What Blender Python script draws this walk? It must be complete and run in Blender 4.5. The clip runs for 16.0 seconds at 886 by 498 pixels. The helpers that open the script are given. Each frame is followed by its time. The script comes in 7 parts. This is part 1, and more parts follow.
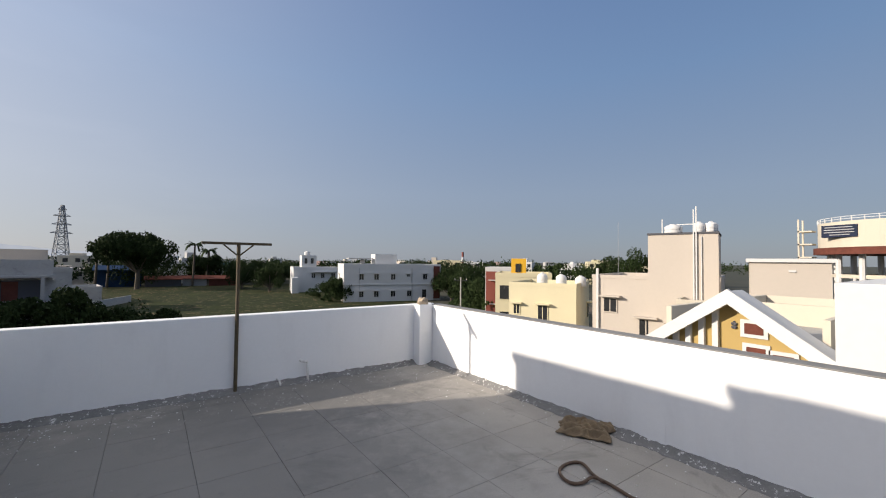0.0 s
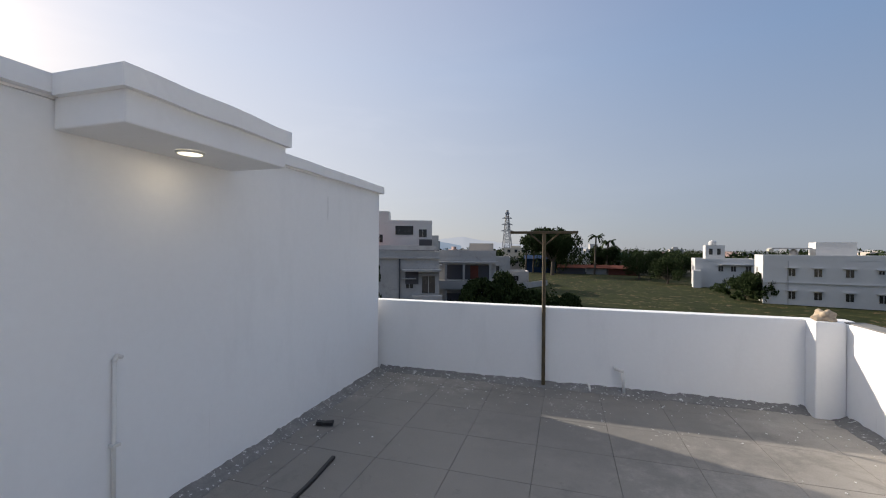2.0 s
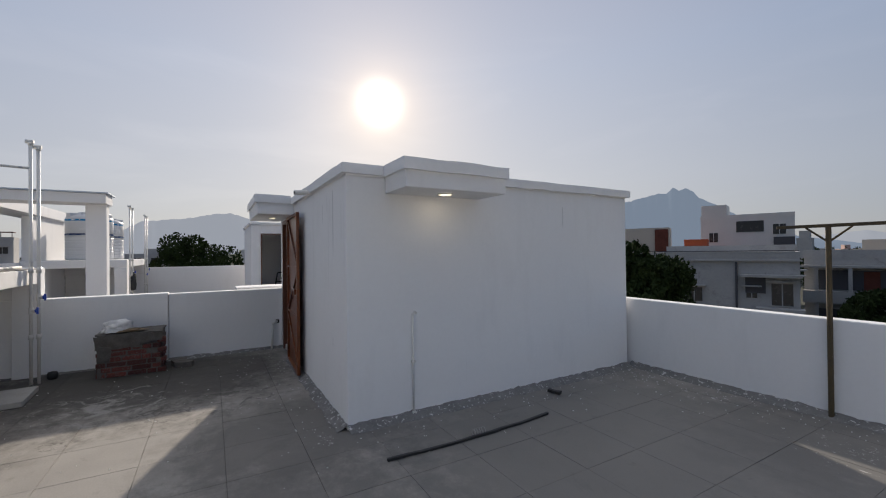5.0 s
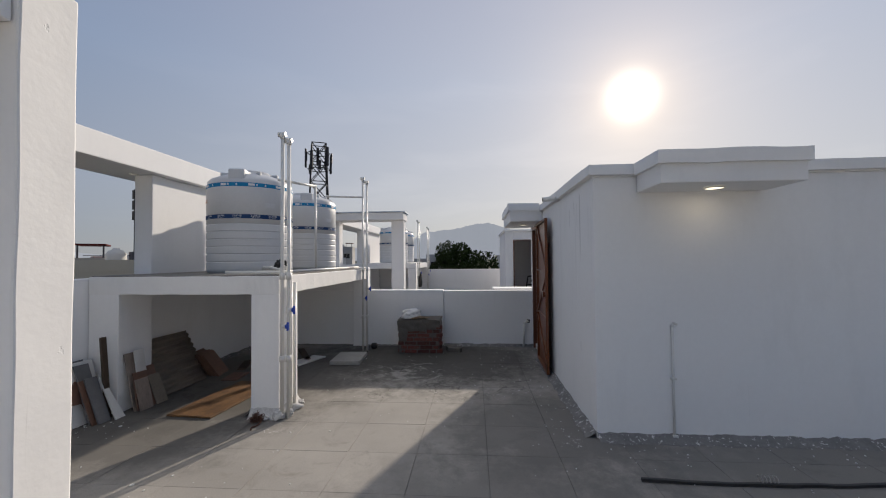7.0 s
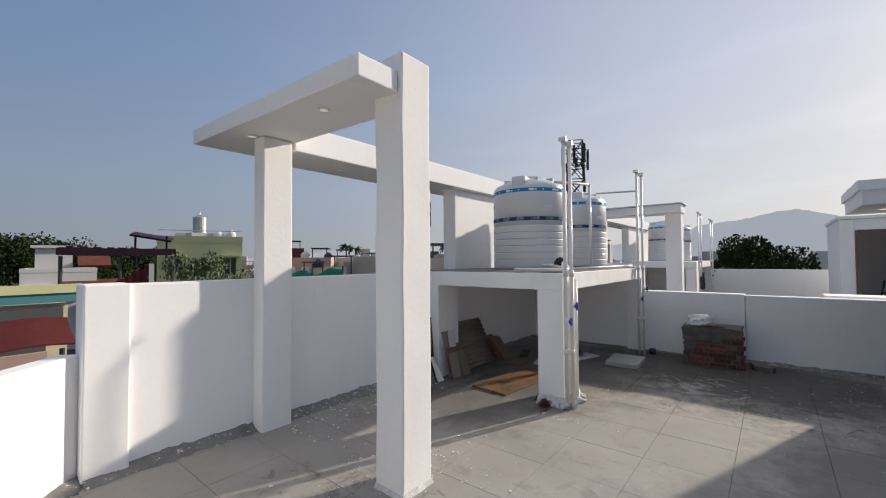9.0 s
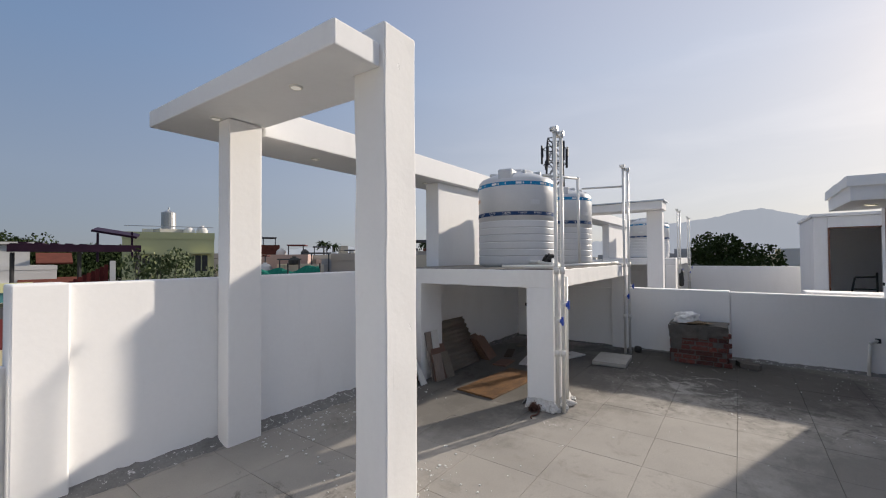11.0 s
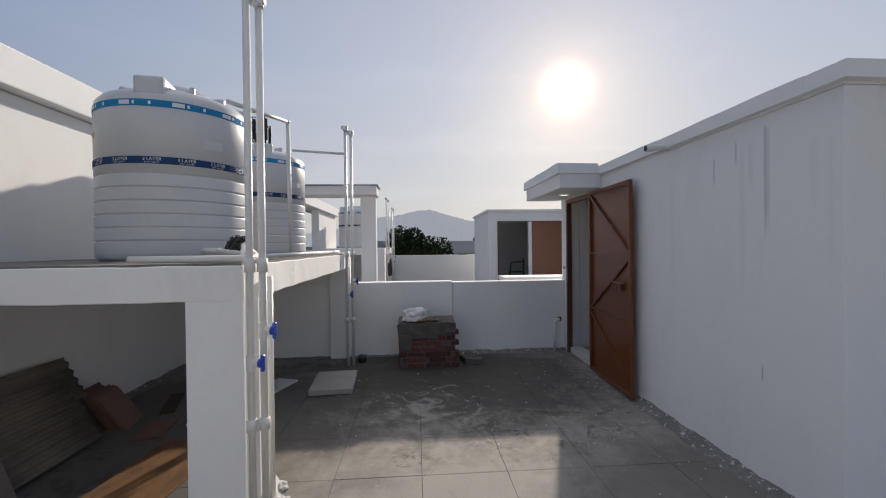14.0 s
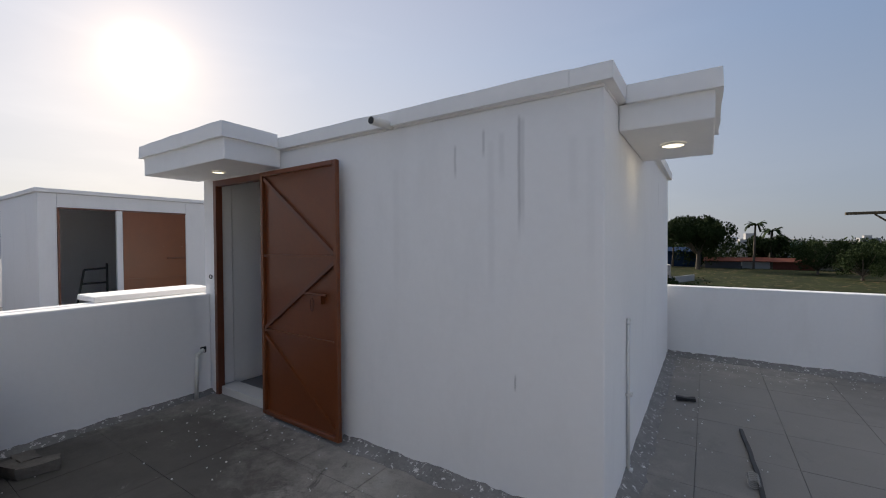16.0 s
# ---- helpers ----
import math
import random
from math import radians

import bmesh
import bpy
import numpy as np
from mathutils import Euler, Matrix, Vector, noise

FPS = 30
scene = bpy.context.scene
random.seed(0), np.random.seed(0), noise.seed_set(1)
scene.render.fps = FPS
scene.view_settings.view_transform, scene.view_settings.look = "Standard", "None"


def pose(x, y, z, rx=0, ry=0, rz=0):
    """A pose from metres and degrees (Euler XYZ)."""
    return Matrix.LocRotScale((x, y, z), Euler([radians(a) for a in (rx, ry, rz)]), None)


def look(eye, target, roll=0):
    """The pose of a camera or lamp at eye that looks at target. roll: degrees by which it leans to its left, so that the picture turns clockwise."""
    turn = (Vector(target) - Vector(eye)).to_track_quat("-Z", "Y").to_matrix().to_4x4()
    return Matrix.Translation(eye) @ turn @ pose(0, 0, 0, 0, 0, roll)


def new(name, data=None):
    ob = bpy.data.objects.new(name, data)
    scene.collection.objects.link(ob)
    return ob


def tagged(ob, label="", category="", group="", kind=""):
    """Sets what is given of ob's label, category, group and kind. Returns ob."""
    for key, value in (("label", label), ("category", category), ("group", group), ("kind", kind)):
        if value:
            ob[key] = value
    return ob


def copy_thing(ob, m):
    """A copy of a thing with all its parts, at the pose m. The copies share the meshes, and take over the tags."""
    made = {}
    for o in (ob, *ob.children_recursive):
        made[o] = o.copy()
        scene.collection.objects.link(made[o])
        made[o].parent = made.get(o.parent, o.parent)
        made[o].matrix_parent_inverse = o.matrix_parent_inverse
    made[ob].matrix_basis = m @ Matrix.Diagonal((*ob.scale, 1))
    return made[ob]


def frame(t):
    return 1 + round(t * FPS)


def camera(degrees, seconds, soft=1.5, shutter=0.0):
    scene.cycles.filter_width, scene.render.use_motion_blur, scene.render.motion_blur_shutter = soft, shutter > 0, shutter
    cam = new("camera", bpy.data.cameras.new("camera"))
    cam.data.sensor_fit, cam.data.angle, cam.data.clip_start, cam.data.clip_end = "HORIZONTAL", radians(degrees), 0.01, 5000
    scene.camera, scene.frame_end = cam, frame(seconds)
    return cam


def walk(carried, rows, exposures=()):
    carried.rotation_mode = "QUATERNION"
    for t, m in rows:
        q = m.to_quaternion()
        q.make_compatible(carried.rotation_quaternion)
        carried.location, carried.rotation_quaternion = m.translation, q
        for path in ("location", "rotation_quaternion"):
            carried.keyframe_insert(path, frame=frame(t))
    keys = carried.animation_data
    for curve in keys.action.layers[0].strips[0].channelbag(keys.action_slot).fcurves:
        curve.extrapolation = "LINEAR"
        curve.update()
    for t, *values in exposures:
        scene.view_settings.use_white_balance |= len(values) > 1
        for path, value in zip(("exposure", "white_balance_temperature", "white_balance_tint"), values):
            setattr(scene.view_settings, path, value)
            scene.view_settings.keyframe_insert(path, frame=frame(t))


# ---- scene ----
cam = camera(95.1, 16.0, soft=1.1)
PATH = [
    (0, (0.101, -0.077, 1.574), (1.268, 1.546, 1.635), 0.6),
    (0.5, (0.39, 0.077, 1.567), (1.089, 1.95, 1.612), 0.8),
    (1, (0.684, 0.214, 1.566), (0.903, 2.202, 1.595), 0.6),
    (1.5, (0.94, 0.373, 1.546), (0.722, 2.362, 1.562), 0.4),
    (2, (1.18, 0.492, 1.567), (0.601, 2.406, 1.565), 0.4),
    (2.5, (1.459, 0.492, 1.555), (0.574, 2.286, 1.553), 0.3),
    (3, (1.65, 0.369, 1.574), (0.554, 2.043, 1.565), 0.2),
    (5.5, (2.498, 0.377, 1.544), (0.644, 1.125, 1.576), -0.7),
    (6, (2.508, 0.414, 1.536), (0.565, 0.887, 1.581), -0.6),
    (6.5, (2.507, 0.394, 1.536), (0.515, 0.565, 1.588), -0.5),
    (7, (2.508, 0.36, 1.539), (0.514, 0.209, 1.594), -0.5),
    (7.5, (2.533, 0.297, 1.536), (0.59, -0.174, 1.594), -0.5),
    (8, (2.587, 0.242, 1.535), (0.746, -0.539, 1.595), -0.4),
    (8.5, (2.65, 0.183, 1.541), (0.951, -0.87, 1.601), -0.4),
    (9, (2.698, 0.15, 1.541), (1.148, -1.113, 1.596), -0.4),
    (11.5, (2.342, -0.131, 1.534), (0.672, -1.231, 1.56), -0.4),
    (12, (2.071, -0.212, 1.538), (0.289, -1.121, 1.559), -0.5),
    (12.5, (1.764, -0.363, 1.516), (-0.11, -1.061, 1.527), -0.5),
    (13, (1.46, -0.478, 1.508), (-0.483, -0.954, 1.51), -0.5),
    (13.5, (1.1, -0.55, 1.516), (-0.89, -0.751, 1.505), -0.5),
    (14, (0.736, -0.694, 1.48), (-1.259, -0.558, 1.467), -0.7),
    (14.5, (0.415, -0.803, 1.494), (-1.514, -0.274, 1.471), -0.6),
    (15, (0.047, -0.792, 1.5), (-1.721, 0.142, 1.478), -0.6),
    (15.5, (-0.328, -0.811, 1.498), (-1.819, 0.521, 1.473), -0.5),
    (16, (-0.679, -0.722, 1.483), (-1.771, 0.953, 1.45), -0.4),
]
walk(cam, [(t, look(eye, target, roll)) for t, eye, target, roll in PATH], exposures=[(0.0, 0.40), (1.0, 0.47), (2.0, 0.40), (3.0, 0.26), (5.5, 0.0), (7.0, -0.02), (8.0, 0.05), (9.0, 0.21), (11.5, 0.24), (12.0, 0.17), (13.0, 0.04), (14.5, 0.07), (15.5, 0.15), (16.0, 0.25)])

# ---- daylight: low sun in a hazy sky ----
SUN = Vector((-0.867, 0.333, 0.339)).normalized()
SUN_EL = math.asin(SUN.z)
SUN_ROT = math.atan2(SUN.x, SUN.y)
world = bpy.data.worlds.new("world")
scene.world = world
world.use_nodes = True
wt = world.node_tree
wt.nodes.clear()
sky = wt.nodes.new("ShaderNodeTexSky")
sky.sky_type = "NISHITA"
sky.sun_disc = False
sky.sun_elevation, sky.sun_rotation = SUN_EL, SUN_ROT
sky.altitude, sky.air_density, sky.dust_density, sky.ozone_density = 300, 1.0, 0.6, 1.6
bg = wt.nodes.new("ShaderNodeBackground")
bg.inputs["Strength"].default_value = 0.15
wout = wt.nodes.new("ShaderNodeOutputWorld")
tc = wt.nodes.new("ShaderNodeTexCoord")


def wmath(op, a, b=None, c=None):
    n = wt.nodes.new("ShaderNodeMath")
    n.operation = op
    for i, v in enumerate((a, b, c)):
        if v is None:
            continue
        if isinstance(v, (int, float)):
            n.inputs[i].default_value = v
        else:
            wt.links.new(v, n.inputs[i])
    return n.outputs[0]


def wscale(v, k):
    n = wt.nodes.new("ShaderNodeVectorMath")
    n.operation = "SCALE"
    if isinstance(v, tuple):
        n.inputs[0].default_value = v
    else:
        wt.links.new(v, n.inputs[0])
    if isinstance(k, (int, float)):
        n.inputs["Scale"].default_value = k
    else:
        wt.links.new(k, n.inputs["Scale"])
    return n.outputs[0]


def wadd(a, b):
    n = wt.nodes.new("ShaderNodeVectorMath")
    n.operation = "ADD"
    wt.links.new(a, n.inputs[0])
    wt.links.new(b, n.inputs[1])
    return n.outputs[0]


# haze: the clear sky is veiled, evenly round the horizon and less towards the zenith
sep = wt.nodes.new("ShaderNodeSeparateXYZ")
wt.links.new(tc.outputs["Generated"], sep.inputs[0])
haze = wt.nodes.new("ShaderNodeValToRGB")
for p, c in ((0.45, (0.20, 0.21, 0.23)), (0.50, (0.216, 0.247, 0.302)), (0.58, (0.218, 0.272, 0.37)), (0.70, (0.142, 0.23, 0.39)), (0.85, (0.078, 0.148, 0.32)), (1.0, (0.07, 0.12, 0.26))):
    e = haze.color_ramp.elements.new(p)
    e.color = (*c, 1)
haze.color_ramp.elements.remove(haze.color_ramp.elements[0])
haze.color_ramp.elements.remove(haze.color_ramp.elements[-1])
wt.links.new(wmath("MULTIPLY_ADD", sep.outputs["Z"], 0.5, 0.5), haze.inputs["Fac"])
# the glow of the sun through the haze
dot = wt.nodes.new("ShaderNodeVectorMath")
dot.operation = "DOT_PRODUCT"
wt.links.new(tc.outputs["Generated"], dot.inputs[0])
dot.inputs[1].default_value = SUN
near = wmath("MAXIMUM", dot.outputs["Value"], 0.0)
wide = wscale((0.35, 0.287, 0.208), wmath("POWER", wmath("MULTIPLY_ADD", dot.outputs["Value"], 0.5, 0.5), 3.5))
ring = wadd(wscale((0.17, 0.112, 0.05), wmath("POWER", near, 50.0)), wscale((0.25, 0.165, 0.075), wmath("POWER", near, 300.0)))
core = wscale((2.0, 1.8, 1.5), wmath("POWER", near, 1650.0))
veil = wadd(wadd(wscale(haze.outputs["Color"], wmath("MULTIPLY_ADD", dot.outputs["Value"], 0.13, 0.86)), wide), wadd(ring, core))
# thin streaks of high cloud, low in the sky
cmap = wt.nodes.new("ShaderNodeMapping")
cmap.inputs["Scale"].default_value = (2.2, 2.2, 9.0)
cmap.inputs["Rotation"].default_value = (0.12, 0.05, 0.4)
wt.links.new(tc.outputs["Generated"], cmap.inputs["Vector"])
cloud = wt.nodes.new("ShaderNodeTexNoise")
cloud.inputs["Scale"].default_value, cloud.inputs["Detail"].default_value, cloud.inputs["Roughness"].default_value = 1.1, 7, 0.55
cloud.inputs["Distortion"].default_value = 0.5
wt.links.new(cmap.outputs[0], cloud.inputs["Vector"])
thick = wmath("MULTIPLY", wmath("MINIMUM", wmath("MAXIMUM", wmath("MULTIPLY_ADD", cloud.outputs["Fac"], 5.0, -2.55), 0.0), 1.0), wmath("POWER", near, 1.4))
low_sky = wmath("MAXIMUM", wmath("MULTIPLY_ADD", sep.outputs["Z"], -1.6, 1.0), 0.0)
wisps = wscale((0.075, 0.066, 0.057), wmath("MULTIPLY", thick, low_sky))
total = wadd(wscale(sky.outputs["Color"], 0.07), wscale(wadd(veil, wisps), 1.0 / 0.15))
wt.links.new(total, bg.inputs["Color"])
wt.links.new(bg.outputs[0], wout.inputs["Surface"])

sun_data = bpy.data.lights.new("sun", "SUN")
sun_data.energy, sun_data.angle, sun_data.color = 4.6, radians(0.9), (1.0, 0.88, 0.74)
sun_lamp = new("sun", sun_data)
sun_lamp.matrix_world = look((0, 0, 60), Vector((0, 0, 60)) - SUN)


# ---- materials ----
def shader(name):
    m = bpy.data.materials.new(name)
    m.use_nodes = True
    nt = m.node_tree
    return m, nt, nt.nodes["Principled BSDF"]


def surface(name, dark, light, scale=3.0, fine=60.0, rough=0.8, bump=0.15, metal=0.0, contrast=0.5, speck=None, speck_at=0.66, stretch=(1, 1, 1), per_piece=0.0, spec=0.5):
    """Two scales of noise between two colours, with relief; specks of a third colour; stretch in world axes."""
    m, nt, b = shader(name)
    n, l = nt.nodes, nt.links
    geo = n.new("ShaderNodeNewGeometry")
    mp = n.new("ShaderNodeMapping")
    mp.inputs["Scale"].default_value = stretch
    l.new(geo.outputs["Position"], mp.inputs["Vector"])
    big = n.new("ShaderNodeTexNoise")
    big.inputs["Scale"].default_value, big.inputs["Detail"].default_value, big.inputs["Roughness"].default_value = scale, 6, 0.62
    small = n.new("ShaderNodeTexNoise")
    small.inputs["Scale"].default_value, small.inputs["Detail"].default_value = fine, 3
    l.new(mp.outputs[0], big.inputs["Vector"])
    l.new(mp.outputs[0], small.inputs["Vector"])
    mix = n.new("ShaderNodeMix")
    mix.data_type = "FLOAT"
    mix.inputs["Factor"].default_value = 0.35
    l.new(big.outputs["Fac"], mix.inputs["A"])
    l.new(small.outputs["Fac"], mix.inputs["B"])
    ramp = n.new("ShaderNodeValToRGB")
    ramp.color_ramp.elements[0].position, ramp.color_ramp.elements[1].position = 0.5 - contrast * 0.5, 0.5 + contrast * 0.5
    ramp.color_ramp.elements[0].color, ramp.color_ramp.elements[1].color = (*dark, 1), (*light, 1)
    l.new(mix.outputs["Result"], ramp.inputs["Fac"])
    col = ramp.outputs["Color"]
    if speck:
        sp = n.new("ShaderNodeTexNoise")
        sp.inputs["Scale"].default_value, sp.inputs["Detail"].default_value, sp.inputs["Roughness"].default_value = scale * 5, 5, 0.7
        l.new(mp.outputs[0], sp.inputs["Vector"])
        sr = n.new("ShaderNodeMapRange")
        sr.inputs["From Min"].default_value, sr.inputs["From Max"].default_value = speck_at, speck_at + 0.05
        l.new(sp.outputs["Fac"], sr.inputs["Value"])
        mx = n.new("ShaderNodeMix")
        mx.data_type = "RGBA"
        l.new(sr.outputs[0], mx.inputs["Factor"])
        l.new(col, mx.inputs["A"])
        mx.inputs["B"].default_value = (*speck, 1)
        col = mx.outputs["Result"]
    if per_piece:
        info = n.new("ShaderNodeObjectInfo")
        hsv = n.new("ShaderNodeHueSaturation")
        vr = n.new("ShaderNodeMapRange")
        vr.inputs["To Min"].default_value, vr.inputs["To Max"].default_value = 1 - per_piece, 1 + per_piece
        l.new(info.outputs["Random"], vr.inputs["Value"])
        l.new(vr.outputs[0], hsv.inputs["Value"])
        l.new(col, hsv.inputs["Color"])
        col = hsv.outputs["Color"]
    l.new(col, b.inputs["Base Color"])
    rr = n.new("ShaderNodeMapRange")
    rr.inputs["To Min"].default_value, rr.inputs["To Max"].default_value = max(0.02, rough - 0.1), min(1, rough + 0.1)
    l.new(big.outputs["Fac"], rr.inputs["Value"])
    l.new(rr.outputs[0], b.inputs["Roughness"])
    b.inputs["Metallic"].default_value = metal
    b.inputs["Specular IOR Level"].default_value = spec
    if bump:
        bp = n.new("ShaderNodeBump")
        bp.inputs["Strength"].default_value, bp.inputs["Distance"].default_value = bump, 0.01
        l.new(mix.outputs["Result"], bp.inputs["Height"])
        l.new(bp.outputs[0], b.inputs["Normal"])
    return m


def wall_paint(name, tint=(0.86, 0.86, 0.86), streak=(0.40, 0.39, 0.385), amount=0.70, relief=0.2):
    """White distemper: cloudy brush marks, trowel relief, and thin drips where rain has run off the copings."""
    m = surface(name, tuple(c * 0.92 for c in tint), tint, 0.8, 26, 0.85, relief, contrast=0.7, spec=0.2)
    nt = m.node_tree
    n, l, b = nt.nodes, nt.links, nt.nodes["Principled BSDF"]
    col = b.inputs["Base Color"].links[0].from_socket
    geo = n.new("ShaderNodeNewGeometry")
    for stretch, at, wide, k in (((16, 16, 0.5), amount, 0.06, 0.3), ((3.2, 3.2, 0.9), 0.54, 0.25, 0.12)):
        mp = n.new("ShaderNodeMapping")
        mp.inputs["Scale"].default_value = stretch
        l.new(geo.outputs["Position"], mp.inputs["Vector"])
        st = n.new("ShaderNodeTexNoise")
        st.inputs["Scale"].default_value, st.inputs["Detail"].default_value, st.inputs["Roughness"].default_value = 1.0, 5, 0.6
        l.new(mp.outputs[0], st.inputs["Vector"])
        sr = n.new("ShaderNodeMapRange")
        sr.inputs["From Min"].default_value, sr.inputs["From Max"].default_value, sr.inputs["To Max"].default_value = at, at + wide, k
        l.new(st.outputs["Fac"], sr.inputs["Value"])
        mx = n.new("ShaderNodeMix")
        mx.data_type = "RGBA"
        l.new(sr.outputs[0], mx.inputs["Factor"])
        l.new(col, mx.inputs["A"])
        mx.inputs["B"].default_value = (*streak, 1)
        col = mx.outputs["Result"]
    l.new(col, b.inputs["Base Color"])
    return m


WHITE = wall_paint("white_wall_paint")
WHITE_DRIPS = wall_paint("white_wall_paint_rain_marked", (0.86, 0.86, 0.86), (0.45, 0.445, 0.44), 0.735)


def streaked(m, axis, runs, colour):
    """Thin dark lines that rain has drawn down a wall: (place along the axis, top, length, half width, strength)."""
    nt = m.node_tree
    n, l, b = nt.nodes, nt.links, nt.nodes["Principled BSDF"]
    col = b.inputs["Base Color"].links[0].from_socket
    geo = n.new("ShaderNodeNewGeometry")
    sep = n.new("ShaderNodeSeparateXYZ")
    l.new(geo.outputs["Position"], sep.inputs[0])
    wob = n.new("ShaderNodeTexNoise")
    wob.inputs["Scale"].default_value, wob.inputs["Detail"].default_value = 9.0, 4
    l.new(geo.outputs["Position"], wob.inputs["Vector"])

    def calc(op, p, q, r=None):
        k = n.new("ShaderNodeMath")
        k.operation = op
        for i, v in enumerate((p, q, r)):
            if v is None:
                continue
            if isinstance(v, (int, float)):
                k.inputs[i].default_value = v
            else:
                l.new(v, k.inputs[i])
        return k.outputs[0]

    place = calc("MULTIPLY_ADD", wob.outputs["Fac"], 0.012, sep.outputs[axis])
    for at, top, length, half, strength in runs:
        off = calc("ABSOLUTE", calc("SUBTRACT", place, at + 0.006), None)
        across = n.new("ShaderNodeMapRange")
        across.inputs["From Min"].default_value, across.inputs["From Max"].default_value, across.inputs["To Min"].default_value, across.inputs["To Max"].default_value = half * 0.3, half, strength, 0.0
        l.new(off, across.inputs["Value"])
        down = n.new("ShaderNodeMapRange")
        down.inputs["From Min"].default_value, down.inputs["From Max"].default_value = top - length, top - length * 0.7
        l.new(sep.outputs["Z"], down.inputs["Value"])
        cut = n.new("ShaderNodeMapRange")
        cut.inputs["From Min"].default_value, cut.inputs["From Max"].default_value, cut.inputs["To Min"].default_value, cut.inputs["To Max"].default_value = top - 0.02, top + 0.01, 1.0, 0.0
        l.new(sep.outputs["Z"], cut.inputs["Value"])
        mx = n.new("ShaderNodeMix")
        mx.data_type = "RGBA"
        l.new(calc("MULTIPLY", calc("MULTIPLY", across.outputs[0], down.outputs[0]), calc("MULTIPLY_ADD", cut.outputs[0], 1.0, 0.0)), mx.inputs["Factor"])
        l.new(col, mx.inputs["A"])
        mx.inputs["B"].default_value = (*colour, 1)
        col = mx.outputs["Result"]
    l.new(col, b.inputs["Base Color"])


streaked(WHITE_DRIPS, "X", ((-1.97, 2.073, 0.213, 0.012, 0.3), (-1.776, 2.139, 0.171, 0.012, 0.3), (-1.555, 2.182, 0.704, 0.012, 0.36), (-1.661, 2.105, 0.305, 0.025, 0.1), (-1.729, 2.066, 1.015, 0.03, 0.07), (-1.258, 2.029, 0.407, 0.03, 0.05), (-1.584, 0.73, 0.097, 0.008, 0.5), (-1.171, 2.016, 0.797, 0.03, 0.04), (-1.537, 2.165, 0.654, 0.02, 0.2), (-2.439, 1.977, 0.84, 0.04, 0.05)), (0.20, 0.20, 0.205))
streaked(WHITE_DRIPS, "Y", ((4.049, 2.085, 0.27, 0.012, 0.3),), (0.25, 0.25, 0.25))
WHITE_CHIPPED = wall_paint("white_wall_paint_chipped_plaster", (0.84, 0.835, 0.825), (0.45, 0.44, 0.43), 0.68, 0.35)


def chipped(m, scale, at, depth):
    """Flaked patches in plaster: shallow hollows with sharp ragged edges."""
    nt = m.node_tree
    n, l, b = nt.nodes, nt.links, nt.nodes["Principled BSDF"]
    geo = n.new("ShaderNodeNewGeometry")
    no = n.new("ShaderNodeTexNoise")
    no.inputs["Scale"].default_value, no.inputs["Detail"].default_value, no.inputs["Roughness"].default_value = scale, 7, 0.65
    l.new(geo.outputs["Position"], no.inputs["Vector"])
    mr = n.new("ShaderNodeMapRange")
    mr.inputs["From Min"].default_value, mr.inputs["From Max"].default_value = at, at + 0.025
    l.new(no.outputs["Fac"], mr.inputs["Value"])
    bp = n.new("ShaderNodeBump")
    bp.invert = True
    bp.inputs["Strength"].default_value, bp.inputs["Distance"].default_value = 0.7, depth
    l.new(mr.outputs[0], bp.inputs["Height"])
    l.new(b.inputs["Normal"].links[0].from_socket, bp.inputs["Normal"])
    l.new(bp.outputs[0], b.inputs["Normal"])


chipped(WHITE_CHIPPED, 5.0, 0.655, 0.002)
WHITE2 = wall_paint("white_wall_paint_neighbour", (0.78, 0.78, 0.79))
CEMENT = surface("cement_floor", (0.165, 0.155, 0.143), (0.42, 0.393, 0.357), 0.9, 110, 0.85, 0.25, contrast=0.7, speck=(0.70, 0.69, 0.67), speck_at=0.70, per_piece=0.025)


def stained(m, scale, dark, at, amount):
    """Blotches of damp dirt with ragged edges over a material."""
    nt = m.node_tree
    n, l, b = nt.nodes, nt.links, nt.nodes["Principled BSDF"]
    col = b.inputs["Base Color"].links[0].from_socket
    geo = n.new("ShaderNodeNewGeometry")
    for sc, a, k in ((scale, at, amount), (scale * 4.3, at + 0.04, amount * 0.8)):
        no = n.new("ShaderNodeTexNoise")
        no.inputs["Scale"].default_value, no.inputs["Detail"].default_value, no.inputs["Roughness"].default_value, no.inputs["Distortion"].default_value = sc, 8, 0.72, 0.6
        l.new(geo.outputs["Position"], no.inputs["Vector"])
        mr = n.new("ShaderNodeMapRange")
        mr.inputs["From Min"].default_value, mr.inputs["From Max"].default_value, mr.inputs["To Max"].default_value = a, a + 0.1, k
        l.new(no.outputs["Fac"], mr.inputs["Value"])
        mx = n.new("ShaderNodeMix")
        mx.data_type = "RGBA"
        l.new(mr.outputs[0], mx.inputs["Factor"])
        l.new(col, mx.inputs["A"])
        mx.inputs["B"].default_value = (*dark, 1)
        col = mx.outputs["Result"]
    l.new(col, b.inputs["Base Color"])


stained(CEMENT, 1.1, (0.11, 0.107, 0.10), 0.56, 0.5)


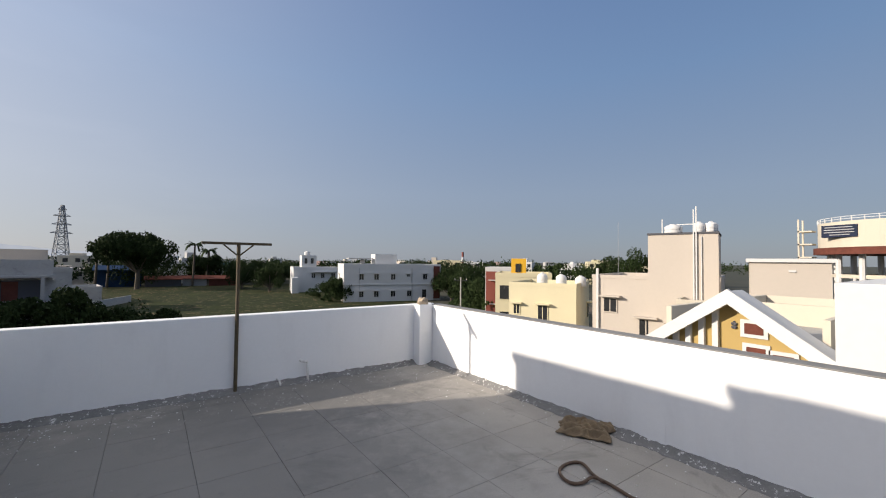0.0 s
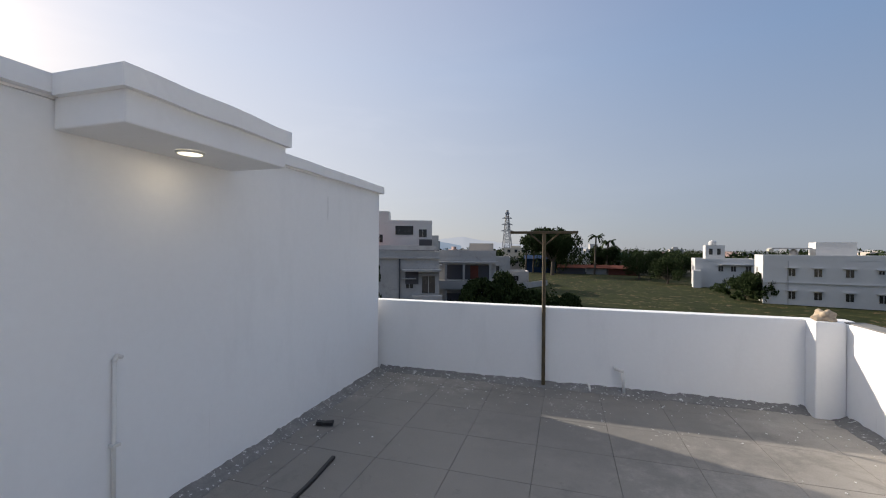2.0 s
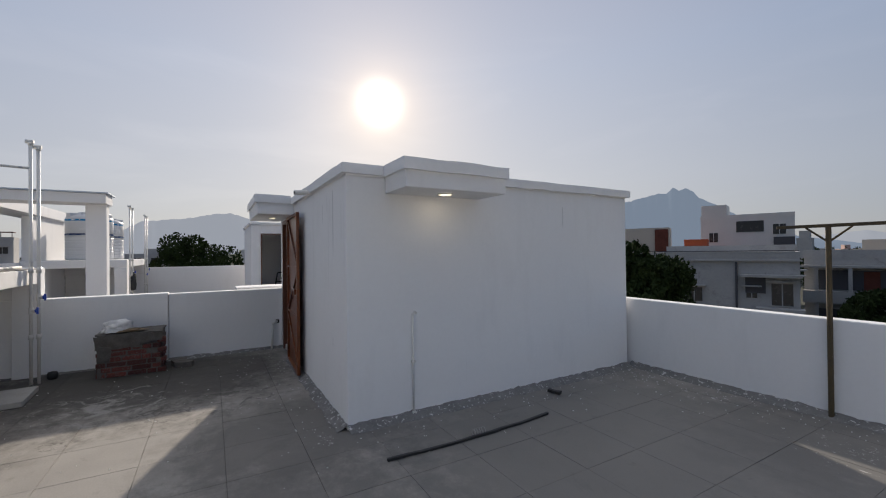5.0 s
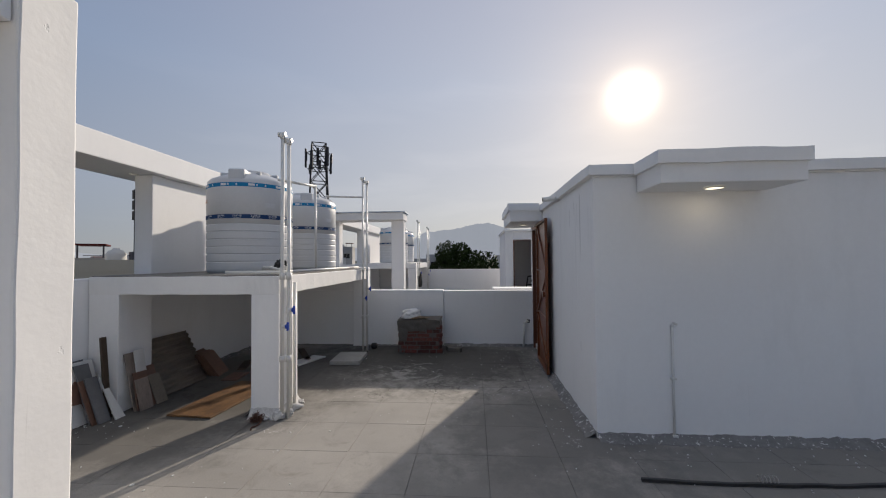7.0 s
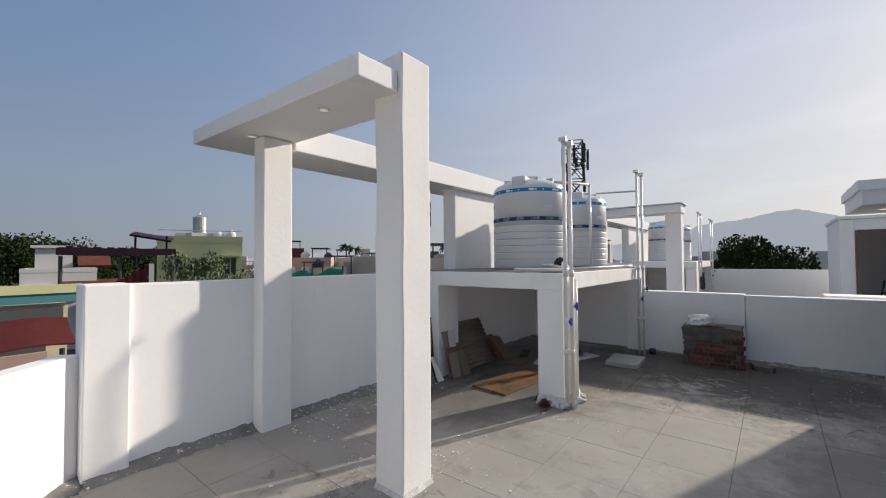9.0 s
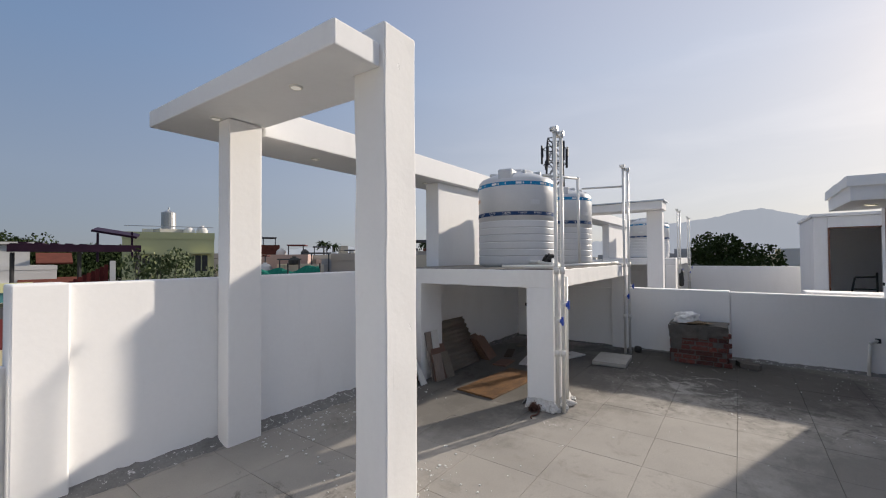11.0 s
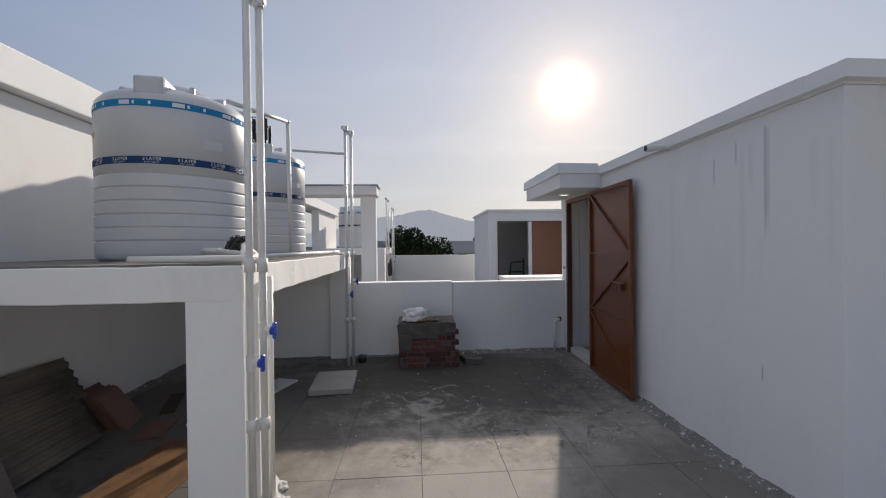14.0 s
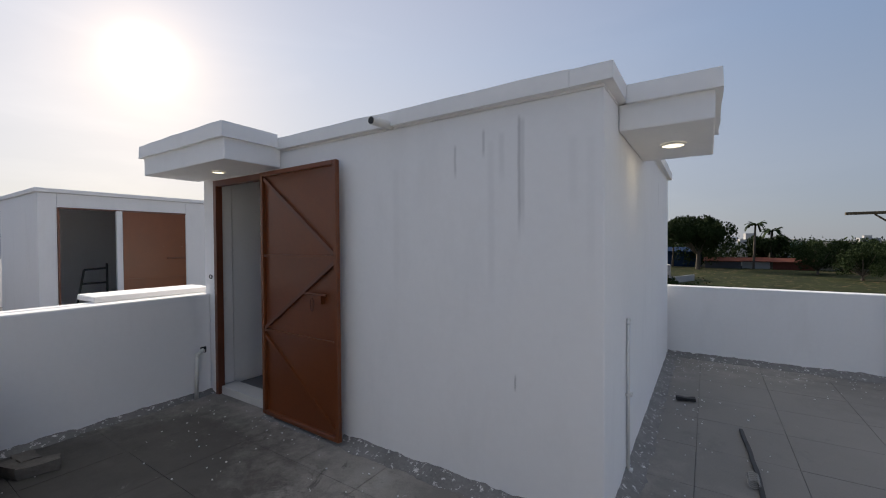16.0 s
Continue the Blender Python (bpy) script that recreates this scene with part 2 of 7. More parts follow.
def grime_shaded(m, centre, radius, dark, amount):
    """A darker patch with ragged edges round a place: grime and painted-in shade."""
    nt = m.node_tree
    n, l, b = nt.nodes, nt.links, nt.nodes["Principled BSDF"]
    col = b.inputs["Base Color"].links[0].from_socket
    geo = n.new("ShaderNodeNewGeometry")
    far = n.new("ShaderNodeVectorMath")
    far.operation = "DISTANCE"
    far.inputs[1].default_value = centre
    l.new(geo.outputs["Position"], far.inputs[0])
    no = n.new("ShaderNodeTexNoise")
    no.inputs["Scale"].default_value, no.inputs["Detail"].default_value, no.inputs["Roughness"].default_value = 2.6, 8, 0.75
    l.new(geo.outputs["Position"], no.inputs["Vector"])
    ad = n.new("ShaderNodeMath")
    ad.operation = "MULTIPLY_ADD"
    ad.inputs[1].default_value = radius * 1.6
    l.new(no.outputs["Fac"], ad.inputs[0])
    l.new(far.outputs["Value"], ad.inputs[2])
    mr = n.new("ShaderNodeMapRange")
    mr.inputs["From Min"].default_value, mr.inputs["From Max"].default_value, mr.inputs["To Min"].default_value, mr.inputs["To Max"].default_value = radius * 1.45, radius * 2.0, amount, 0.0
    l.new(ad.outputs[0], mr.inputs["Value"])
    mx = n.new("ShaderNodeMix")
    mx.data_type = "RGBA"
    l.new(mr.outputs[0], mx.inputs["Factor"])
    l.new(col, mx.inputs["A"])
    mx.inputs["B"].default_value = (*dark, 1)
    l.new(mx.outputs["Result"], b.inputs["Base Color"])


# Real grime between door and bricks, deepened with shade put into the colour.
grime_shaded(CEMENT, (-3.9, -0.1, 0.0), 1.6, (0.065, 0.061, 0.055), 0.75)
# Shaded floor near the stair room, painted darker.
grime_shaded(CEMENT, (-1.3, 1.0, 0.0), 1.0, (0.085, 0.08, 0.073), 0.6)
grime_shaded(CEMENT, (0.3, 0.6, 0.0), 1.2, (0.11, 0.105, 0.098), 0.5)
# Darker floor along the north parapet.
grime_shaded(CEMENT, (1.6, 4.9, 0.0), 1.4, (0.10, 0.097, 0.092), 0.55)
# Shade round the brick stack, painted over the grime there.
grime_shaded(CEMENT, (-4.2, -0.9, 0.0), 1.3, (0.035, 0.033, 0.030), 0.8)
grime_shaded(CEMENT, (-3.7, 0.2, 0.0), 1.0, (0.045, 0.042, 0.038), 0.6)
# Shade on the northern floor, put into the cement colour.
grime_shaded(CEMENT, (0.2, 3.3, 0.0), 2.2, (0.125, 0.122, 0.117), 0.6)
# Shade under the tank platform, put into the cement colour.
grime_shaded(CEMENT, (-2.9, -2.6, 0.0), 1.8, (0.075, 0.07, 0.063), 0.7)
grime_shaded(CEMENT, (-1.2, -2.7, 0.0), 1.1, (0.09, 0.085, 0.077), 0.75)
stained(CEMENT, 9.0, (0.62, 0.61, 0.59), 0.68, 0.8)
stained(CEMENT, 26.0, (0.07, 0.067, 0.062), 0.63, 0.4)


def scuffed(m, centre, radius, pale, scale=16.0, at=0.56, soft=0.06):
    """Broken lime splashes and dark blotches, thickest at a place and thinning outwards."""
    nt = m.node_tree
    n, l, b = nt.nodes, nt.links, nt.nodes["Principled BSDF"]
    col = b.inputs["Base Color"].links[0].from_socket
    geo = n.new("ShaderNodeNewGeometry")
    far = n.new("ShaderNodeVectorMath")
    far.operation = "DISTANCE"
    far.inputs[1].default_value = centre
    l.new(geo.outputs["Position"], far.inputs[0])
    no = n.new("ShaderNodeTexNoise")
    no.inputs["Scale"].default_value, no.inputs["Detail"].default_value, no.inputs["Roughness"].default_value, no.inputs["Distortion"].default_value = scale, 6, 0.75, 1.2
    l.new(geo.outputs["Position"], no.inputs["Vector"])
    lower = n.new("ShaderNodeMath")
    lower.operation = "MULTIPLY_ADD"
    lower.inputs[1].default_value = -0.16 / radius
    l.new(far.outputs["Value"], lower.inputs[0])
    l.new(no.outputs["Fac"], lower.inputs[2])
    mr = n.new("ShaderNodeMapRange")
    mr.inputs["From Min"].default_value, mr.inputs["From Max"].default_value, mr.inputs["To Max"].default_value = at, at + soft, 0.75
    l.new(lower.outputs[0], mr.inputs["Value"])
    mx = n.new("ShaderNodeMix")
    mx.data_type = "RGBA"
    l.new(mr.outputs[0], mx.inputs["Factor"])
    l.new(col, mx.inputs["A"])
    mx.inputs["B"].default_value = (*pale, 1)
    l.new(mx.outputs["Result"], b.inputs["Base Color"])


scuffed(CEMENT, (-0.2, -0.9, 0.0), 1.7, (0.20, 0.185, 0.165), 2.6, 0.52, 0.12)
scuffed(CEMENT, (1.2, -2.0, 0.0), 1.2, (0.14, 0.13, 0.117), 4.0, 0.47, 0.1)
scuffed(CEMENT, (-2.2, 0.55, 0.0), 0.5, (0.52, 0.51, 0.49))
scuffed(CEMENT, (-1.0, 1.15, 0.0), 0.45, (0.55, 0.54, 0.52))
scuffed(CEMENT, (1.3, 4.6, 0.0), 0.8, (0.60, 0.59, 0.57))
scuffed(CEMENT, (2.0, 4.3, 0.0), 0.5, (0.60, 0.59, 0.57))
scuffed(CEMENT, (0.1, 4.95, 0.0), 0.6, (0.55, 0.54, 0.52))
scuffed(CEMENT, (-0.9, 4.8, 0.0), 0.6, (0.55, 0.54, 0.52))
scuffed(CEMENT, (-1.1, -1.5, 0.0), 0.4, (0.58, 0.57, 0.55))
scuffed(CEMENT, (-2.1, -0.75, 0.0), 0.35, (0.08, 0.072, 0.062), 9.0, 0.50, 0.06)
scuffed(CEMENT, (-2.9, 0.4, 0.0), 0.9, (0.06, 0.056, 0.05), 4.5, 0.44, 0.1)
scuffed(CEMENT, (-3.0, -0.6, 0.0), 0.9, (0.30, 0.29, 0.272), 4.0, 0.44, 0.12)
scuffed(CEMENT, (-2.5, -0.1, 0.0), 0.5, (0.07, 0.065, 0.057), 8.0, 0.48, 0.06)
# Blotches that paint platform shade into the floor beneath it.
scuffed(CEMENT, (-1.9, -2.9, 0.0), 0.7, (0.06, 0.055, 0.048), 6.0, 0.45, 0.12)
JOINT = surface("floor_joint", (0.09, 0.085, 0.078), (0.18, 0.172, 0.16), 6, 60, 0.95)
FILLET = surface("mortar_fillet", (0.11, 0.108, 0.105), (0.24, 0.235, 0.23), 5, 60, 0.95, 0.6, contrast=0.5, speck=(0.6, 0.59, 0.58), speck_at=0.585)
SLABTOP = surface("slab_screed", (0.10, 0.095, 0.088), (0.24, 0.23, 0.215), 4, 60, 0.9, 0.3)
COPING_TOP = surface("coping_cement", (0.13, 0.13, 0.125), (0.25, 0.245, 0.235), 4, 60, 0.9, 0.3)
PVC = surface("white_pvc", (0.62, 0.61, 0.58), (0.74, 0.73, 0.70), 8, 60, 0.35, 0.02, contrast=0.7)
TANK = surface("tank_plastic", (0.53, 0.54, 0.555), (0.63, 0.64, 0.655), 2, 40, 0.38, 0.03, contrast=0.7)
BAND_BLUE = surface("label_blue", (0.02, 0.20, 0.42), (0.03, 0.26, 0.50), 6, 60, 0.75, 0.0, spec=0.12)
BAND_NAVY = surface("label_navy", (0.02, 0.05, 0.13), (0.03, 0.07, 0.17), 6, 60, 0.75, 0.0, spec=0.12)
INK_WHITE = surface("label_white", (0.72, 0.73, 0.74), (0.8, 0.8, 0.8), 6, 60, 0.6, 0.0)
INK_ORANGE = surface("label_orange", (0.55, 0.27, 0.12), (0.62, 0.32, 0.15), 6, 60, 0.6, 0.0)
BLUE_PLASTIC = surface("blue_plastic", (0.01, 0.05, 0.35), (0.02, 0.08, 0.45), 8, 60, 0.35, 0.0)
BLACK = surface("black_rubber", (0.012, 0.012, 0.013), (0.03, 0.03, 0.03), 10, 60, 0.6, 0.1)
RUST = surface("brown_door_enamel", (0.115, 0.031, 0.009), (0.19, 0.052, 0.013), 2.2, 40, 0.32, 0.06, contrast=0.7)
RUST_DARK = surface("door_frame_enamel", (0.10, 0.035, 0.02), (0.15, 0.05, 0.025), 4, 40, 0.4, 0.05)
STEEL = surface("galvanised_steel", (0.35, 0.35, 0.35), (0.55, 0.55, 0.55), 8, 80, 0.4, 0.05, metal=0.9)
POLE = surface("rusty_paint_pole", (0.045, 0.032, 0.02), (0.11, 0.08, 0.035), 10, 80, 0.75, 0.2)
BRICK = surface("red_brick", (0.055, 0.017, 0.015), (0.15, 0.038, 0.03), 14, 90, 0.9, 0.5, per_piece=0.4, speck=(0.13, 0.115, 0.105), speck_at=0.56)
MORTAR = surface("grey_mortar", (0.065, 0.06, 0.054), (0.145, 0.133, 0.12), 10, 60, 0.95, 0.5)
GRANITE = surface("grey_granite", (0.10, 0.10, 0.105), (0.16, 0.16, 0.165), 20, 160, 0.4, 0.03)
TILE_WHITE = surface("white_tile", (0.55, 0.55, 0.54), (0.66, 0.66, 0.65), 5, 60, 0.4, 0.03)
TILE_BROWN = surface("brown_tile", (0.11, 0.06, 0.042), (0.19, 0.10, 0.066), 12, 60, 0.5, 0.05)
TILE_MARBLE = surface("streaked_tile", (0.12, 0.09, 0.075), (0.34, 0.28, 0.24), 6, 60, 0.5, 0.05, stretch=(1, 1, 0.25))
SHEET = surface("corrugated_cement_sheet", (0.13, 0.11, 0.09), (0.24, 0.205, 0.165), 3, 60, 0.85, 0.2)
PLYWOOD = surface("plywood", (0.085, 0.042, 0.018), (0.22, 0.115, 0.045), 3, 40, 0.6, 0.1, stretch=(1, 5, 1), contrast=0.35)
stained(PLYWOOD, 2.2, (0.05, 0.028, 0.014), 0.5, 0.7)
OLDWOOD = surface("dark_plank", (0.035, 0.025, 0.017), (0.09, 0.06, 0.04), 6, 60, 0.85, 0.3)
CONCRETE = surface("precast_concrete", (0.27, 0.265, 0.25), (0.40, 0.39, 0.37), 5, 60, 0.9, 0.3)
COIR = surface("coir", (0.06, 0.025, 0.018), (0.13, 0.06, 0.04), 20, 90, 0.95, 0.3)
JUTE = surface("jute_sack", (0.12, 0.085, 0.05), (0.23, 0.17, 0.105), 12, 160, 0.95, 0.5)
ROPE = surface("old_rope", (0.06, 0.04, 0.03), (0.14, 0.09, 0.06), 30, 120, 0.95, 0.3)
PLASTIC_BAG = surface("plastic_bag", (0.55, 0.55, 0.55), (0.75, 0.75, 0.74), 15, 60, 0.35, 0.3)
STONE = surface("pale_stone", (0.32, 0.24, 0.16), (0.52, 0.43, 0.32), 14, 60, 0.9, 0.4)
LEAF = surface("leaves", (0.008, 0.017, 0.005), (0.036, 0.056, 0.015), 1.5, 8, 0.8, 0.0, contrast=0.7, spec=0.15)
LEAF_LIGHT = surface("young_leaves", (0.03, 0.05, 0.012), (0.085, 0.115, 0.03), 1.5, 8, 0.6, 0.0, contrast=0.7)
BARK = surface("bark", (0.05, 0.04, 0.03), (0.13, 0.105, 0.08), 6, 40, 0.95, 0.4)
GRASS = surface("scrub_grass", (0.009, 0.016, 0.005), (0.042, 0.048, 0.016), 0.16, 0.9, 0.95, 0.0, contrast=0.4, speck=(0.13, 0.095, 0.055), speck_at=0.57, spec=0.1)
EARTH = surface("dry_earth", (0.014, 0.02, 0.009), (0.05, 0.046, 0.028), 0.03, 0.8, 0.95, 0.0, contrast=0.5)
ROAD = surface("dusty_road", (0.06, 0.046, 0.034), (0.13, 0.10, 0.07), 0.3, 5, 0.95, 0.0)
GLASS_DARK = surface("dark_window", (0.012, 0.013, 0.015), (0.03, 0.032, 0.035), 2, 20, 0.25, 0.0)
SHED_BLUE = surface("blue_sheet", (0.012, 0.032, 0.08), (0.02, 0.05, 0.12), 2, 20, 0.6, 0.0, spec=0.1)
ROOF_TILE = surface("red_roof_tiles", (0.08, 0.03, 0.022), (0.17, 0.06, 0.045), 2, 10, 0.85, 0.1, spec=0.1)
PURPLE = surface("plum_roof_sheet", (0.018, 0.009, 0.02), (0.04, 0.018, 0.038), 2, 20, 0.5, 0.0, spec=0.1)
MAROON = surface("maroon_awning", (0.065, 0.014, 0.014), (0.12, 0.026, 0.025), 2, 20, 0.7, 0.0, spec=0.1)
TEAL = surface("teal_sheet", (0.05, 0.18, 0.20), (0.08, 0.25, 0.28), 2, 20, 0.6, 0.0)
GREENNET = surface("green_shade_net", (0.01, 0.12, 0.09), (0.02, 0.18, 0.13), 4, 60, 0.8, 0.0, spec=0.1)
LATTICE = surface("dark_lattice_steel", (0.03, 0.03, 0.035), (0.07, 0.07, 0.075), 2, 20, 0.6, 0.0, metal=0.3, spec=0.1)
FLASHING = surface("pale_flashing", (0.45, 0.52, 0.62), (0.58, 0.64, 0.72), 2, 20, 0.5, 0.0)
SIGN_NAVY = surface("weathered_navy_sign", (0.012, 0.018, 0.04), (0.022, 0.03, 0.06), 2, 20, 0.7, 0.0, spec=0.15)
GREYSTEEL = surface("pale_lattice_steel", (0.22, 0.23, 0.25), (0.32, 0.33, 0.35), 2, 20, 0.6, 0.0)


def paint(name, c, var=0.1):
    return surface(name, tuple(v * (1 - var) for v in c), c, 0.5, 6, 0.85, 0.0, contrast=0.7, spec=0.2)


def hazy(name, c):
    """Far hills: the haze before them is put in as a glowing colour."""
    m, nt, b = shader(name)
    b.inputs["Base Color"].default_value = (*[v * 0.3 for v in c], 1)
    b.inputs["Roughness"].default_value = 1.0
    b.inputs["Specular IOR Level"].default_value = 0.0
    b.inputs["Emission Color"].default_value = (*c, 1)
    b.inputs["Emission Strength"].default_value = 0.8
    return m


LAMP, _nt, _b = shader("downlight_glow")
_b.inputs["Emission Color"].default_value = (1.0, 0.86, 0.6, 1)
_b.inputs["Emission Strength"].default_value = 1.5
LAMP_DIM, _nt, _b = shader("downlight_glow_small")
_b.inputs["Emission Color"].default_value = (1.0, 0.9, 0.7, 1)
_b.inputs["Emission Strength"].default_value = 0.25


# ---- mesh helpers ----
def box(bm, x0, x1, y0, y1, z0, z1, m=None):
    r = bmesh.ops.create_cube(bm, size=1.0)
    t = Matrix.Translation(((x0 + x1) / 2, (y0 + y1) / 2, (z0 + z1) / 2)) @ Matrix.Diagonal((abs(x1 - x0), abs(y1 - y0), abs(z1 - z0), 1))
    bmesh.ops.transform(bm, matrix=(m @ t) if m else t, verts=r["verts"])
    return r["verts"]


def soften(bm, width=0.008, segments=1):
    edges = [e for e in bm.edges if len(e.link_faces) == 2 and e.calc_face_angle(0) > 0.6]
    bmesh.ops.bevel(bm, geom=edges, offset=width, segments=segments, affect="EDGES", profile=0.5)


def tube(bm, a, b, r, seg=12, r2=None):
    a, b = Vector(a), Vector(b)
    d = b - a
    m = Matrix.Translation((a + b) / 2) @ d.to_track_quat("Z", "Y").to_matrix().to_4x4()
    bmesh.ops.create_cone(bm, cap_ends=True, segments=seg, radius1=r, radius2=r if r2 is None else r2, depth=d.length, matrix=m)


def ball(bm, c, r, scale=(1, 1, 1), u=12, v=8):
    bmesh.ops.create_uvsphere(bm, u_segments=u, v_segments=v, radius=r, matrix=Matrix.Translation(c) @ Matrix.Diagonal((*scale, 1)))


def lathe(bm, profile, seg=48):
    rings = []
    for r, z in profile:
        rings.append([bm.verts.new((r * math.cos(2 * math.pi * i / seg), r * math.sin(2 * math.pi * i / seg), z)) for i in range(seg)])
    for a, b in zip(rings, rings[1:]):
        for i in range(seg):
            f = bm.faces.new((a[i], a[(i + 1) % seg], b[(i + 1) % seg], b[i]))
            f.smooth = True
    return rings


def mesh_of(name, bm, material):
    me = bpy.data.meshes.new(name)
    bm.normal_update()
    bm.to_mesh(me)
    bm.free()
    for m in material if isinstance(material, (list, tuple)) else (material,):
        me.materials.append(m)
    return me


def part(name, bm, material, parent=None, label=""):
    ob = new(name, mesh_of(name, bm, material))
    ob.parent = parent
    if label:
        tagged(ob, label)
    return ob


def thing(name, label, category, m=None, group=""):
    ob = new(name)
    ob.empty_display_size = 0.2
    if m is not None:
        ob.matrix_basis = m
    return tagged(ob, label, category, group)


def solid(name, bm, material, label, category, m=None, group=""):
    ob = new(name, mesh_of(name, bm, material))
    if m is not None:
        ob.matrix_basis = m
    return tagged(ob, label, category, group)


def structure(name, bm, material, label="", category=""):
    ob = new(name, mesh_of(name, bm, material))
    return tagged(ob, label, category, kind="structure")


def smooth(ob):
    for p in ob.data.polygons:
        p.use_smooth = True
    return ob


def slab(x0, x1, y0, y1, z0, z1, bevel=0.01):
    bm = bmesh.new()
    box(bm, x0, x1, y0, y1, z0, z1)
    if bevel:
        soften(bm, bevel, 2)
    return bm


def rough_up(bm, amount, size, seed=0):
    for v in bm.verts:
        p = v.co * size + Vector((seed, seed * 1.7, 0))
        v.co += Vector((noise.noise(p), noise.noise(p + Vector((31, 0, 0))), noise.noise(p + Vector((0, 57, 0))))) * amount


GROUND = -7.0
# plan of the roof terrace
XW, XE, YS, YN = -4.85, 3.67, -3.62, 5.31
SX, SY, SN, STOP = -1.105, 1.40, 5.22, 2.35
PLAT_X, PLAT_Y, PLAT_Z = -1.40, -1.575, 1.395
DOOR_W, DOOR_E = -4.75, -3.86

# ---- structure: floor, parapets, stair room ----
bm = slab(XW - 0.2, XE + 0.2, YS - 0.25, YN + 0.2, -0.25, -0.012, 0)
floor = structure("floor", bm, JOINT, "grey cement roof terrace floor with sunken joints", "floor")
bm = slab(XW - 0.15, XE + 0.15, YS - 0.2, YN + 0.15, GROUND, -0.26, 0)
structure("building_body", bm, WHITE, "white plastered house under the terrace", "building")

bm = slab(XW, XE + 0.15, YN, YN + 0.15, -0.05, 0.90, 0.012)
structure("wall_north", bm, WHITE, "low white plastered parapet wall", "wall")
bm = slab(XE, XE + 0.15, -2.11, YN - 0.003, -0.05, 0.895, 0.012)
structure("wall_east", bm, WHITE, "low white plastered parapet wall in sunlight", "wall")
bm = slab(XE + 0.01, XE + 0.17, -2.06, YN - 0.1, 0.895, 0.907, 0.003)
structure("trim_east", bm, COPING_TOP, "grey cement coping of the parapet", "coping")
# the parapet's slanted corner
bm = bmesh.new()
L = math.hypot(XE - 2.08, 1.59)
box(bm, 0, L, -0.15, 0, -0.05, 0.89, pose(2.08, -3.70, 0, 0, 0, 45))
soften(bm, 0.012, 2)
structure("wall_southeast", bm, WHITE, "low white slanted parapet wall", "wall")
bm = slab(XW, 2.08, YS - 0.16, YS, -0.05, 1.378, 0.012)
structure("wall_south", bm, WHITE, "chest-high white plastered parapet wall", "wall")
bm = slab(1.815, 2.09, YS - 0.2, YS + 0.045, -0.04, 1.385, 0.012)
structure("pier_south", bm, WHITE, "white pier at the end of the parapet", "pier")
bm = slab(3.43, XE - 0.003, YN - 0.17, YN + 0.1, -0.04, 0.905, 0.012)
structure("pier_northeast", bm, WHITE, "white corner pier of the parapet", "pier")
bm = slab(XW - 0.16, XW, -0.192, SY - 0.003, -0.05, 0.985, 0.012)
structure("wall_west", bm, WHITE, "waist-high white parapet towards the next house", "wall")
bm = slab(XW - 0.16, XW + 0.035, YS + 0.01, -0.195, -0.05, 1.0, 0.012)
structure("wall_west_thick", bm, WHITE, "thicker run of the white parapet", "wall")

# stair room
def prism(points, z0, z1, bevel=0.0):
    bm = bmesh.new()
    low = [bm.verts.new((x, y, z0)) for x, y in points]
    high = [bm.verts.new((x, y, z1)) for x, y in points]
    n = len(points)
    bm.faces.new(low[::-1])
    bm.faces.new(high)
    for i in range(n):
        bm.faces.new((low[i], low[(i + 1) % n], high[(i + 1) % n], high[i]))
    bmesh.ops.recalc_face_normals(bm, faces=bm.faces)
    if bevel:
        soften(bm, bevel, 2)
    return bm


bm = prism([(DOOR_E, SY), (SX, SY), (SX, SN), (XW - 0.1, SN), (XW - 0.1, SY), (DOOR_W, SY), (DOOR_W, SY + 0.18), (XW + 0.08, SY + 0.18), (XW + 0.08, SN - 0.18),
            (SX - 0.18, SN - 0.18), (SX - 0.18, SY + 0.18), (DOOR_E, SY + 0.18)], -0.05, STOP - 0.1, 0.01)
structure("wall_stair", bm, WHITE_DRIPS, "white plastered walls of the stair room with a doorway", "wall")
bm = slab(DOOR_W + 0.002, DOOR_E - 0.002, SY + 0.003, SY + 0.177, 2.10, STOP - 0.101, 0)
structure("lintel_stair", bm, WHITE, "white plastered lintel above the door", "lintel")
bm = slab(XW - 0.1, SX, SY, SN, STOP - 0.1, STOP - 0.02, 0)
structure("ceiling_stair", bm, WHITE, "concrete roof slab of the stair room", "ceiling")


def coping(name, x0, x1, y0, y1, z0, z1, label):
    """A plaster band with slightly wavering edges."""
    bm = bmesh.new()
    box(bm, x0, x1, y0, y1, z0, z1)
    long = [e for e in bm.edges if e.calc_length() > 0.6]
    bmesh.ops.subdivide_edges(bm, edges=long, cuts=14, use_grid_fill=True)
    rough_up(bm, 0.008, 4.0, x0)
    return structure(name, bm, WHITE, label, "coping")


coping("trim_stair_east", SX - 0.16, SX + 0.045, SY - 0.045, SN + 0.04, STOP - 0.088, STOP, "white plaster coping of the stair room roof")
coping("trim_stair_south", XW - 0.14, SX - 0.163, SY - 0.045, SY + 0.12, STOP - 0.088, STOP + 0.004, "white plaster coping of the stair room roof")
coping("trim_stair_north", XW - 0.14, SX - 0.163, SN - 0.12, SN + 0.04, STOP - 0.088, STOP, "white plaster coping of the stair room roof")
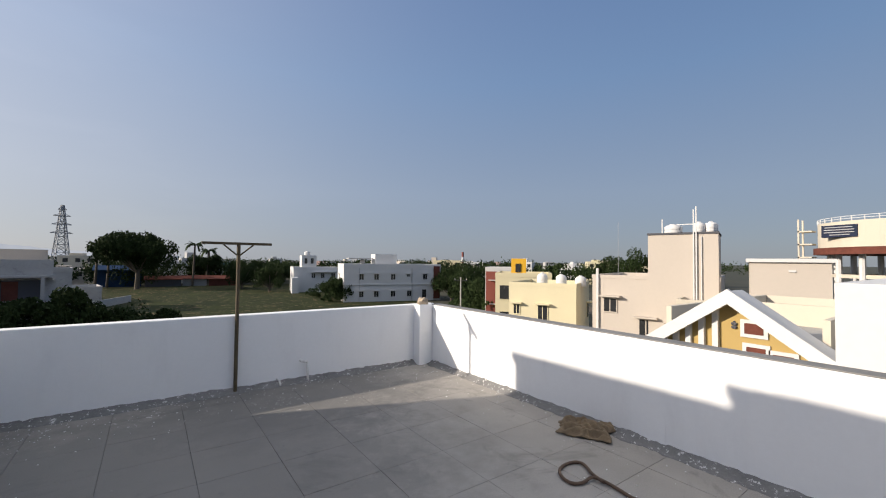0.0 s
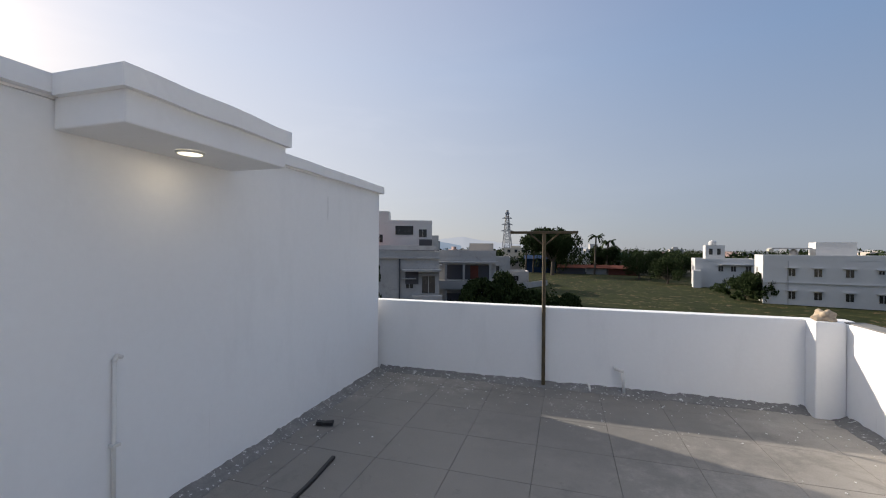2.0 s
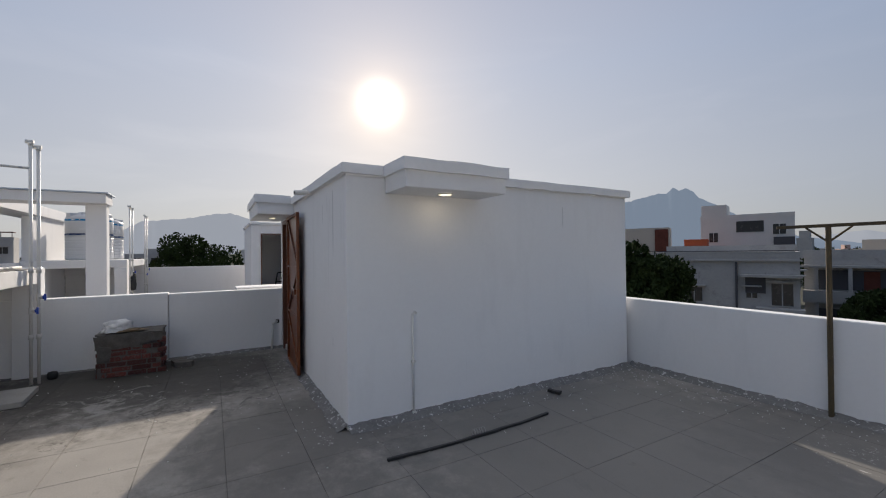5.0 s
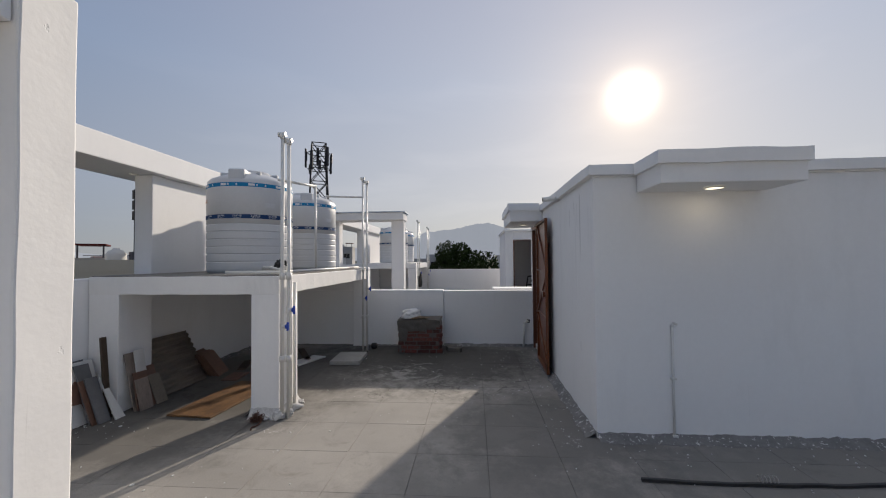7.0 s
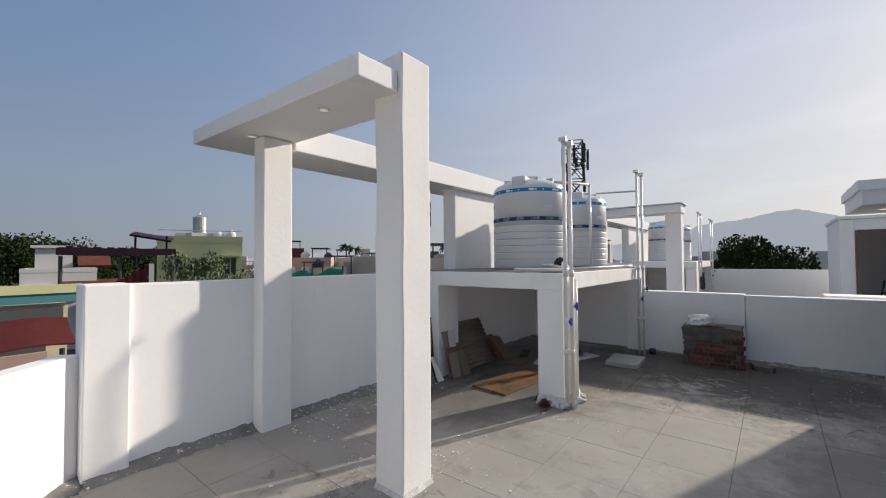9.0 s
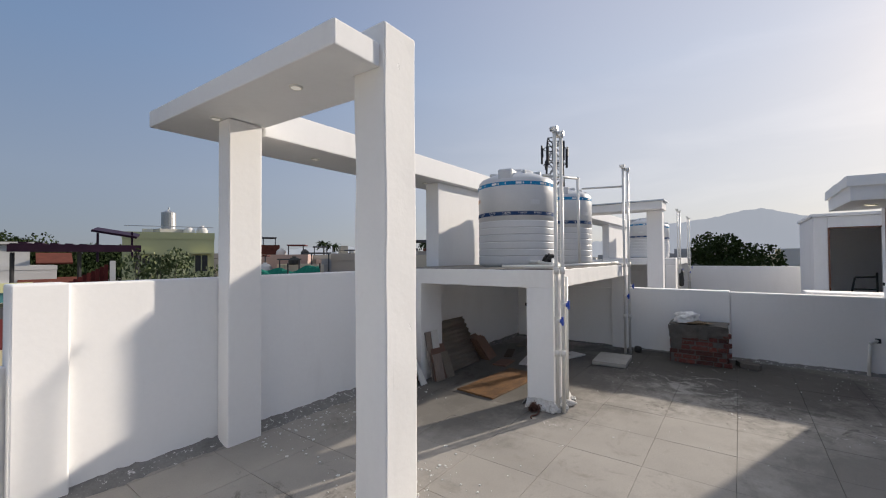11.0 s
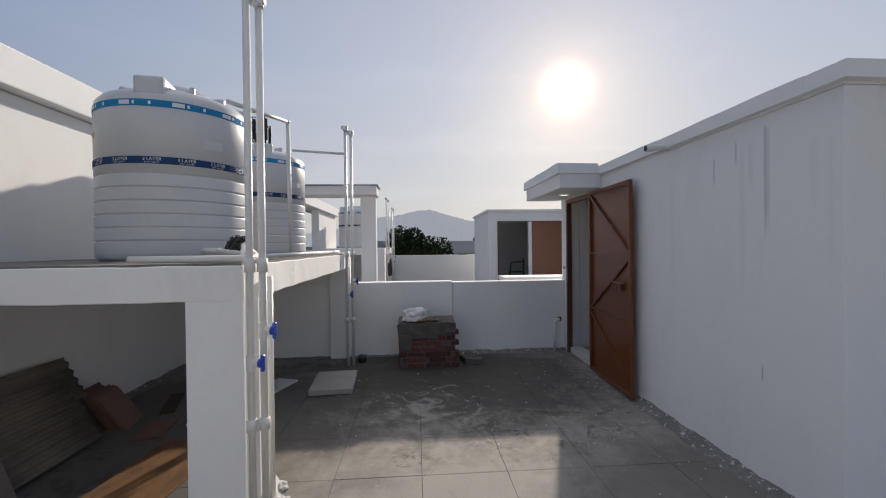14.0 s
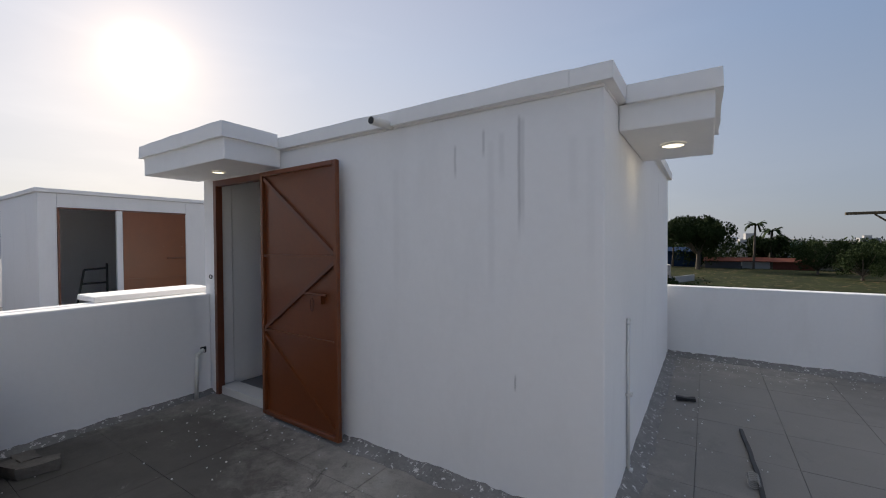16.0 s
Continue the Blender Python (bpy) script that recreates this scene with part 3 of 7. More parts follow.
# sunshade above the light on the east wall
bm = slab(SX + 0.003, -0.645, 1.77, 2.82, 2.105, STOP - 0.095, 0.008)
structure("canopy_east", bm, WHITE, "white concrete sunshade on the stair room", "canopy")
coping("trim_canopy_east", SX + 0.048, -0.613, 1.74, 2.84, STOP - 0.098, STOP + 0.002, "white plaster coping of the sunshade")
bm = slab(-5.04, -3.68, 0.92, SY - 0.003, 2.115, 2.29, 0.008)
structure("canopy_door", bm, WHITE, "white concrete canopy above the door", "canopy")
coping("trim_canopy_door", -5.07, -3.65, 0.89, SY - 0.048, 2.275, 2.385, "white plaster coping of the door canopy")
bm = slab(DOOR_W + 0.005, DOOR_E - 0.005, SY + 0.02, SY + 0.19, -0.03, 0.075, 0.004)
structure("door_sill", bm, TILE_WHITE, "white stone threshold", "threshold")
bm = slab(DOOR_W + 0.005, DOOR_E - 0.005, SY + 0.192, SN - 0.19, -0.03, 0.05, 0)
structure("floor_stair", bm, GRANITE, "dark granite landing inside the stair room", "floor")

# pergola frame and tank platform
bm = bmesh.new()
box(bm, 0.525, 0.81, -1.995, -1.735, -0.04, 2.94)
bmesh.ops.subdivide_edges(bm, edges=[e for e in bm.edges if e.calc_length() > 2], cuts=20, use_grid_fill=True)
soften(bm, 0.012, 2)
rough_up(bm, 0.007, 2.2, 2)
structure("column_pergola", bm, WHITE_CHIPPED, "white plastered column of the roof frame", "column")
bm = slab(0.59, 0.88, -3.44, YS + 0.002, -0.04, 2.696, 0.012)
structure("column_parapet", bm, WHITE_CHIPPED, "white plastered column in the parapet", "column")
bm = prism([(0.54, -4.33), (1.15, -4.33), (1.15, -1.765), (0.814, -1.765), (0.814, -1.999), (0.54, -1.999)], 2.662, 2.805, 0.008)
for v in bm.verts:  # the plate rises a little towards its outer end
    v.co.z += 0.022 * (-1.765 - v.co.y)
structure("canopy_pergola", bm, WHITE, "white concrete plate on two columns", "canopy")
bm = slab(XW, 0.537, -4.17, -3.485, 2.63, 2.905, 0.01)
structure("beam_pergola", bm, WHITE, "long white concrete beam over the parapet", "beam")
bm = slab(XW, -2.20, -3.83, -3.60, PLAT_Z + 0.003, 2.627, 0.01)
structure("wall_tank", bm, WHITE, "white plastered wall behind the water tanks", "wall")
bm = bmesh.new()
box(bm, XW + 0.04, PLAT_X, YS + 0.004, PLAT_Y, 1.21, PLAT_Z)
bmesh.ops.subdivide_edges(bm, edges=[e for e in bm.edges if e.calc_length() > 1], cuts=30, use_grid_fill=True)
soften(bm, 0.006, 1)
rough_up(bm, 0.006, 5.0, 3)
structure("platform", bm, WHITE_CHIPPED, "white concrete platform carrying the water tanks", "platform")
bm = slab(XW + 0.06, PLAT_X - 0.012, YS + 0.03, PLAT_Y - 0.012, PLAT_Z - 0.004, PLAT_Z + 0.010, 0)
structure("platform_screed", bm, SLABTOP, "worn cement screed on the tank platform", "screed")
for nm, x0, x1, y0, y1 in (("column_platform_1", -1.83, PLAT_X - 0.002, -1.865, PLAT_Y - 0.002), ("column_platform_2", -1.84, PLAT_X - 0.002, YS + 0.01, -3.28), ("column_platform_3", XW + 0.04, -4.75, -1.84, PLAT_Y - 0.02)):
    bm = slab(x0, x1, y0, y1, -0.04, 1.23, 0.006)
    structure(nm, bm, WHITE, "white plastered column of the tank platform", "column")
bm = slab(XW - 0.15, XW + 0.03, YS + 0.02, PLAT_Y - 0.01, 0.993, PLAT_Z + 0.02, 0.01)
structure("wall_west_upper", bm, WHITE, "white wall closing the platform at its end", "wall")


# ---- the town around ----
def polar(az, d):
    """A place at a bearing (degrees clockwise from +y) and distance."""
    az -= 1.0 if az > -60 else 0.5
    return Vector((1.0 + d * math.sin(radians(az)), d * math.cos(radians(az)), 0))


bm = bmesh.new()
bmesh.ops.create_grid(bm, x_segments=40, y_segments=40, size=4500)
for v in bm.verts:
    v.co.z = GROUND
structure("ground", bm, EARTH, "dry scrubby ground of the town", "ground")


def house_at(name, label, centre, w, d, h, turn, wall_mat, windows=(), parapet=0.7, roof_mat=None, extras=(), base=GROUND, shade=True):
    """A flat-roofed house: w along its front (which faces local -y), d deep, h high above the ground, windows (side, across 0..1, z, width, height)."""
    root = thing(name, label, "house", pose(centre[0], centre[1], base, 0, 0, turn))
    bm = bmesh.new()
    box(bm, -w / 2, w / 2, -d / 2, d / 2, 0, h)
    part("wall", bm, wall_mat, root)
    bm = bmesh.new()
    t = 0.15
    e = 0.03
    box(bm, -w / 2 - e, w / 2 + e, -d / 2 - e, -d / 2 + t, h + 0.002, h + parapet)
    box(bm, -w / 2 - e, w / 2 + e, d / 2 - t, d / 2 + e, h + 0.002, h + parapet)
    box(bm, -w / 2 - e, -w / 2 + t, -d / 2 + t + 0.002, d / 2 - t - 0.002, h + 0.002, h + parapet)
    box(bm, w / 2 - t, w / 2 + e, -d / 2 + t + 0.002, d / 2 - t - 0.002, h + 0.002, h + parapet)
    part("roof", bm, roof_mat or wall_mat, root)
    for side, u, z, ww, hh in windows:
        x = (u - 0.5) * (w if side in "fb" else d)
        m = {"f": pose(x, -d / 2, z), "b": pose(-x, d / 2, z, 0, 0, 180), "r": pose(w / 2, x, z, 0, 0, 90), "l": pose(-w / 2, -x, z, 0, 0, -90)}[side]
        bm = bmesh.new()
        box(bm, -ww / 2 - 0.08, ww / 2 + 0.08, -0.06, 0.05, -0.08, hh + 0.08, m)
        win = part("window", bm, wall_mat, root)
        bm = bmesh.new()
        box(bm, -ww / 2, ww / 2, -0.075, -0.03, 0, hh, m)
        part("pane", bm, GLASS_DARK, win)
        if ww < 3:
            bm = bmesh.new()
            box(bm, -0.03, 0.03, -0.09, -0.077, 0, hh, m)
            part("mullion", bm, wall_mat, win)
        if shade and hh < 2:
            bm = bmesh.new()
            box(bm, -ww / 2 - 0.3, ww / 2 + 0.3, -0.5, 0, hh + 0.12, hh + 0.22, m)
            part("sunshade", bm, wall_mat, win)
    for nm, x0, x1, y0, y1, z0, z1, mt in extras:
        bm = bmesh.new()
        if nm == "roof_tank":
            r, h2 = (x1 - x0) / 2, z1 - z0
            lathe(bm, [(0.02, 0), (r, 0), (r, h2 * 0.3), (r * 0.97, h2 * 0.33), (r, h2 * 0.36), (r, h2 * 0.7), (r * 0.7, h2 * 0.88), (r * 0.35, h2 * 0.92), (r * 0.33, h2), (0.02, h2)], 16)
            bmesh.ops.translate(bm, vec=((x0 + x1) / 2, (y0 + y1) / 2, z0), verts=bm.verts)
        else:
            box(bm, x0, x1, y0, y1, z0, z1)
        part(nm, bm, mt, root)
    return root


CREAM = paint("cream_wall", (0.63, 0.57, 0.39))
CREAM_PALE = paint("pale_cream_wall", (0.56, 0.51, 0.42))
BEIGE = paint("beige_wall", (0.51, 0.455, 0.395))
OFFWHITE = paint("off_white_wall", (0.64, 0.635, 0.625), 0.16)
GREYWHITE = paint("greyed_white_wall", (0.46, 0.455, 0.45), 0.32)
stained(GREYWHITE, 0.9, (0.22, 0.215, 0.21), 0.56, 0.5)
ORANGE = paint("orange_wall", (0.75, 0.42, 0.04))
REDWALL = paint("brick_red_wall", (0.24, 0.075, 0.06))
PINK = paint("pink_wall", (0.47, 0.35, 0.32))
LIME = paint("lime_yellow_wall", (0.58, 0.58, 0.33))
OCHRE = paint("ochre_wall", (0.42, 0.30, 0.115))
DARKGREY = paint("dark_grey_wall", (0.09, 0.09, 0.10))
ORANGERED = paint("orange_red_wall", (0.50, 0.12, 0.06))

WIN4 = [("f", u, 4.6, 0.9, 1.15) for u in (0.17, 0.32, 0.49, 0.83)] + [("f", u, 1.0, 0.9, 1.15) for u in (0.17, 0.32, 0.49, 0.66)] + [("l", 0.35, 4.5, 0.7, 1.0), ("l", 0.7, 1.2, 0.7, 1.0), ("f", 0.65, 5.2, 0.55, 0.5)]
c = polar(28.6, 92)
house_at("house", "white two-storey house with a flat roof and a brown panel", c, 21, 11, 7.1, -15, OFFWHITE, WIN4, 0.8,
         extras=[("stair_head", -3.4, 1.4, -2, 3, 7.12, 10.0, OFFWHITE), ("ledge", -10.5, 8.6, -5.7, -5.52, 3.5, 3.62, OFFWHITE), ("downpipe", -7.4, -7.3, -5.62, -5.52, 0, 7.0, GREYWHITE), ("downpipe", 3.9, 4.0, -5.62, -5.52, 0, 7.0, GREYWHITE), ("doorway", 6.3, 7.2, -5.58, -5.52, 0.2, 2.4, GLASS_DARK), ("panel", 8.9, 10.3, -5.75, -5.53, 0.4, 7.5, ROOF_TILE), ("roof_tank", -6.5, -5.3, -1, 0.2, 7.12, 9.0, GREYWHITE), ("pergola", -9.0, -3.8, -2.0, 2.5, 8.9, 9.1, GREYWHITE)])
c = polar(18.8, 118)
house_at("house", "white two-storey house with a stair tower", c, 12, 9, 6.0, -10, OFFWHITE, [("f", 0.42, 3.8, 0.9, 1.2), ("f", 0.62, 3.8, 0.9, 1.2), ("f", 0.85, 3.8, 1.0, 1.2), ("f", 0.6, 0.8, 0.9, 1.2)], 0.7,
         extras=[("stair_head", -3.8, 0.0, -3, 2, 6.02, 9.8, OFFWHITE), ("window_dark", -3.1, -2.4, -3.06, -2.98, 7.6, 9.0, GLASS_DARK), ("window_dark", -1.5, -0.8, -3.06, -2.98, 7.6, 9.0, GLASS_DARK), ("canopy", -1.0, 5.0, -5.6, -4.52, 5.3, 5.45, OFFWHITE), ("roof_tank", -3.0, -1.4, -2, 0, 9.82, 11, OFFWHITE), ("porch", -6.6, -5.0, -7.5, -4.52, 0, 4.0, OFFWHITE)])
c = polar(44.2, 62)
house_at("house", "red and white striped house front", c, 4.0, 8, 7.4, -45, OFFWHITE, [("f", 0.3, 4.6, 0.9, 1.2), ("f", 0.3, 1.2, 0.9, 1.2)], 0.4,
         extras=[("panel", -1.9, -0.3, -4.1, -4.02, 1.2, 7.2, REDWALL)])
c = polar(47.4, 52)
house_at("house", "yellow house with balconies and an orange stair head", c, 6.5, 8, 6.8, -48, CREAM, [("f", 0.25, 4.2, 2.2, 1.6), ("f", 0.25, 0.9, 2.2, 1.8)], 0.5, shade=False,
         extras=[("stair_head", -1.4, 0.3, -3.9, -1, 6.82, 9.0, ORANGE), ("window_dark", -0.9, -0.3, -4.0, -3.92, 7.4, 8.4, GLASS_DARK)])
c = polar(50.9, 40)
house_at("house", "cream house with two windows and roof tanks", c, 6.0, 7, 6.4, -64, CREAM, [("f", 0.52, 3.5, 0.8, 1.2), ("f", 0.12, 3.9, 0.5, 0.8), ("r", 0.85, 3.3, 0.9, 1.3)], 0.35,
         extras=[("roof_tank", -1.2, -0.2, -1.0, 0.0, 6.42, 7.6, OFFWHITE), ("roof_tank", 0.6, 1.6, -1.0, 0.0, 6.42, 7.5, OFFWHITE), ("roof_tank", 2.4, 3.4, -1.2, -0.2, 6.42, 7.4, OFFWHITE)])
c = polar(64.5, 34)
house_at("house", "beige three-storey house with a tall stair tower and roof tanks", c, 7.6, 9, 7.5, -72, BEIGE, [("f", 0.16, 5.2, 0.8, 0.9), ("f", 0.46, 3.3, 0.8, 1.5)], 0.25,
         extras=[("stair_head", -0.15, 3.75, -4.6, -1.0, 0, 10.45, BEIGE), ("coping", -0.2, 3.8, -4.65, -0.95, 10.46, 10.58, DARKGREY), ("downpipe", 2.42, 2.49, -4.72, -4.64, 2, 12.0, OFFWHITE), ("downpipe", 2.56, 2.63, -4.72, -4.64, 2, 12.2, OFFWHITE), ("downpipe", 2.84, 2.89, -4.70, -4.64, 2, 10.3, OFFWHITE), ("cross_pipe", 0.9, 2.5, -3.0, -2.94, 11.2, 11.26, OFFWHITE), ("vent_pipe", 0.5, 0.56, -3.4, -3.34, 10.6, 11.6, OFFWHITE), ("antenna", -2.4, -2.38, -3.0, -2.98, 7.5, 11.6, GREYSTEEL),
                 ("downpipe", -3.5, -3.35, -4.66, -4.54, 0, 8.2, OFFWHITE), ("window_dark", 1.2, 2.2, -4.68, -4.62, 3.3, 4.5, GLASS_DARK), ("sunshade", 0.8, 2.4, -5.1, -4.61, 4.62, 4.72, BEIGE), ("roof_tank", 0.6, 1.7, -3.6, -2.5, 10.6, 11.25, OFFWHITE), ("roof_tank", 2.3, 3.0, -3.6, -2.9, 10.6, 11.35, OFFWHITE), ("roof_tank", 2.9, 3.7, -3.4, -2.6, 10.6, 11.35, OFFWHITE)])
c = polar(73.5, 30)
house_at("house", "beige roof house behind the gable", c, 7, 7, 6.2, -72, CREAM_PALE, [], 0.3, extras=[("stair_head", -0.05, 3.2, -3.2, 0.6, 6.22, 8.7, BEIGE), ("coping", -0.2, 3.35, -3.35, 0.75, 8.71, 8.9, OFFWHITE), ("hatch", 1.55, 1.85, -3.24, -3.18, 8.2, 8.3, OFFWHITE)])


def gable_house():
    """The yellow gable with white barge boards, facing the terrace."""
    root = thing("gable_house", "ochre gabled house with white barge boards and small framed windows", "house", pose(12.6, 4.13, -0.10))
    bm = bmesh.new()
    pts = [(-2.1, -0.75), (2.1, -0.75), (0, 0.75)]
    f = [bm.verts.new((0, y, z)) for y, z in pts]
    b = [bm.verts.new((0.45, y, z)) for y, z in pts]
    bm.faces.new(f)
    bm.faces.new(b[::-1])
    for i in range(3):
        bm.faces.new((f[i], b[i], b[(i + 1) % 3], f[(i + 1) % 3]))
    box(bm, 0, 0.45, -2.1, 2.1, GROUND, -0.76)
    bmesh.ops.recalc_face_normals(bm, faces=bm.faces)
    part("wall", bm, OCHRE, root)
    slope = 1.5 / 2.1
    half, top = 2.75, 0.99

    def chevron(x0, x1, rise, drop):
        """A bent band following both slopes of the gable, from x0 to x1, cut upright at its feet."""
        bm = bmesh.new()
        outline = [(-half, top - half * slope + rise), (0, top + rise), (half, top - half * slope + rise), (half, top - half * slope - drop), (0, top - drop), (-half, top - half * slope - drop)]
        f = [bm.verts.new((x0, y, z)) for y, z in outline]
        g = [bm.verts.new((x1, y, z)) for y, z in outline]
        for q in ((0, 1, 4, 5), (1, 2, 3, 4)):
            bm.faces.new([f[i] for i in q])
            bm.faces.new([g[i] for i in q][::-1])
        for i in range(6):
            k = (i + 1) % 6
            bm.faces.new((f[k], f[i], g[i], g[k]))
        bmesh.ops.recalc_face_normals(bm, faces=bm.faces)
        return bm

    part("barge_board", chevron(-0.50, -0.38, 0.05, 0.33), OFFWHITE, root, "white painted barge boards")
    part("roof", chevron(-0.378, 0.55, 0.0, 0.12), OFFWHITE, root)
    for y, z, w, h in ((-0.43, -0.10, 0.40, 0.27), (-0.47, -0.70, 0.40, 0.27), (-1.02, -0.80, 0.40, 0.27)):
        bm = bmesh.new()
        box(bm, -0.05, 0.02, y - w / 2 - 0.09, y + w / 2 + 0.09, z - 0.09, z + h + 0.09)
        win = part("window", bm, OFFWHITE, root)
        bm = bmesh.new()
        box(bm, -0.065, -0.052, y - w / 2, y + w / 2, z, z + h)
        part("shutter", bm, ROOF_TILE, win)
    for i in range(5):
        bm = bmesh.new()
        box(bm, -0.12, 0.0, 0.35 + i * 0.34, 0.49 + i * 0.34, -2.2, 0.45 - i * 0.24)
        part("slat", bm, OFFWHITE, root)
    bm = bmesh.new()
    box(bm, -0.05, 0, -0.015, 0.015, -0.02, 0.19)
    for y, z in ((-0.035, 0.12), (0.035, 0.12), (-0.03, 0.03), (0.03, 0.03)):
        ball(bm, (-0.04, y, z), 0.035, (0.6, 1, 1.2), 8, 6)
    part("ornament", bm, DARKGREY, root)


gable_house()
bm = slab(9.2, 14, -6, 1.58, GROUND, 1.29, 0.01)
solid("house", bm, OFFWHITE, "blank white side wall of the next house", "house")
bm = slab(13.2, 22, -3, 6.2, GROUND, -0.45, 0.01)
terrace = solid("house", bm, CONCRETE, "grey cement roof terrace of a lower house", "house")
for x0, x1, y0, y1 in ((13.3, 22, 6.05, 6.2), (21.85, 22, -3, 6.04), (17.6, 17.75, 2.4, 6.04), (13.3, 17.5, 2.4, 2.55)):
    bm = slab(x0, x1, y0, y1, -0.445, 0.25, 0)
    part("parapet", bm, CREAM_PALE, terrace)


def water_tower(x, y, r, z0, z1):
    root = thing("water_tower", "round cream overhead water tank on pillars with a sign", "water tower", pose(x, y, 0))
    bm = bmesh.new()
    bmesh.ops.create_cone(bm, cap_ends=True, segments=40, radius1=r, radius2=r, depth=z1 - z0, matrix=Matrix.Translation((0, 0, (z0 + z1) / 2)))
    part("tank", bm, CREAM_PALE, root)
    bm = bmesh.new()
    bmesh.ops.create_cone(bm, cap_ends=True, segments=40, radius1=r + 0.5, radius2=r + 0.5, depth=0.9, matrix=Matrix.Translation((0, 0, z0 - 0.5)))
    part("walkway", bm, ROOF_TILE, root)
    for i in range(14):
        a = 2 * math.pi * i / 14
        bm = bmesh.new()
        tube(bm, (0.85 * r * math.cos(a), 0.85 * r * math.sin(a), GROUND), (0.85 * r * math.cos(a), 0.85 * r * math.sin(a), z0 - 0.95), 0.35, 8)
        part("pillar", bm, OFFWHITE, root)
    for k in (0.3, 0.65):
        bm = bmesh.new()
        bmesh.ops.create_cone(bm, cap_ends=False, segments=28, radius1=0.85 * r, radius2=0.85 * r, depth=0.5, matrix=Matrix.Translation((0, 0, GROUND + (z0 - GROUND) * k)))
        part("ring_beam", bm, CREAM_PALE, root)
    bm = bmesh.new()
    for z in (z1 + 0.3, z1 + 0.6):
        bmesh.ops.create_cone(bm, cap_ends=False, segments=40, radius1=r, radius2=r, depth=0.06, matrix=Matrix.Translation((0, 0, z)))
    part("railing", bm, OFFWHITE, root)
    for i in range(40):
        a = 2 * math.pi * i / 40
        bm = bmesh.new()
        tube(bm, (r * math.cos(a), r * math.sin(a), z1), (r * math.cos(a), r * math.sin(a), z1 + 0.6), 0.06, 4)
        part("railing_post", bm, OFFWHITE, root)
    m = pose(0, 0, 0, 0, 0, -20)
    bm = bmesh.new()
    box(bm, -r - 0.12, -r + 0.6, 0.4, 4.3, z0 + 1.3, z1 - 0.5, m)
    sign = part("sign", bm, SIGN_NAVY, root, "dark blue sign with unreadable white lines")
    for k, (y0, y1) in enumerate(((0.9, 3.9), (0.7, 4.0), (0.7, 4.0), (1.2, 3.4))):
        bm = bmesh.new()
        z = z1 - 0.8 - k * 0.33
        box(bm, -r - 0.16, -r - 0.12, y0, y1, z - 0.05, z + 0.05, m)
        part("lettering_bar", bm, GREYWHITE, sign)
    bm = bmesh.new()
    for k in range(7):
        z = GROUND + 2 + k * 1.9
        box(bm, -3.0, -0.6, r + 0.2, r + 1.8, z, z + 0.2)
        box(bm, -3.0, -2.85, r + 1.6, r + 1.8, z, z + 1.9)
        box(bm, -0.8, -0.6, r + 1.6, r + 1.8, z, z + 1.9)
    part("stairway", bm, CREAM_PALE, root)


c = polar(85.6, 80)
water_tower(c.x, c.y, 8.6, 4.0, 7.4)

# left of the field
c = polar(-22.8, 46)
# Its dark opening is a flat panel with a recess's shade as colour.
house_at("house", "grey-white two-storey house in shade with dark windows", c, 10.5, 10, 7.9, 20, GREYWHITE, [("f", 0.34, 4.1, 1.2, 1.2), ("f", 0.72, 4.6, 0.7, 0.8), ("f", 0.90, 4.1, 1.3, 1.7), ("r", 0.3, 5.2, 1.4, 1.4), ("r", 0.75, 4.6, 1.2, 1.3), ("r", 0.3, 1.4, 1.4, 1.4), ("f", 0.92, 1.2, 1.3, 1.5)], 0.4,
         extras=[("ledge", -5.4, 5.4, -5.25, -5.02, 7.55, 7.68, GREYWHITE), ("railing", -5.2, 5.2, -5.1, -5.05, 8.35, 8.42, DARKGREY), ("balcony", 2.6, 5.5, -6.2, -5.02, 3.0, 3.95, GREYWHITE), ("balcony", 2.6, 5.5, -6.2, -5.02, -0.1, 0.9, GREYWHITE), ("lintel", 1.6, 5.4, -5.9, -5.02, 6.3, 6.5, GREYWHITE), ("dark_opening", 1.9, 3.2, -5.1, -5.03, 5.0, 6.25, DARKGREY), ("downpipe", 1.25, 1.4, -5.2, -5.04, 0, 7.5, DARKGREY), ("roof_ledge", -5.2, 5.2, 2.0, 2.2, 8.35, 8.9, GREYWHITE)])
c = polar(-21.3, 78)
house_at("house", "white modern house with stacked dark balconies", c, 11, 9, 13.0, 20, OFFWHITE, [("f", 0.15, 9.6, 1.1, 1.4), ("f", 0.15, 6.6, 1.1, 1.4), ("f", 0.55, 11.0, 3.2, 1.6), ("f", 0.85, 10.6, 1.4, 1.4), ("f", 0.55, 7.2, 2.0, 1.5)], 0.6, shade=False,
         extras=[("stair_head", -5.4, -2.2, -4.4, 0, 13.02, 15.2, OFFWHITE), ("panel", 3.2, 5.5, -4.7, -4.52, 6.5, 10.2, DARKGREY)])
c = polar(-12.0, 56)
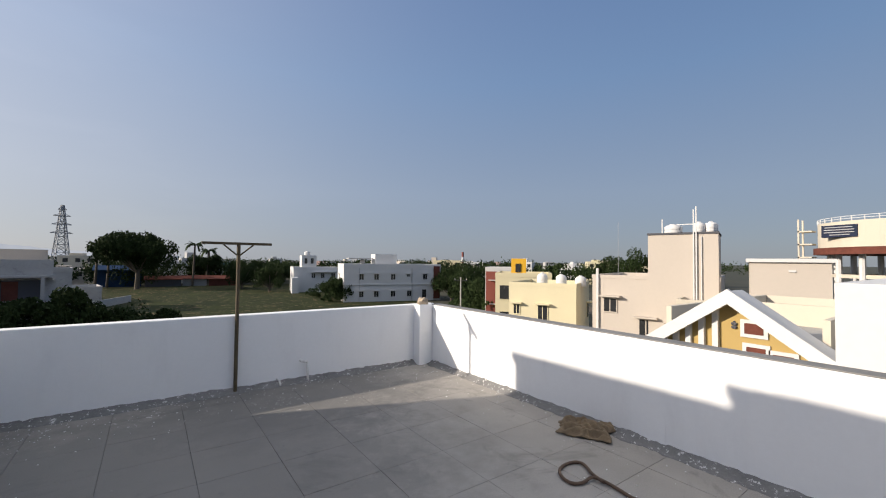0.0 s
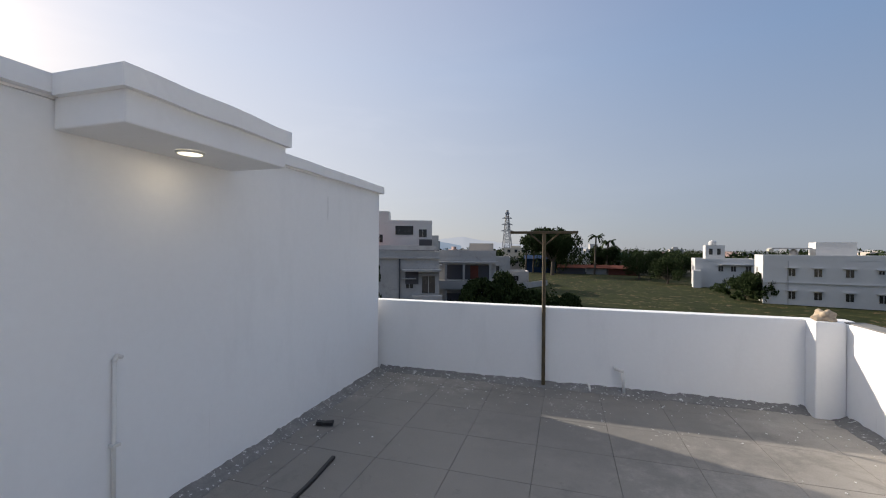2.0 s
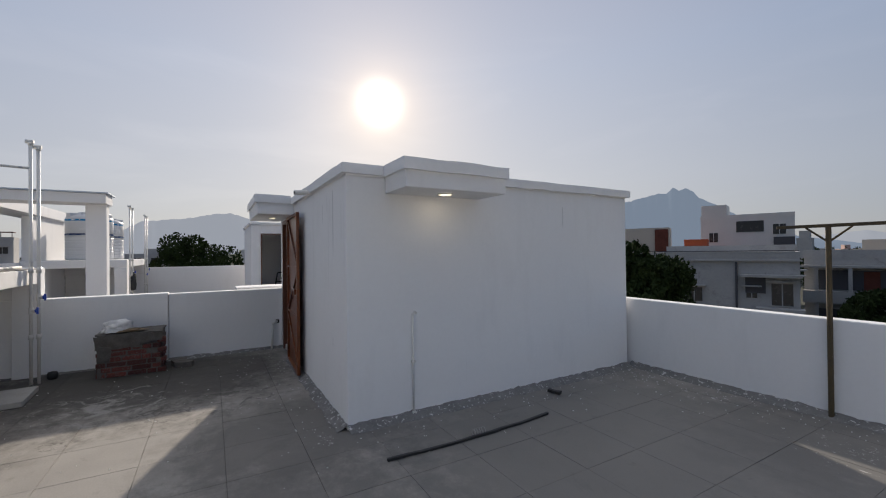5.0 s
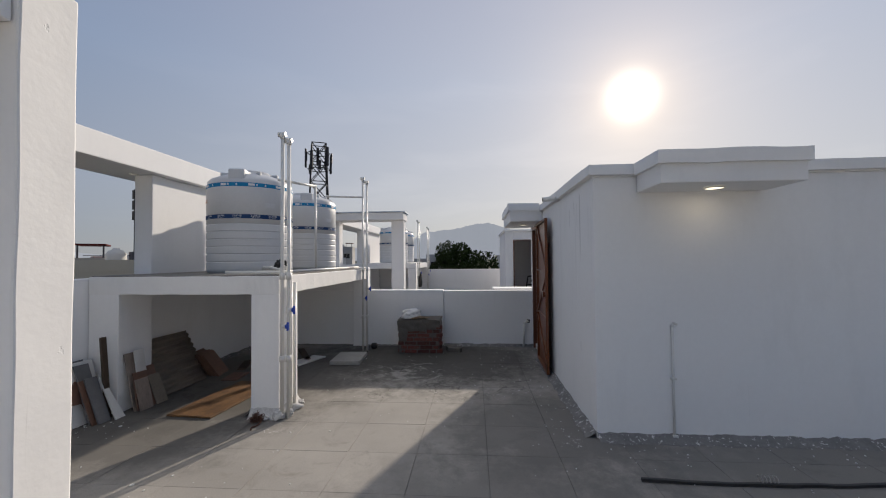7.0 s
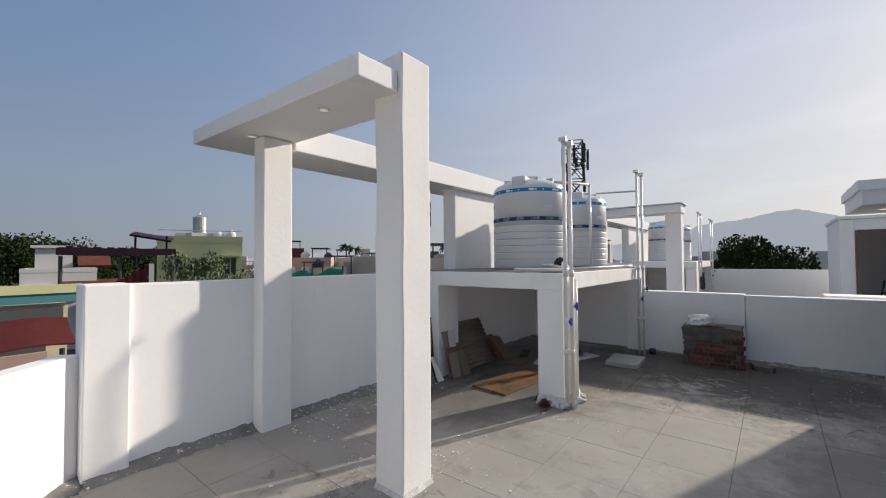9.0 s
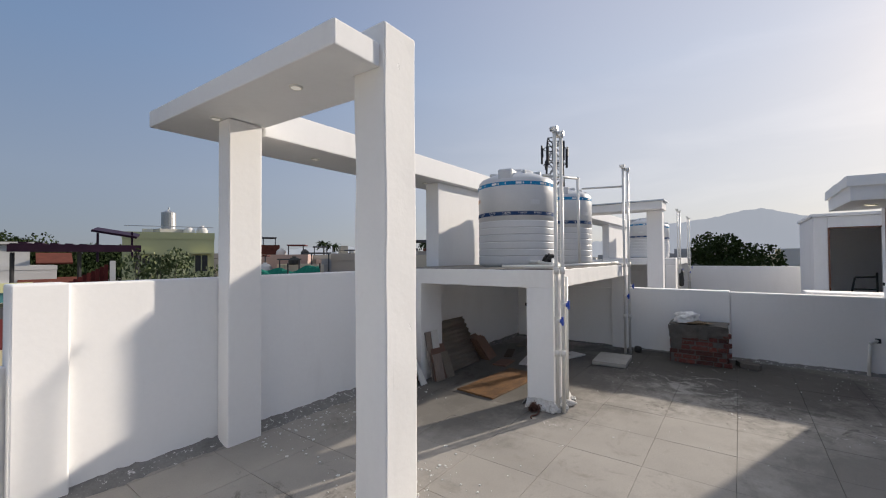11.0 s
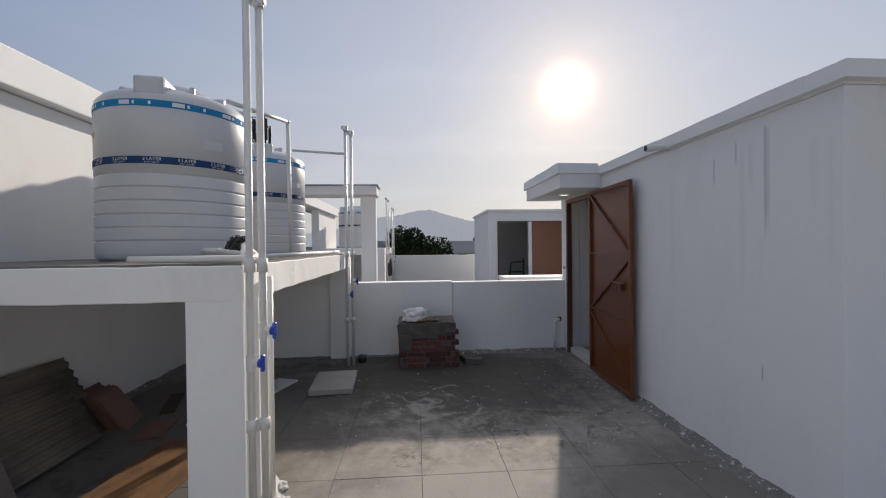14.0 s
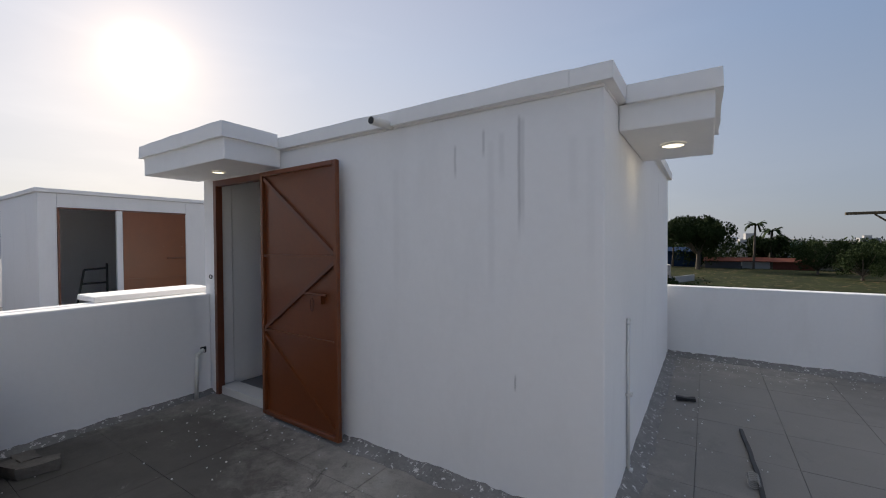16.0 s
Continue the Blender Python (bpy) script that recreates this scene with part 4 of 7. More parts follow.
# Verandah depths are flat dark grey panels, shade put into their colour.
verandah = house_at("house", "grey-white house with dark two-storey verandahs", c, 7.2, 8, 7.6, 12, GREYWHITE, [("l", 0.3, 5.0, 0.9, 1.1)], 0.75, shade=False,
                    extras=[("verandah", -2.6, 2.9, -4.06, -4.01, 4.7, 6.5, DARKGREY), ("verandah", -2.6, 2.9, -4.06, -4.01, 1.0, 2.9, DARKGREY), ("eave", -3.8, 3.8, -5.0, -4.01, 6.75, 6.95, GREYWHITE), ("balcony", -3.6, 3.6, -5.1, -4.01, 3.5, 4.6, GREYWHITE), ("balcony", -3.6, 1.6, -5.1, -4.01, 0.0, 0.9, GREYWHITE), ("doorway", 0.4, 1.4, -4.12, -4.065, 4.72, 6.4, ROOF_TILE), ("roof_wall", 0.2, 3.4, -1.0, 1.0, 7.62, 9.3, BEIGE)])
for x in (-2.65, -0.4, 2.9):
    bm = bmesh.new()
    box(bm, x - 0.13, x + 0.13, -5.0, -4.75, 0.95, 6.74)
    part("column", bm, GREYWHITE, verandah)
c = polar(-9.4, 92)
house_at("house", "pale low house beside the field", c, 10, 8, 6.2, 8, GREYWHITE, [("f", 0.3, 3.6, 1.4, 1.3), ("f", 0.7, 3.6, 1.4, 1.3)], 0.7, extras=[("stair_head", -4, -0.5, -3, 1, 6.22, 9.0, GREYWHITE)])
c = polar(-31, 58)
house_at("house", "cream house with a brown stair tower", c, 9, 8, 7.5, 28, CREAM_PALE, [("f", 0.6, 4.5, 1.6, 1.4), ("f", 0.85, 4.5, 1.2, 1.4)], 0.5, extras=[("stair_head", -4, 2.5, -3.5, 1, 7.52, 11.2, BEIGE), ("panel", 1.0, 2.4, -3.7, -3.52, 7.6, 11, ROOF_TILE)])
c = polar(-26.0, 66)
house_at("house", "orange red house with black roof tanks", c, 2.6, 5, 9.6, 25, ORANGERED, [], 0.3, extras=[("roof_tank", -3.2, -1.9, -3.6, -2.4, 7.2, 8.9, BLACK), ("roof_tank", -1.5, -0.2, -3.8, -2.6, 7.2, 8.9, BLACK)])
c = polar(-16.8, 120)
house_at("temple_tower", "small domed temple tower far off", c, 2.6, 2.6, 10.5, 10, GREYWHITE, [], 0.3, extras=[("dome", -0.9, 0.9, -0.9, 0.9, 10.82, 12.4, GREYWHITE)])

bm2 = bmesh.new()
box(bm2, -22, 46, 40, 150, GROUND - 0.1, GROUND + 0.03)
structure("field", bm2, GRASS, "open green field with bare patches", "field")
bm = bmesh.new()
box(bm, 26, 60, 52, 60, GROUND - 0.1, GROUND + 0.05, pose(0, 0, 0, 0, 0, -12))
structure("road", bm, ROAD, "dusty lane", "road")


c = polar(-5.6, 104)
house_at("house", "low white compound building beside the field", c, 6, 8, 2.8, 10, GREYWHITE, [("f", 0.5, 0.9, 1.2, 1.2)], 0.4)
bm = bmesh.new()
box(bm, -9, 9, -0.12, 0.12, 0, 1.3)
c = polar(-3.6, 92)
solid("compound_wall", bm, GREYWHITE, "weathered white compound wall beside the field", "wall", pose(c.x, c.y, GROUND, 0, 0, 68))


def sheds():
    for az, d, w, dd, h, mat, roof, text in ((-2.2, 158, 11, 8, 5.4, SHED_BLUE, SHED_BLUE, "blue sheet-clad shed by the field"), (1.9, 152, 9, 6, 2.2, DARKGREY, ROOF_TILE, "low shed with a red tiled roof"), (5.0, 154, 6.5, 6, 2.2, GREYWHITE, ROOF_TILE, "low white shed with a red tiled roof"),
                                            (8.2, 152, 9, 6, 2.2, ROOF_TILE, ROOF_TILE, "low shed with a red tiled roof"), (6.3, 190, 20, 8, 6.0, SHED_BLUE, TEAL, "teal roofed shed behind the field")):
        c = polar(az, d)
        root = thing("shed", text, "shed", pose(c.x, c.y, GROUND, 0, 0, -az))
        bm = bmesh.new()
        box(bm, -w / 2, w / 2, -dd / 2, dd / 2, 0, h)
        part("wall", bm, mat, root)
        bm = bmesh.new()
        for s in (-1, 1):
            box(bm, -w / 2 - 0.4, w / 2 + 0.4, -0.05 if s > 0 else -dd / 2 - 0.5, dd / 2 + 0.5 if s > 0 else 0.05, h + 0.6, h + 0.75, pose(0, 0, 0.4, -16 * s))
        part("roof", bm, roof, root)


sheds()


# ---- trees ----
def crown(bm, rng, lobes, leaf, count):
    """Leaves as small bent quads scattered on and in a few lobes, with gaps."""
    for i in range(count):
        c, r = lobes[rng.randrange(len(lobes))]
        d = Vector((rng.gauss(0, 1), rng.gauss(0, 1), rng.gauss(0, 0.8)))
        d.normalize()
        p = Vector(c) + d * r * (0.45 + 0.6 * rng.random() ** 0.6)
        if noise.noise(p * (1.4 / max(r, 0.3))) < -0.3:
            continue
        s = leaf * (0.6 + 0.8 * rng.random())
        q = Euler((rng.random() * 6.3, rng.random() * 1.6, rng.random() * 6.3)).to_matrix()
        pts = [q @ Vector(v) * s for v in ((-0.5, 0, 0), (0, -0.32, 0.08), (0.55, 0, -0.05), (0, 0.32, 0.08))]
        vs = [bm.verts.new(p + v) for v in pts]
        bm.faces.new(vs)


def tree(name, label, x, y, base, height, spread, seed, leaf=0.28, count=3500, lobes=14, mat=LEAF, low=0.35):
    rng = random.Random(seed)
    root = thing(name, label, "tree", pose(x, y, base))
    bm = bmesh.new()
    tube(bm, (0, 0, 0), (0.1, 0, height * low), spread * 0.07, 8, spread * 0.05)
    balls = []
    for i in range(lobes):
        a, k = rng.random() * 6.28, math.sqrt(rng.random())
        z = height * (low + (0.94 - low) * (0.25 + 0.75 * rng.random()) * (1 - 0.35 * k * k))
        c = Vector((math.cos(a) * k * spread * 0.78, math.sin(a) * k * spread * 0.78, z))
        balls.append((c, spread * (0.26 + 0.16 * rng.random())))
        tube(bm, (0.1, 0, height * low * (0.75 + 0.2 * rng.random())), c, spread * 0.025, 5, spread * 0.008)
    part("trunk", bm, BARK, root)
    bm = bmesh.new()
    crown(bm, rng, balls, leaf, count)
    part("crown", bm, mat, root)
    return root


def palm(x, y, base, height, seed):
    rng = random.Random(seed)
    root = thing("palm_tree", "tall thin palm tree far behind the field", "palm tree", pose(x, y, base))
    bm = bmesh.new()
    tube(bm, (0, 0, 0), (0.4, 0, height), 0.34, 7, 0.24)
    part("trunk", bm, BARK, root)
    bm = bmesh.new()
    for i in range(34):
        a, droop = rng.random() * 6.28, 0.2 + rng.random() * 1.0
        last = Vector((0.4, 0, height))
        for k in range(5):
            nxt = last + Vector((math.cos(a) * 0.55, math.sin(a) * 0.55, 0.5 - droop * k * 0.36))
            side = Vector((-math.sin(a), math.cos(a), 0)) * (0.28 if k else 0.12)
            dip = Vector((0, 0, -0.14))
            for s in (1, -1):
                bm.faces.new([bm.verts.new(q) for q in (last, nxt, nxt + side * s + dip, last + side * s + dip)])
            last = nxt
    part("crown", bm, LEAF, root)


c = polar(-31.5, 21)
tree("tree", "dense dark green tree behind the parapet", c.x, c.y, GROUND, 9.5, 2.85, 3, 0.20, 34000, 26)
c = polar(-91, 36)
tree("tree", "broad dark green tree beyond the next roofs", c.x, c.y, GROUND, 10.4, 3.4, 5, 0.25, 13000, 15)
c = polar(-0.6, 140)
tree("tree", "big old spreading tree behind the field", c.x, c.y, GROUND, 15.0, 9.5, 7, 0.6, 34000, 22)
c = polar(6.4, 162)
tree("tree", "dark tree behind the field", c.x, c.y, GROUND, 10.0, 6.5, 8, 0.6, 9000, 16)
for i, (az, d, h, s) in enumerate(((-9.8, 44, 6.6, 2.4), (-7.2, 45, 6.2, 2.4), (-4.6, 48, 4.6, 2.6), (-1.6, 52, 3.2, 2.4), (-15.5, 38, 3.6, 2.2), (-11.6, 40, 4.4, 2.2), (1.2, 56, 2.4, 2.4), (20.9, 92, 4.4, 2.6), (22.4, 86, 5.0, 2.6), (12.0, 148, 8.6, 4.5), (14.5, 146, 9.0, 5), (37.5, 88, 7.0, 4.0), (39.5, 80, 7.4, 4.0), (41.6, 66, 5.4, 3.2), (40.5, 110, 9.0, 5.0), (36.8, 120, 9.0, 5.0), (13.2, 118, 7.5, 4.2), (10.0, 132, 9.0, 4.6), (23.8, 130, 9.2, 5.0), (26, 150, 9.5, 5.0), (33, 150, 9.5, 5.0), (-12.5, 120, 8.5, 4.5), (-16, 100, 8.0, 4.0), (61.5, 95, 11.5, 4.5), (59, 100, 10.5, 4))):
    c = polar(az, d)
    tree("tree", "green bushy tree beside the field", c.x, c.y, GROUND, h, s, 20 + i, 0.3, 8000, 18, LEAF, 0.14)
for i, (az, d, h) in enumerate(((-4.2, 150, 11.6), (-3.2, 152, 11.0), (4.75, 150, 12.6), (6.2, 158, 10.8), (1.2, 160, 11.4))):
    c = polar(az, d)
    palm(c.x, c.y, GROUND, h, 60 + i)

# far town: many small houses and woods along the horizon
rng = random.Random(11)
far_mats = [OFFWHITE, GREYWHITE, CREAM_PALE, CREAM, OFFWHITE, BEIGE, GREYWHITE, OFFWHITE, PINK]
for k in range(230):
    az = -60 + 130 * rng.random() if k < 150 else -180 + 120 * rng.random()
    d = 170 + 420 * rng.random() ** 1.4
    if k >= 150:
        d *= 0.55
    c = polar(az, d)
    w, h = 6 + 7 * rng.random(), 4.5 + 4.8 * rng.random()
    bm = bmesh.new()
    box(bm, -w / 2, w / 2, -4, 4, 0, h)
    box(bm, -w / 4, w / 8, -2, 2, h - 0.1, h + 2.4 * rng.random())
    for s in range(3):
        u = (s - 1) * w * 0.3
        box(bm, u - 0.7, u + 0.7, -4.06, -3.9, h - 2.3, h - 0.9)
    for f in bm.faces:
        if f.calc_center_median().y < -4.03:
            f.material_index = 1
    solid("house", bm, [far_mats[rng.randrange(len(far_mats))], GLASS_DARK], "small far house in the town", "house", pose(c.x, c.y, GROUND, 0, 0, -az + rng.uniform(-25, 25)), "far town")


def far_woods(name, az0, az1, d0, d1, n, hmin, hmax, seed):
    rng = random.Random(seed)
    bm = bmesh.new()
    for i in range(n):
        d = d0 + (d1 - d0) * rng.random()
        c = polar(az0 + (az1 - az0) * rng.random(), d)
        h = hmin + (hmax - hmin) * rng.random()
        r = h * (0.35 + 0.3 * rng.random())
        lobes = [(Vector((c.x + rng.uniform(-r, r), c.y + rng.uniform(-r, r), GROUND + h * rng.uniform(0.35, 0.8))), r * rng.uniform(0.4, 0.6)) for _ in range(5)]
        crown(bm, rng, lobes, 1.1, 130)
    ob = solid(name, bm, LEAF, "woods and gardens between far houses", "trees")
    ob["kind"] = "stuff"


far_woods("far_woods", -60, 75, 150, 560, 420, 6, 10.5, 5)
far_woods("far_woods", -30, 50, 158, 300, 330, 6.5, 9.3, 15)
far_woods("far_woods", -180, -60, 90, 420, 300, 5, 9, 6)


def scrub(name, label, az0, az1, d0, d1, n, hmin, hmax, leaf, leaves, seed):
    """Bushes and small trees in a wedge of land: many leaves on a few low lobes each."""
    rng = random.Random(seed)
    bm = bmesh.new()
    for i in range(n):
        c = polar(az0 + (az1 - az0) * rng.random(), d0 + (d1 - d0) * rng.random())
        h = hmin + (hmax - hmin) * rng.random() ** 1.5
        r = h * (0.4 + 0.3 * rng.random())
        lobes = [(Vector((c.x + rng.uniform(-r, r), c.y + rng.uniform(-r, r), GROUND + h * rng.uniform(0.2, 0.75))), r * rng.uniform(0.35, 0.6)) for _ in range(6)]
        crown(bm, rng, lobes, leaf, leaves)
    ob = solid(name, bm, LEAF, label, "bushes")
    ob["kind"] = "stuff"


scrub("scrub_bushes", "dark scrub and small trees beside the lane", 37.5, 44.5, 58, 135, 60, 2.0, 6.5, 0.42, 420, 41)
scrub("scrub_bushes", "dark garden bushes in front of the field", -15, -1, 42, 66, 26, 1.2, 4.2, 0.3, 420, 42)
scrub("scrub_bushes", "row of dark trees closing the field", -4, 19, 150, 185, 48, 5.0, 10.0, 0.6, 460, 43)
scrub("scrub_bushes", "low bushes beside the white houses", 18.5, 24, 80, 112, 14, 1.5, 4.6, 0.4, 380, 44)
scrub("scrub_bushes", "dark trees between the roofs behind the houses", 24, 62, 120, 230, 70, 7.0, 10.4, 0.8, 330, 45)


def ridge(name, d, skyline, mat, label):
    """A hill range at distance d: its skyline as (bearing, elevation) in degrees."""
    bm = bmesh.new()
    rows = []
    for (a0, e0), (a1, e1) in zip(skyline, skyline[1:]):
        n = max(2, int((a1 - a0) * 4))
        for i in range(n):
            t = i / n
            az, el = a0 + (a1 - a0) * t, e0 + (e1 - e0) * t
            el += (noise.noise(Vector((az * 1.3, d, 0))) * 0.16 + noise.noise(Vector((az * 5, d, 3))) * 0.07) * min(1, max(el, 0) / 2)
            z = 1.5 + d * math.tan(radians(max(el, 0.05)))
            p, q = polar(az, d * 0.8), polar(az, d)
            rows.append((bm.verts.new((p.x, p.y, GROUND)), bm.verts.new(((p.x + q.x) / 2, (p.y + q.y) / 2, z * 0.55)), bm.verts.new((q.x, q.y, z))))
    for a, b in zip(rows, rows[1:]):
        for j in range(2):
            f = bm.faces.new((a[j], b[j], b[j + 1], a[j + 1]))
            f.smooth = True
    structure(name, bm, mat, label, "mountain")


# Backdrop hills carry their haze as self-glowing colours.
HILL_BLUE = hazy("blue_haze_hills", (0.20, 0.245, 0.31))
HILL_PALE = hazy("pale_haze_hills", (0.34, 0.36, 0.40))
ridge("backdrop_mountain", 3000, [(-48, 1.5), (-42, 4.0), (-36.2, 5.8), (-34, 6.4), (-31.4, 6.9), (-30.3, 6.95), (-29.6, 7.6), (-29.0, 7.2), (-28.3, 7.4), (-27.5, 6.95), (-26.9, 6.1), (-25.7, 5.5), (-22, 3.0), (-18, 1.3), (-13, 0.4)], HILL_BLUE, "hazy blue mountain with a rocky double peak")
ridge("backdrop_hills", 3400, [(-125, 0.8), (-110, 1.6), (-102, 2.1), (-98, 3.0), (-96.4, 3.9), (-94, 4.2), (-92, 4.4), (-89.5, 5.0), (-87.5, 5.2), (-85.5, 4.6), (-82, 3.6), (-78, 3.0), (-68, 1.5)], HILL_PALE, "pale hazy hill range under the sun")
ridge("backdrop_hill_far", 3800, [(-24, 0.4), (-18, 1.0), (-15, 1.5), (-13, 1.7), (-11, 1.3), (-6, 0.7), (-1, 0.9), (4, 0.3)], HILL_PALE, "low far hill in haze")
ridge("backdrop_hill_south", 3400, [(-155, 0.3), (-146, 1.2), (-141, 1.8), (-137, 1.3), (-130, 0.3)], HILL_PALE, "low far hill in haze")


def lattice(name, label, x, y, base, height, w0, w1, levels, mat, r=0.05, arms=()):
    root = thing(name, label, "tower", pose(x, y, base, 0, 0, 25))
    def corner(k, z):
        w = w0 + (w1 - w0) * z / height
        return Vector(((w / 2) * (1 if k in (0, 3) else -1), (w / 2) * (1 if k < 2 else -1), z))
    for k in range(4):
        bm = bmesh.new()
        tube(bm, corner(k, 0), corner(k, height), r * 1.5, 5)
        part("leg", bm, mat, root)
    for side in range(4):
        bm = bmesh.new()
        for i in range(levels):
            z0, z1 = height * i / levels, height * (i + 1) / levels
            a, b = side, (side + 1) % 4
            tube(bm, corner(a, z0), corner(b, z1), r, 4)
            tube(bm, corner(b, z0), corner(a, z1), r, 4)
            tube(bm, corner(a, z1), corner(b, z1), r, 4)
        part("bracing", bm, mat, root)
    for z, half in arms:
        bm = bmesh.new()
        for s in (1, -1):
            tube(bm, (0, 0, z), (half * s, 0, z), r * 1.6, 4)
            tube(bm, (0, 0, z + height * 0.04), (half * s, 0, z), r, 4)
        part("cross_arm", bm, mat, root)
    return root


c = polar(-6.8, 260)
lattice("transmission_tower", "tall grey steel transmission tower", c.x, c.y, GROUND, 33, 6.5, 1.0, 9, GREYSTEEL, 0.13, ((20, 4.0), (24, 3.6), (28, 3.2), (31, 1.6)))
c = polar(-111.3, 30)
mast = lattice("cell_mast", "dark lattice phone mast with panel antennas", c.x, c.y, GROUND, 17.3, 2.2, 1.0, 12, LATTICE, 0.032)
for k in range(10):
    a = k * 0.63
    bm = bmesh.new()
    z = 15.2 + (k % 3) * 0.35
    box(bm, -0.10, 0.10, -0.05, 0.05, 0, 1.4 if k % 2 else 0.7, pose(math.cos(a) * 0.95, math.sin(a) * 0.95, z, 0, 0, math.degrees(a) + 90))
    part("antenna_panel", bm, LATTICE, mast)
for z in (15.4, 16.6):
    bm = bmesh.new()
    for k in range(12):
        a, b = k * math.pi / 6, (k + 1) * math.pi / 6
        tube(bm, (0.8 * math.cos(a), 0.8 * math.sin(a), z), (0.8 * math.cos(b), 0.8 * math.sin(b), z), 0.035, 4)
    part("antenna_ring", bm, LATTICE, mast)



def utility_pole(x, y, height):
    root = thing("utility_pole", "grey concrete utility pole with a cross arm", "pole", pose(x, y, GROUND, 0, 0, -38))
    bm = bmesh.new()
    tube(bm, (0, 0, 0), (0, 0, height), 0.12, 8, 0.08)
    part("shaft", bm, CONCRETE, root)
    bm = bmesh.new()
    box(bm, -0.9, 0.9, -0.05, 0.05, height - 0.5, height - 0.4)
    part("cross_arm", bm, LATTICE, root)
    for k in (-0.8, 0.0, 0.8):
        bm = bmesh.new()
        tube(bm, (k, 0, height - 0.4), (k, 0, height - 0.2), 0.04, 6)
        part("insulator", bm, OFFWHITE, root)


c = polar(38.6, 56)
utility_pole(c.x, c.y, 6.4)
c = polar(39.2, 118)
striped = thing("striped_mast", "red and white banded slim mast above the trees", "mast", pose(c.x, c.y, GROUND))
for k in range(8):
    bm = bmesh.new()
    tube(bm, (0, 0, k * 1.42), (0, 0, k * 1.42 + 1.418), 0.32, 8)
    part("band", bm, REDWALL if k % 2 else OFFWHITE, striped)

# ---- water tanks ----
def text_mesh(words, size, radius=None):
    """Words as a flat mesh in the xz plane, centred; bent round a cylinder of that radius."""
    cu = bpy.data.curves.new("words", "FONT")
    cu.body, cu.size, cu.align_x, cu.align_y = words, size, "CENTER", "CENTER"
    tmp = new("words", cu)
    me = bpy.data.meshes.new_from_object(tmp)
    bpy.data.objects.remove(tmp)
    for v in me.vertices:
        x, z = v.co.x, v.co.y
        if radius:
            a = x / radius
            v.co = Vector((radius * math.sin(a), -radius * math.cos(a), z))
        else:
            v.co = Vector((x, 0, z))
    return me


def ring_piece(bm, r, a0, a1, z0, z1, seg=8):
    vs = []
    for i in range(seg + 1):
        a = a0 + (a1 - a0) * i / seg
        vs.append((bm.verts.new((r * math.sin(a), -r * math.cos(a), z0)), bm.verts.new((r * math.sin(a), -r * math.cos(a), z1))))
    for p, q in zip(vs, vs[1:]):
        bm.faces.new((p[0], q[0], q[1], p[1]))


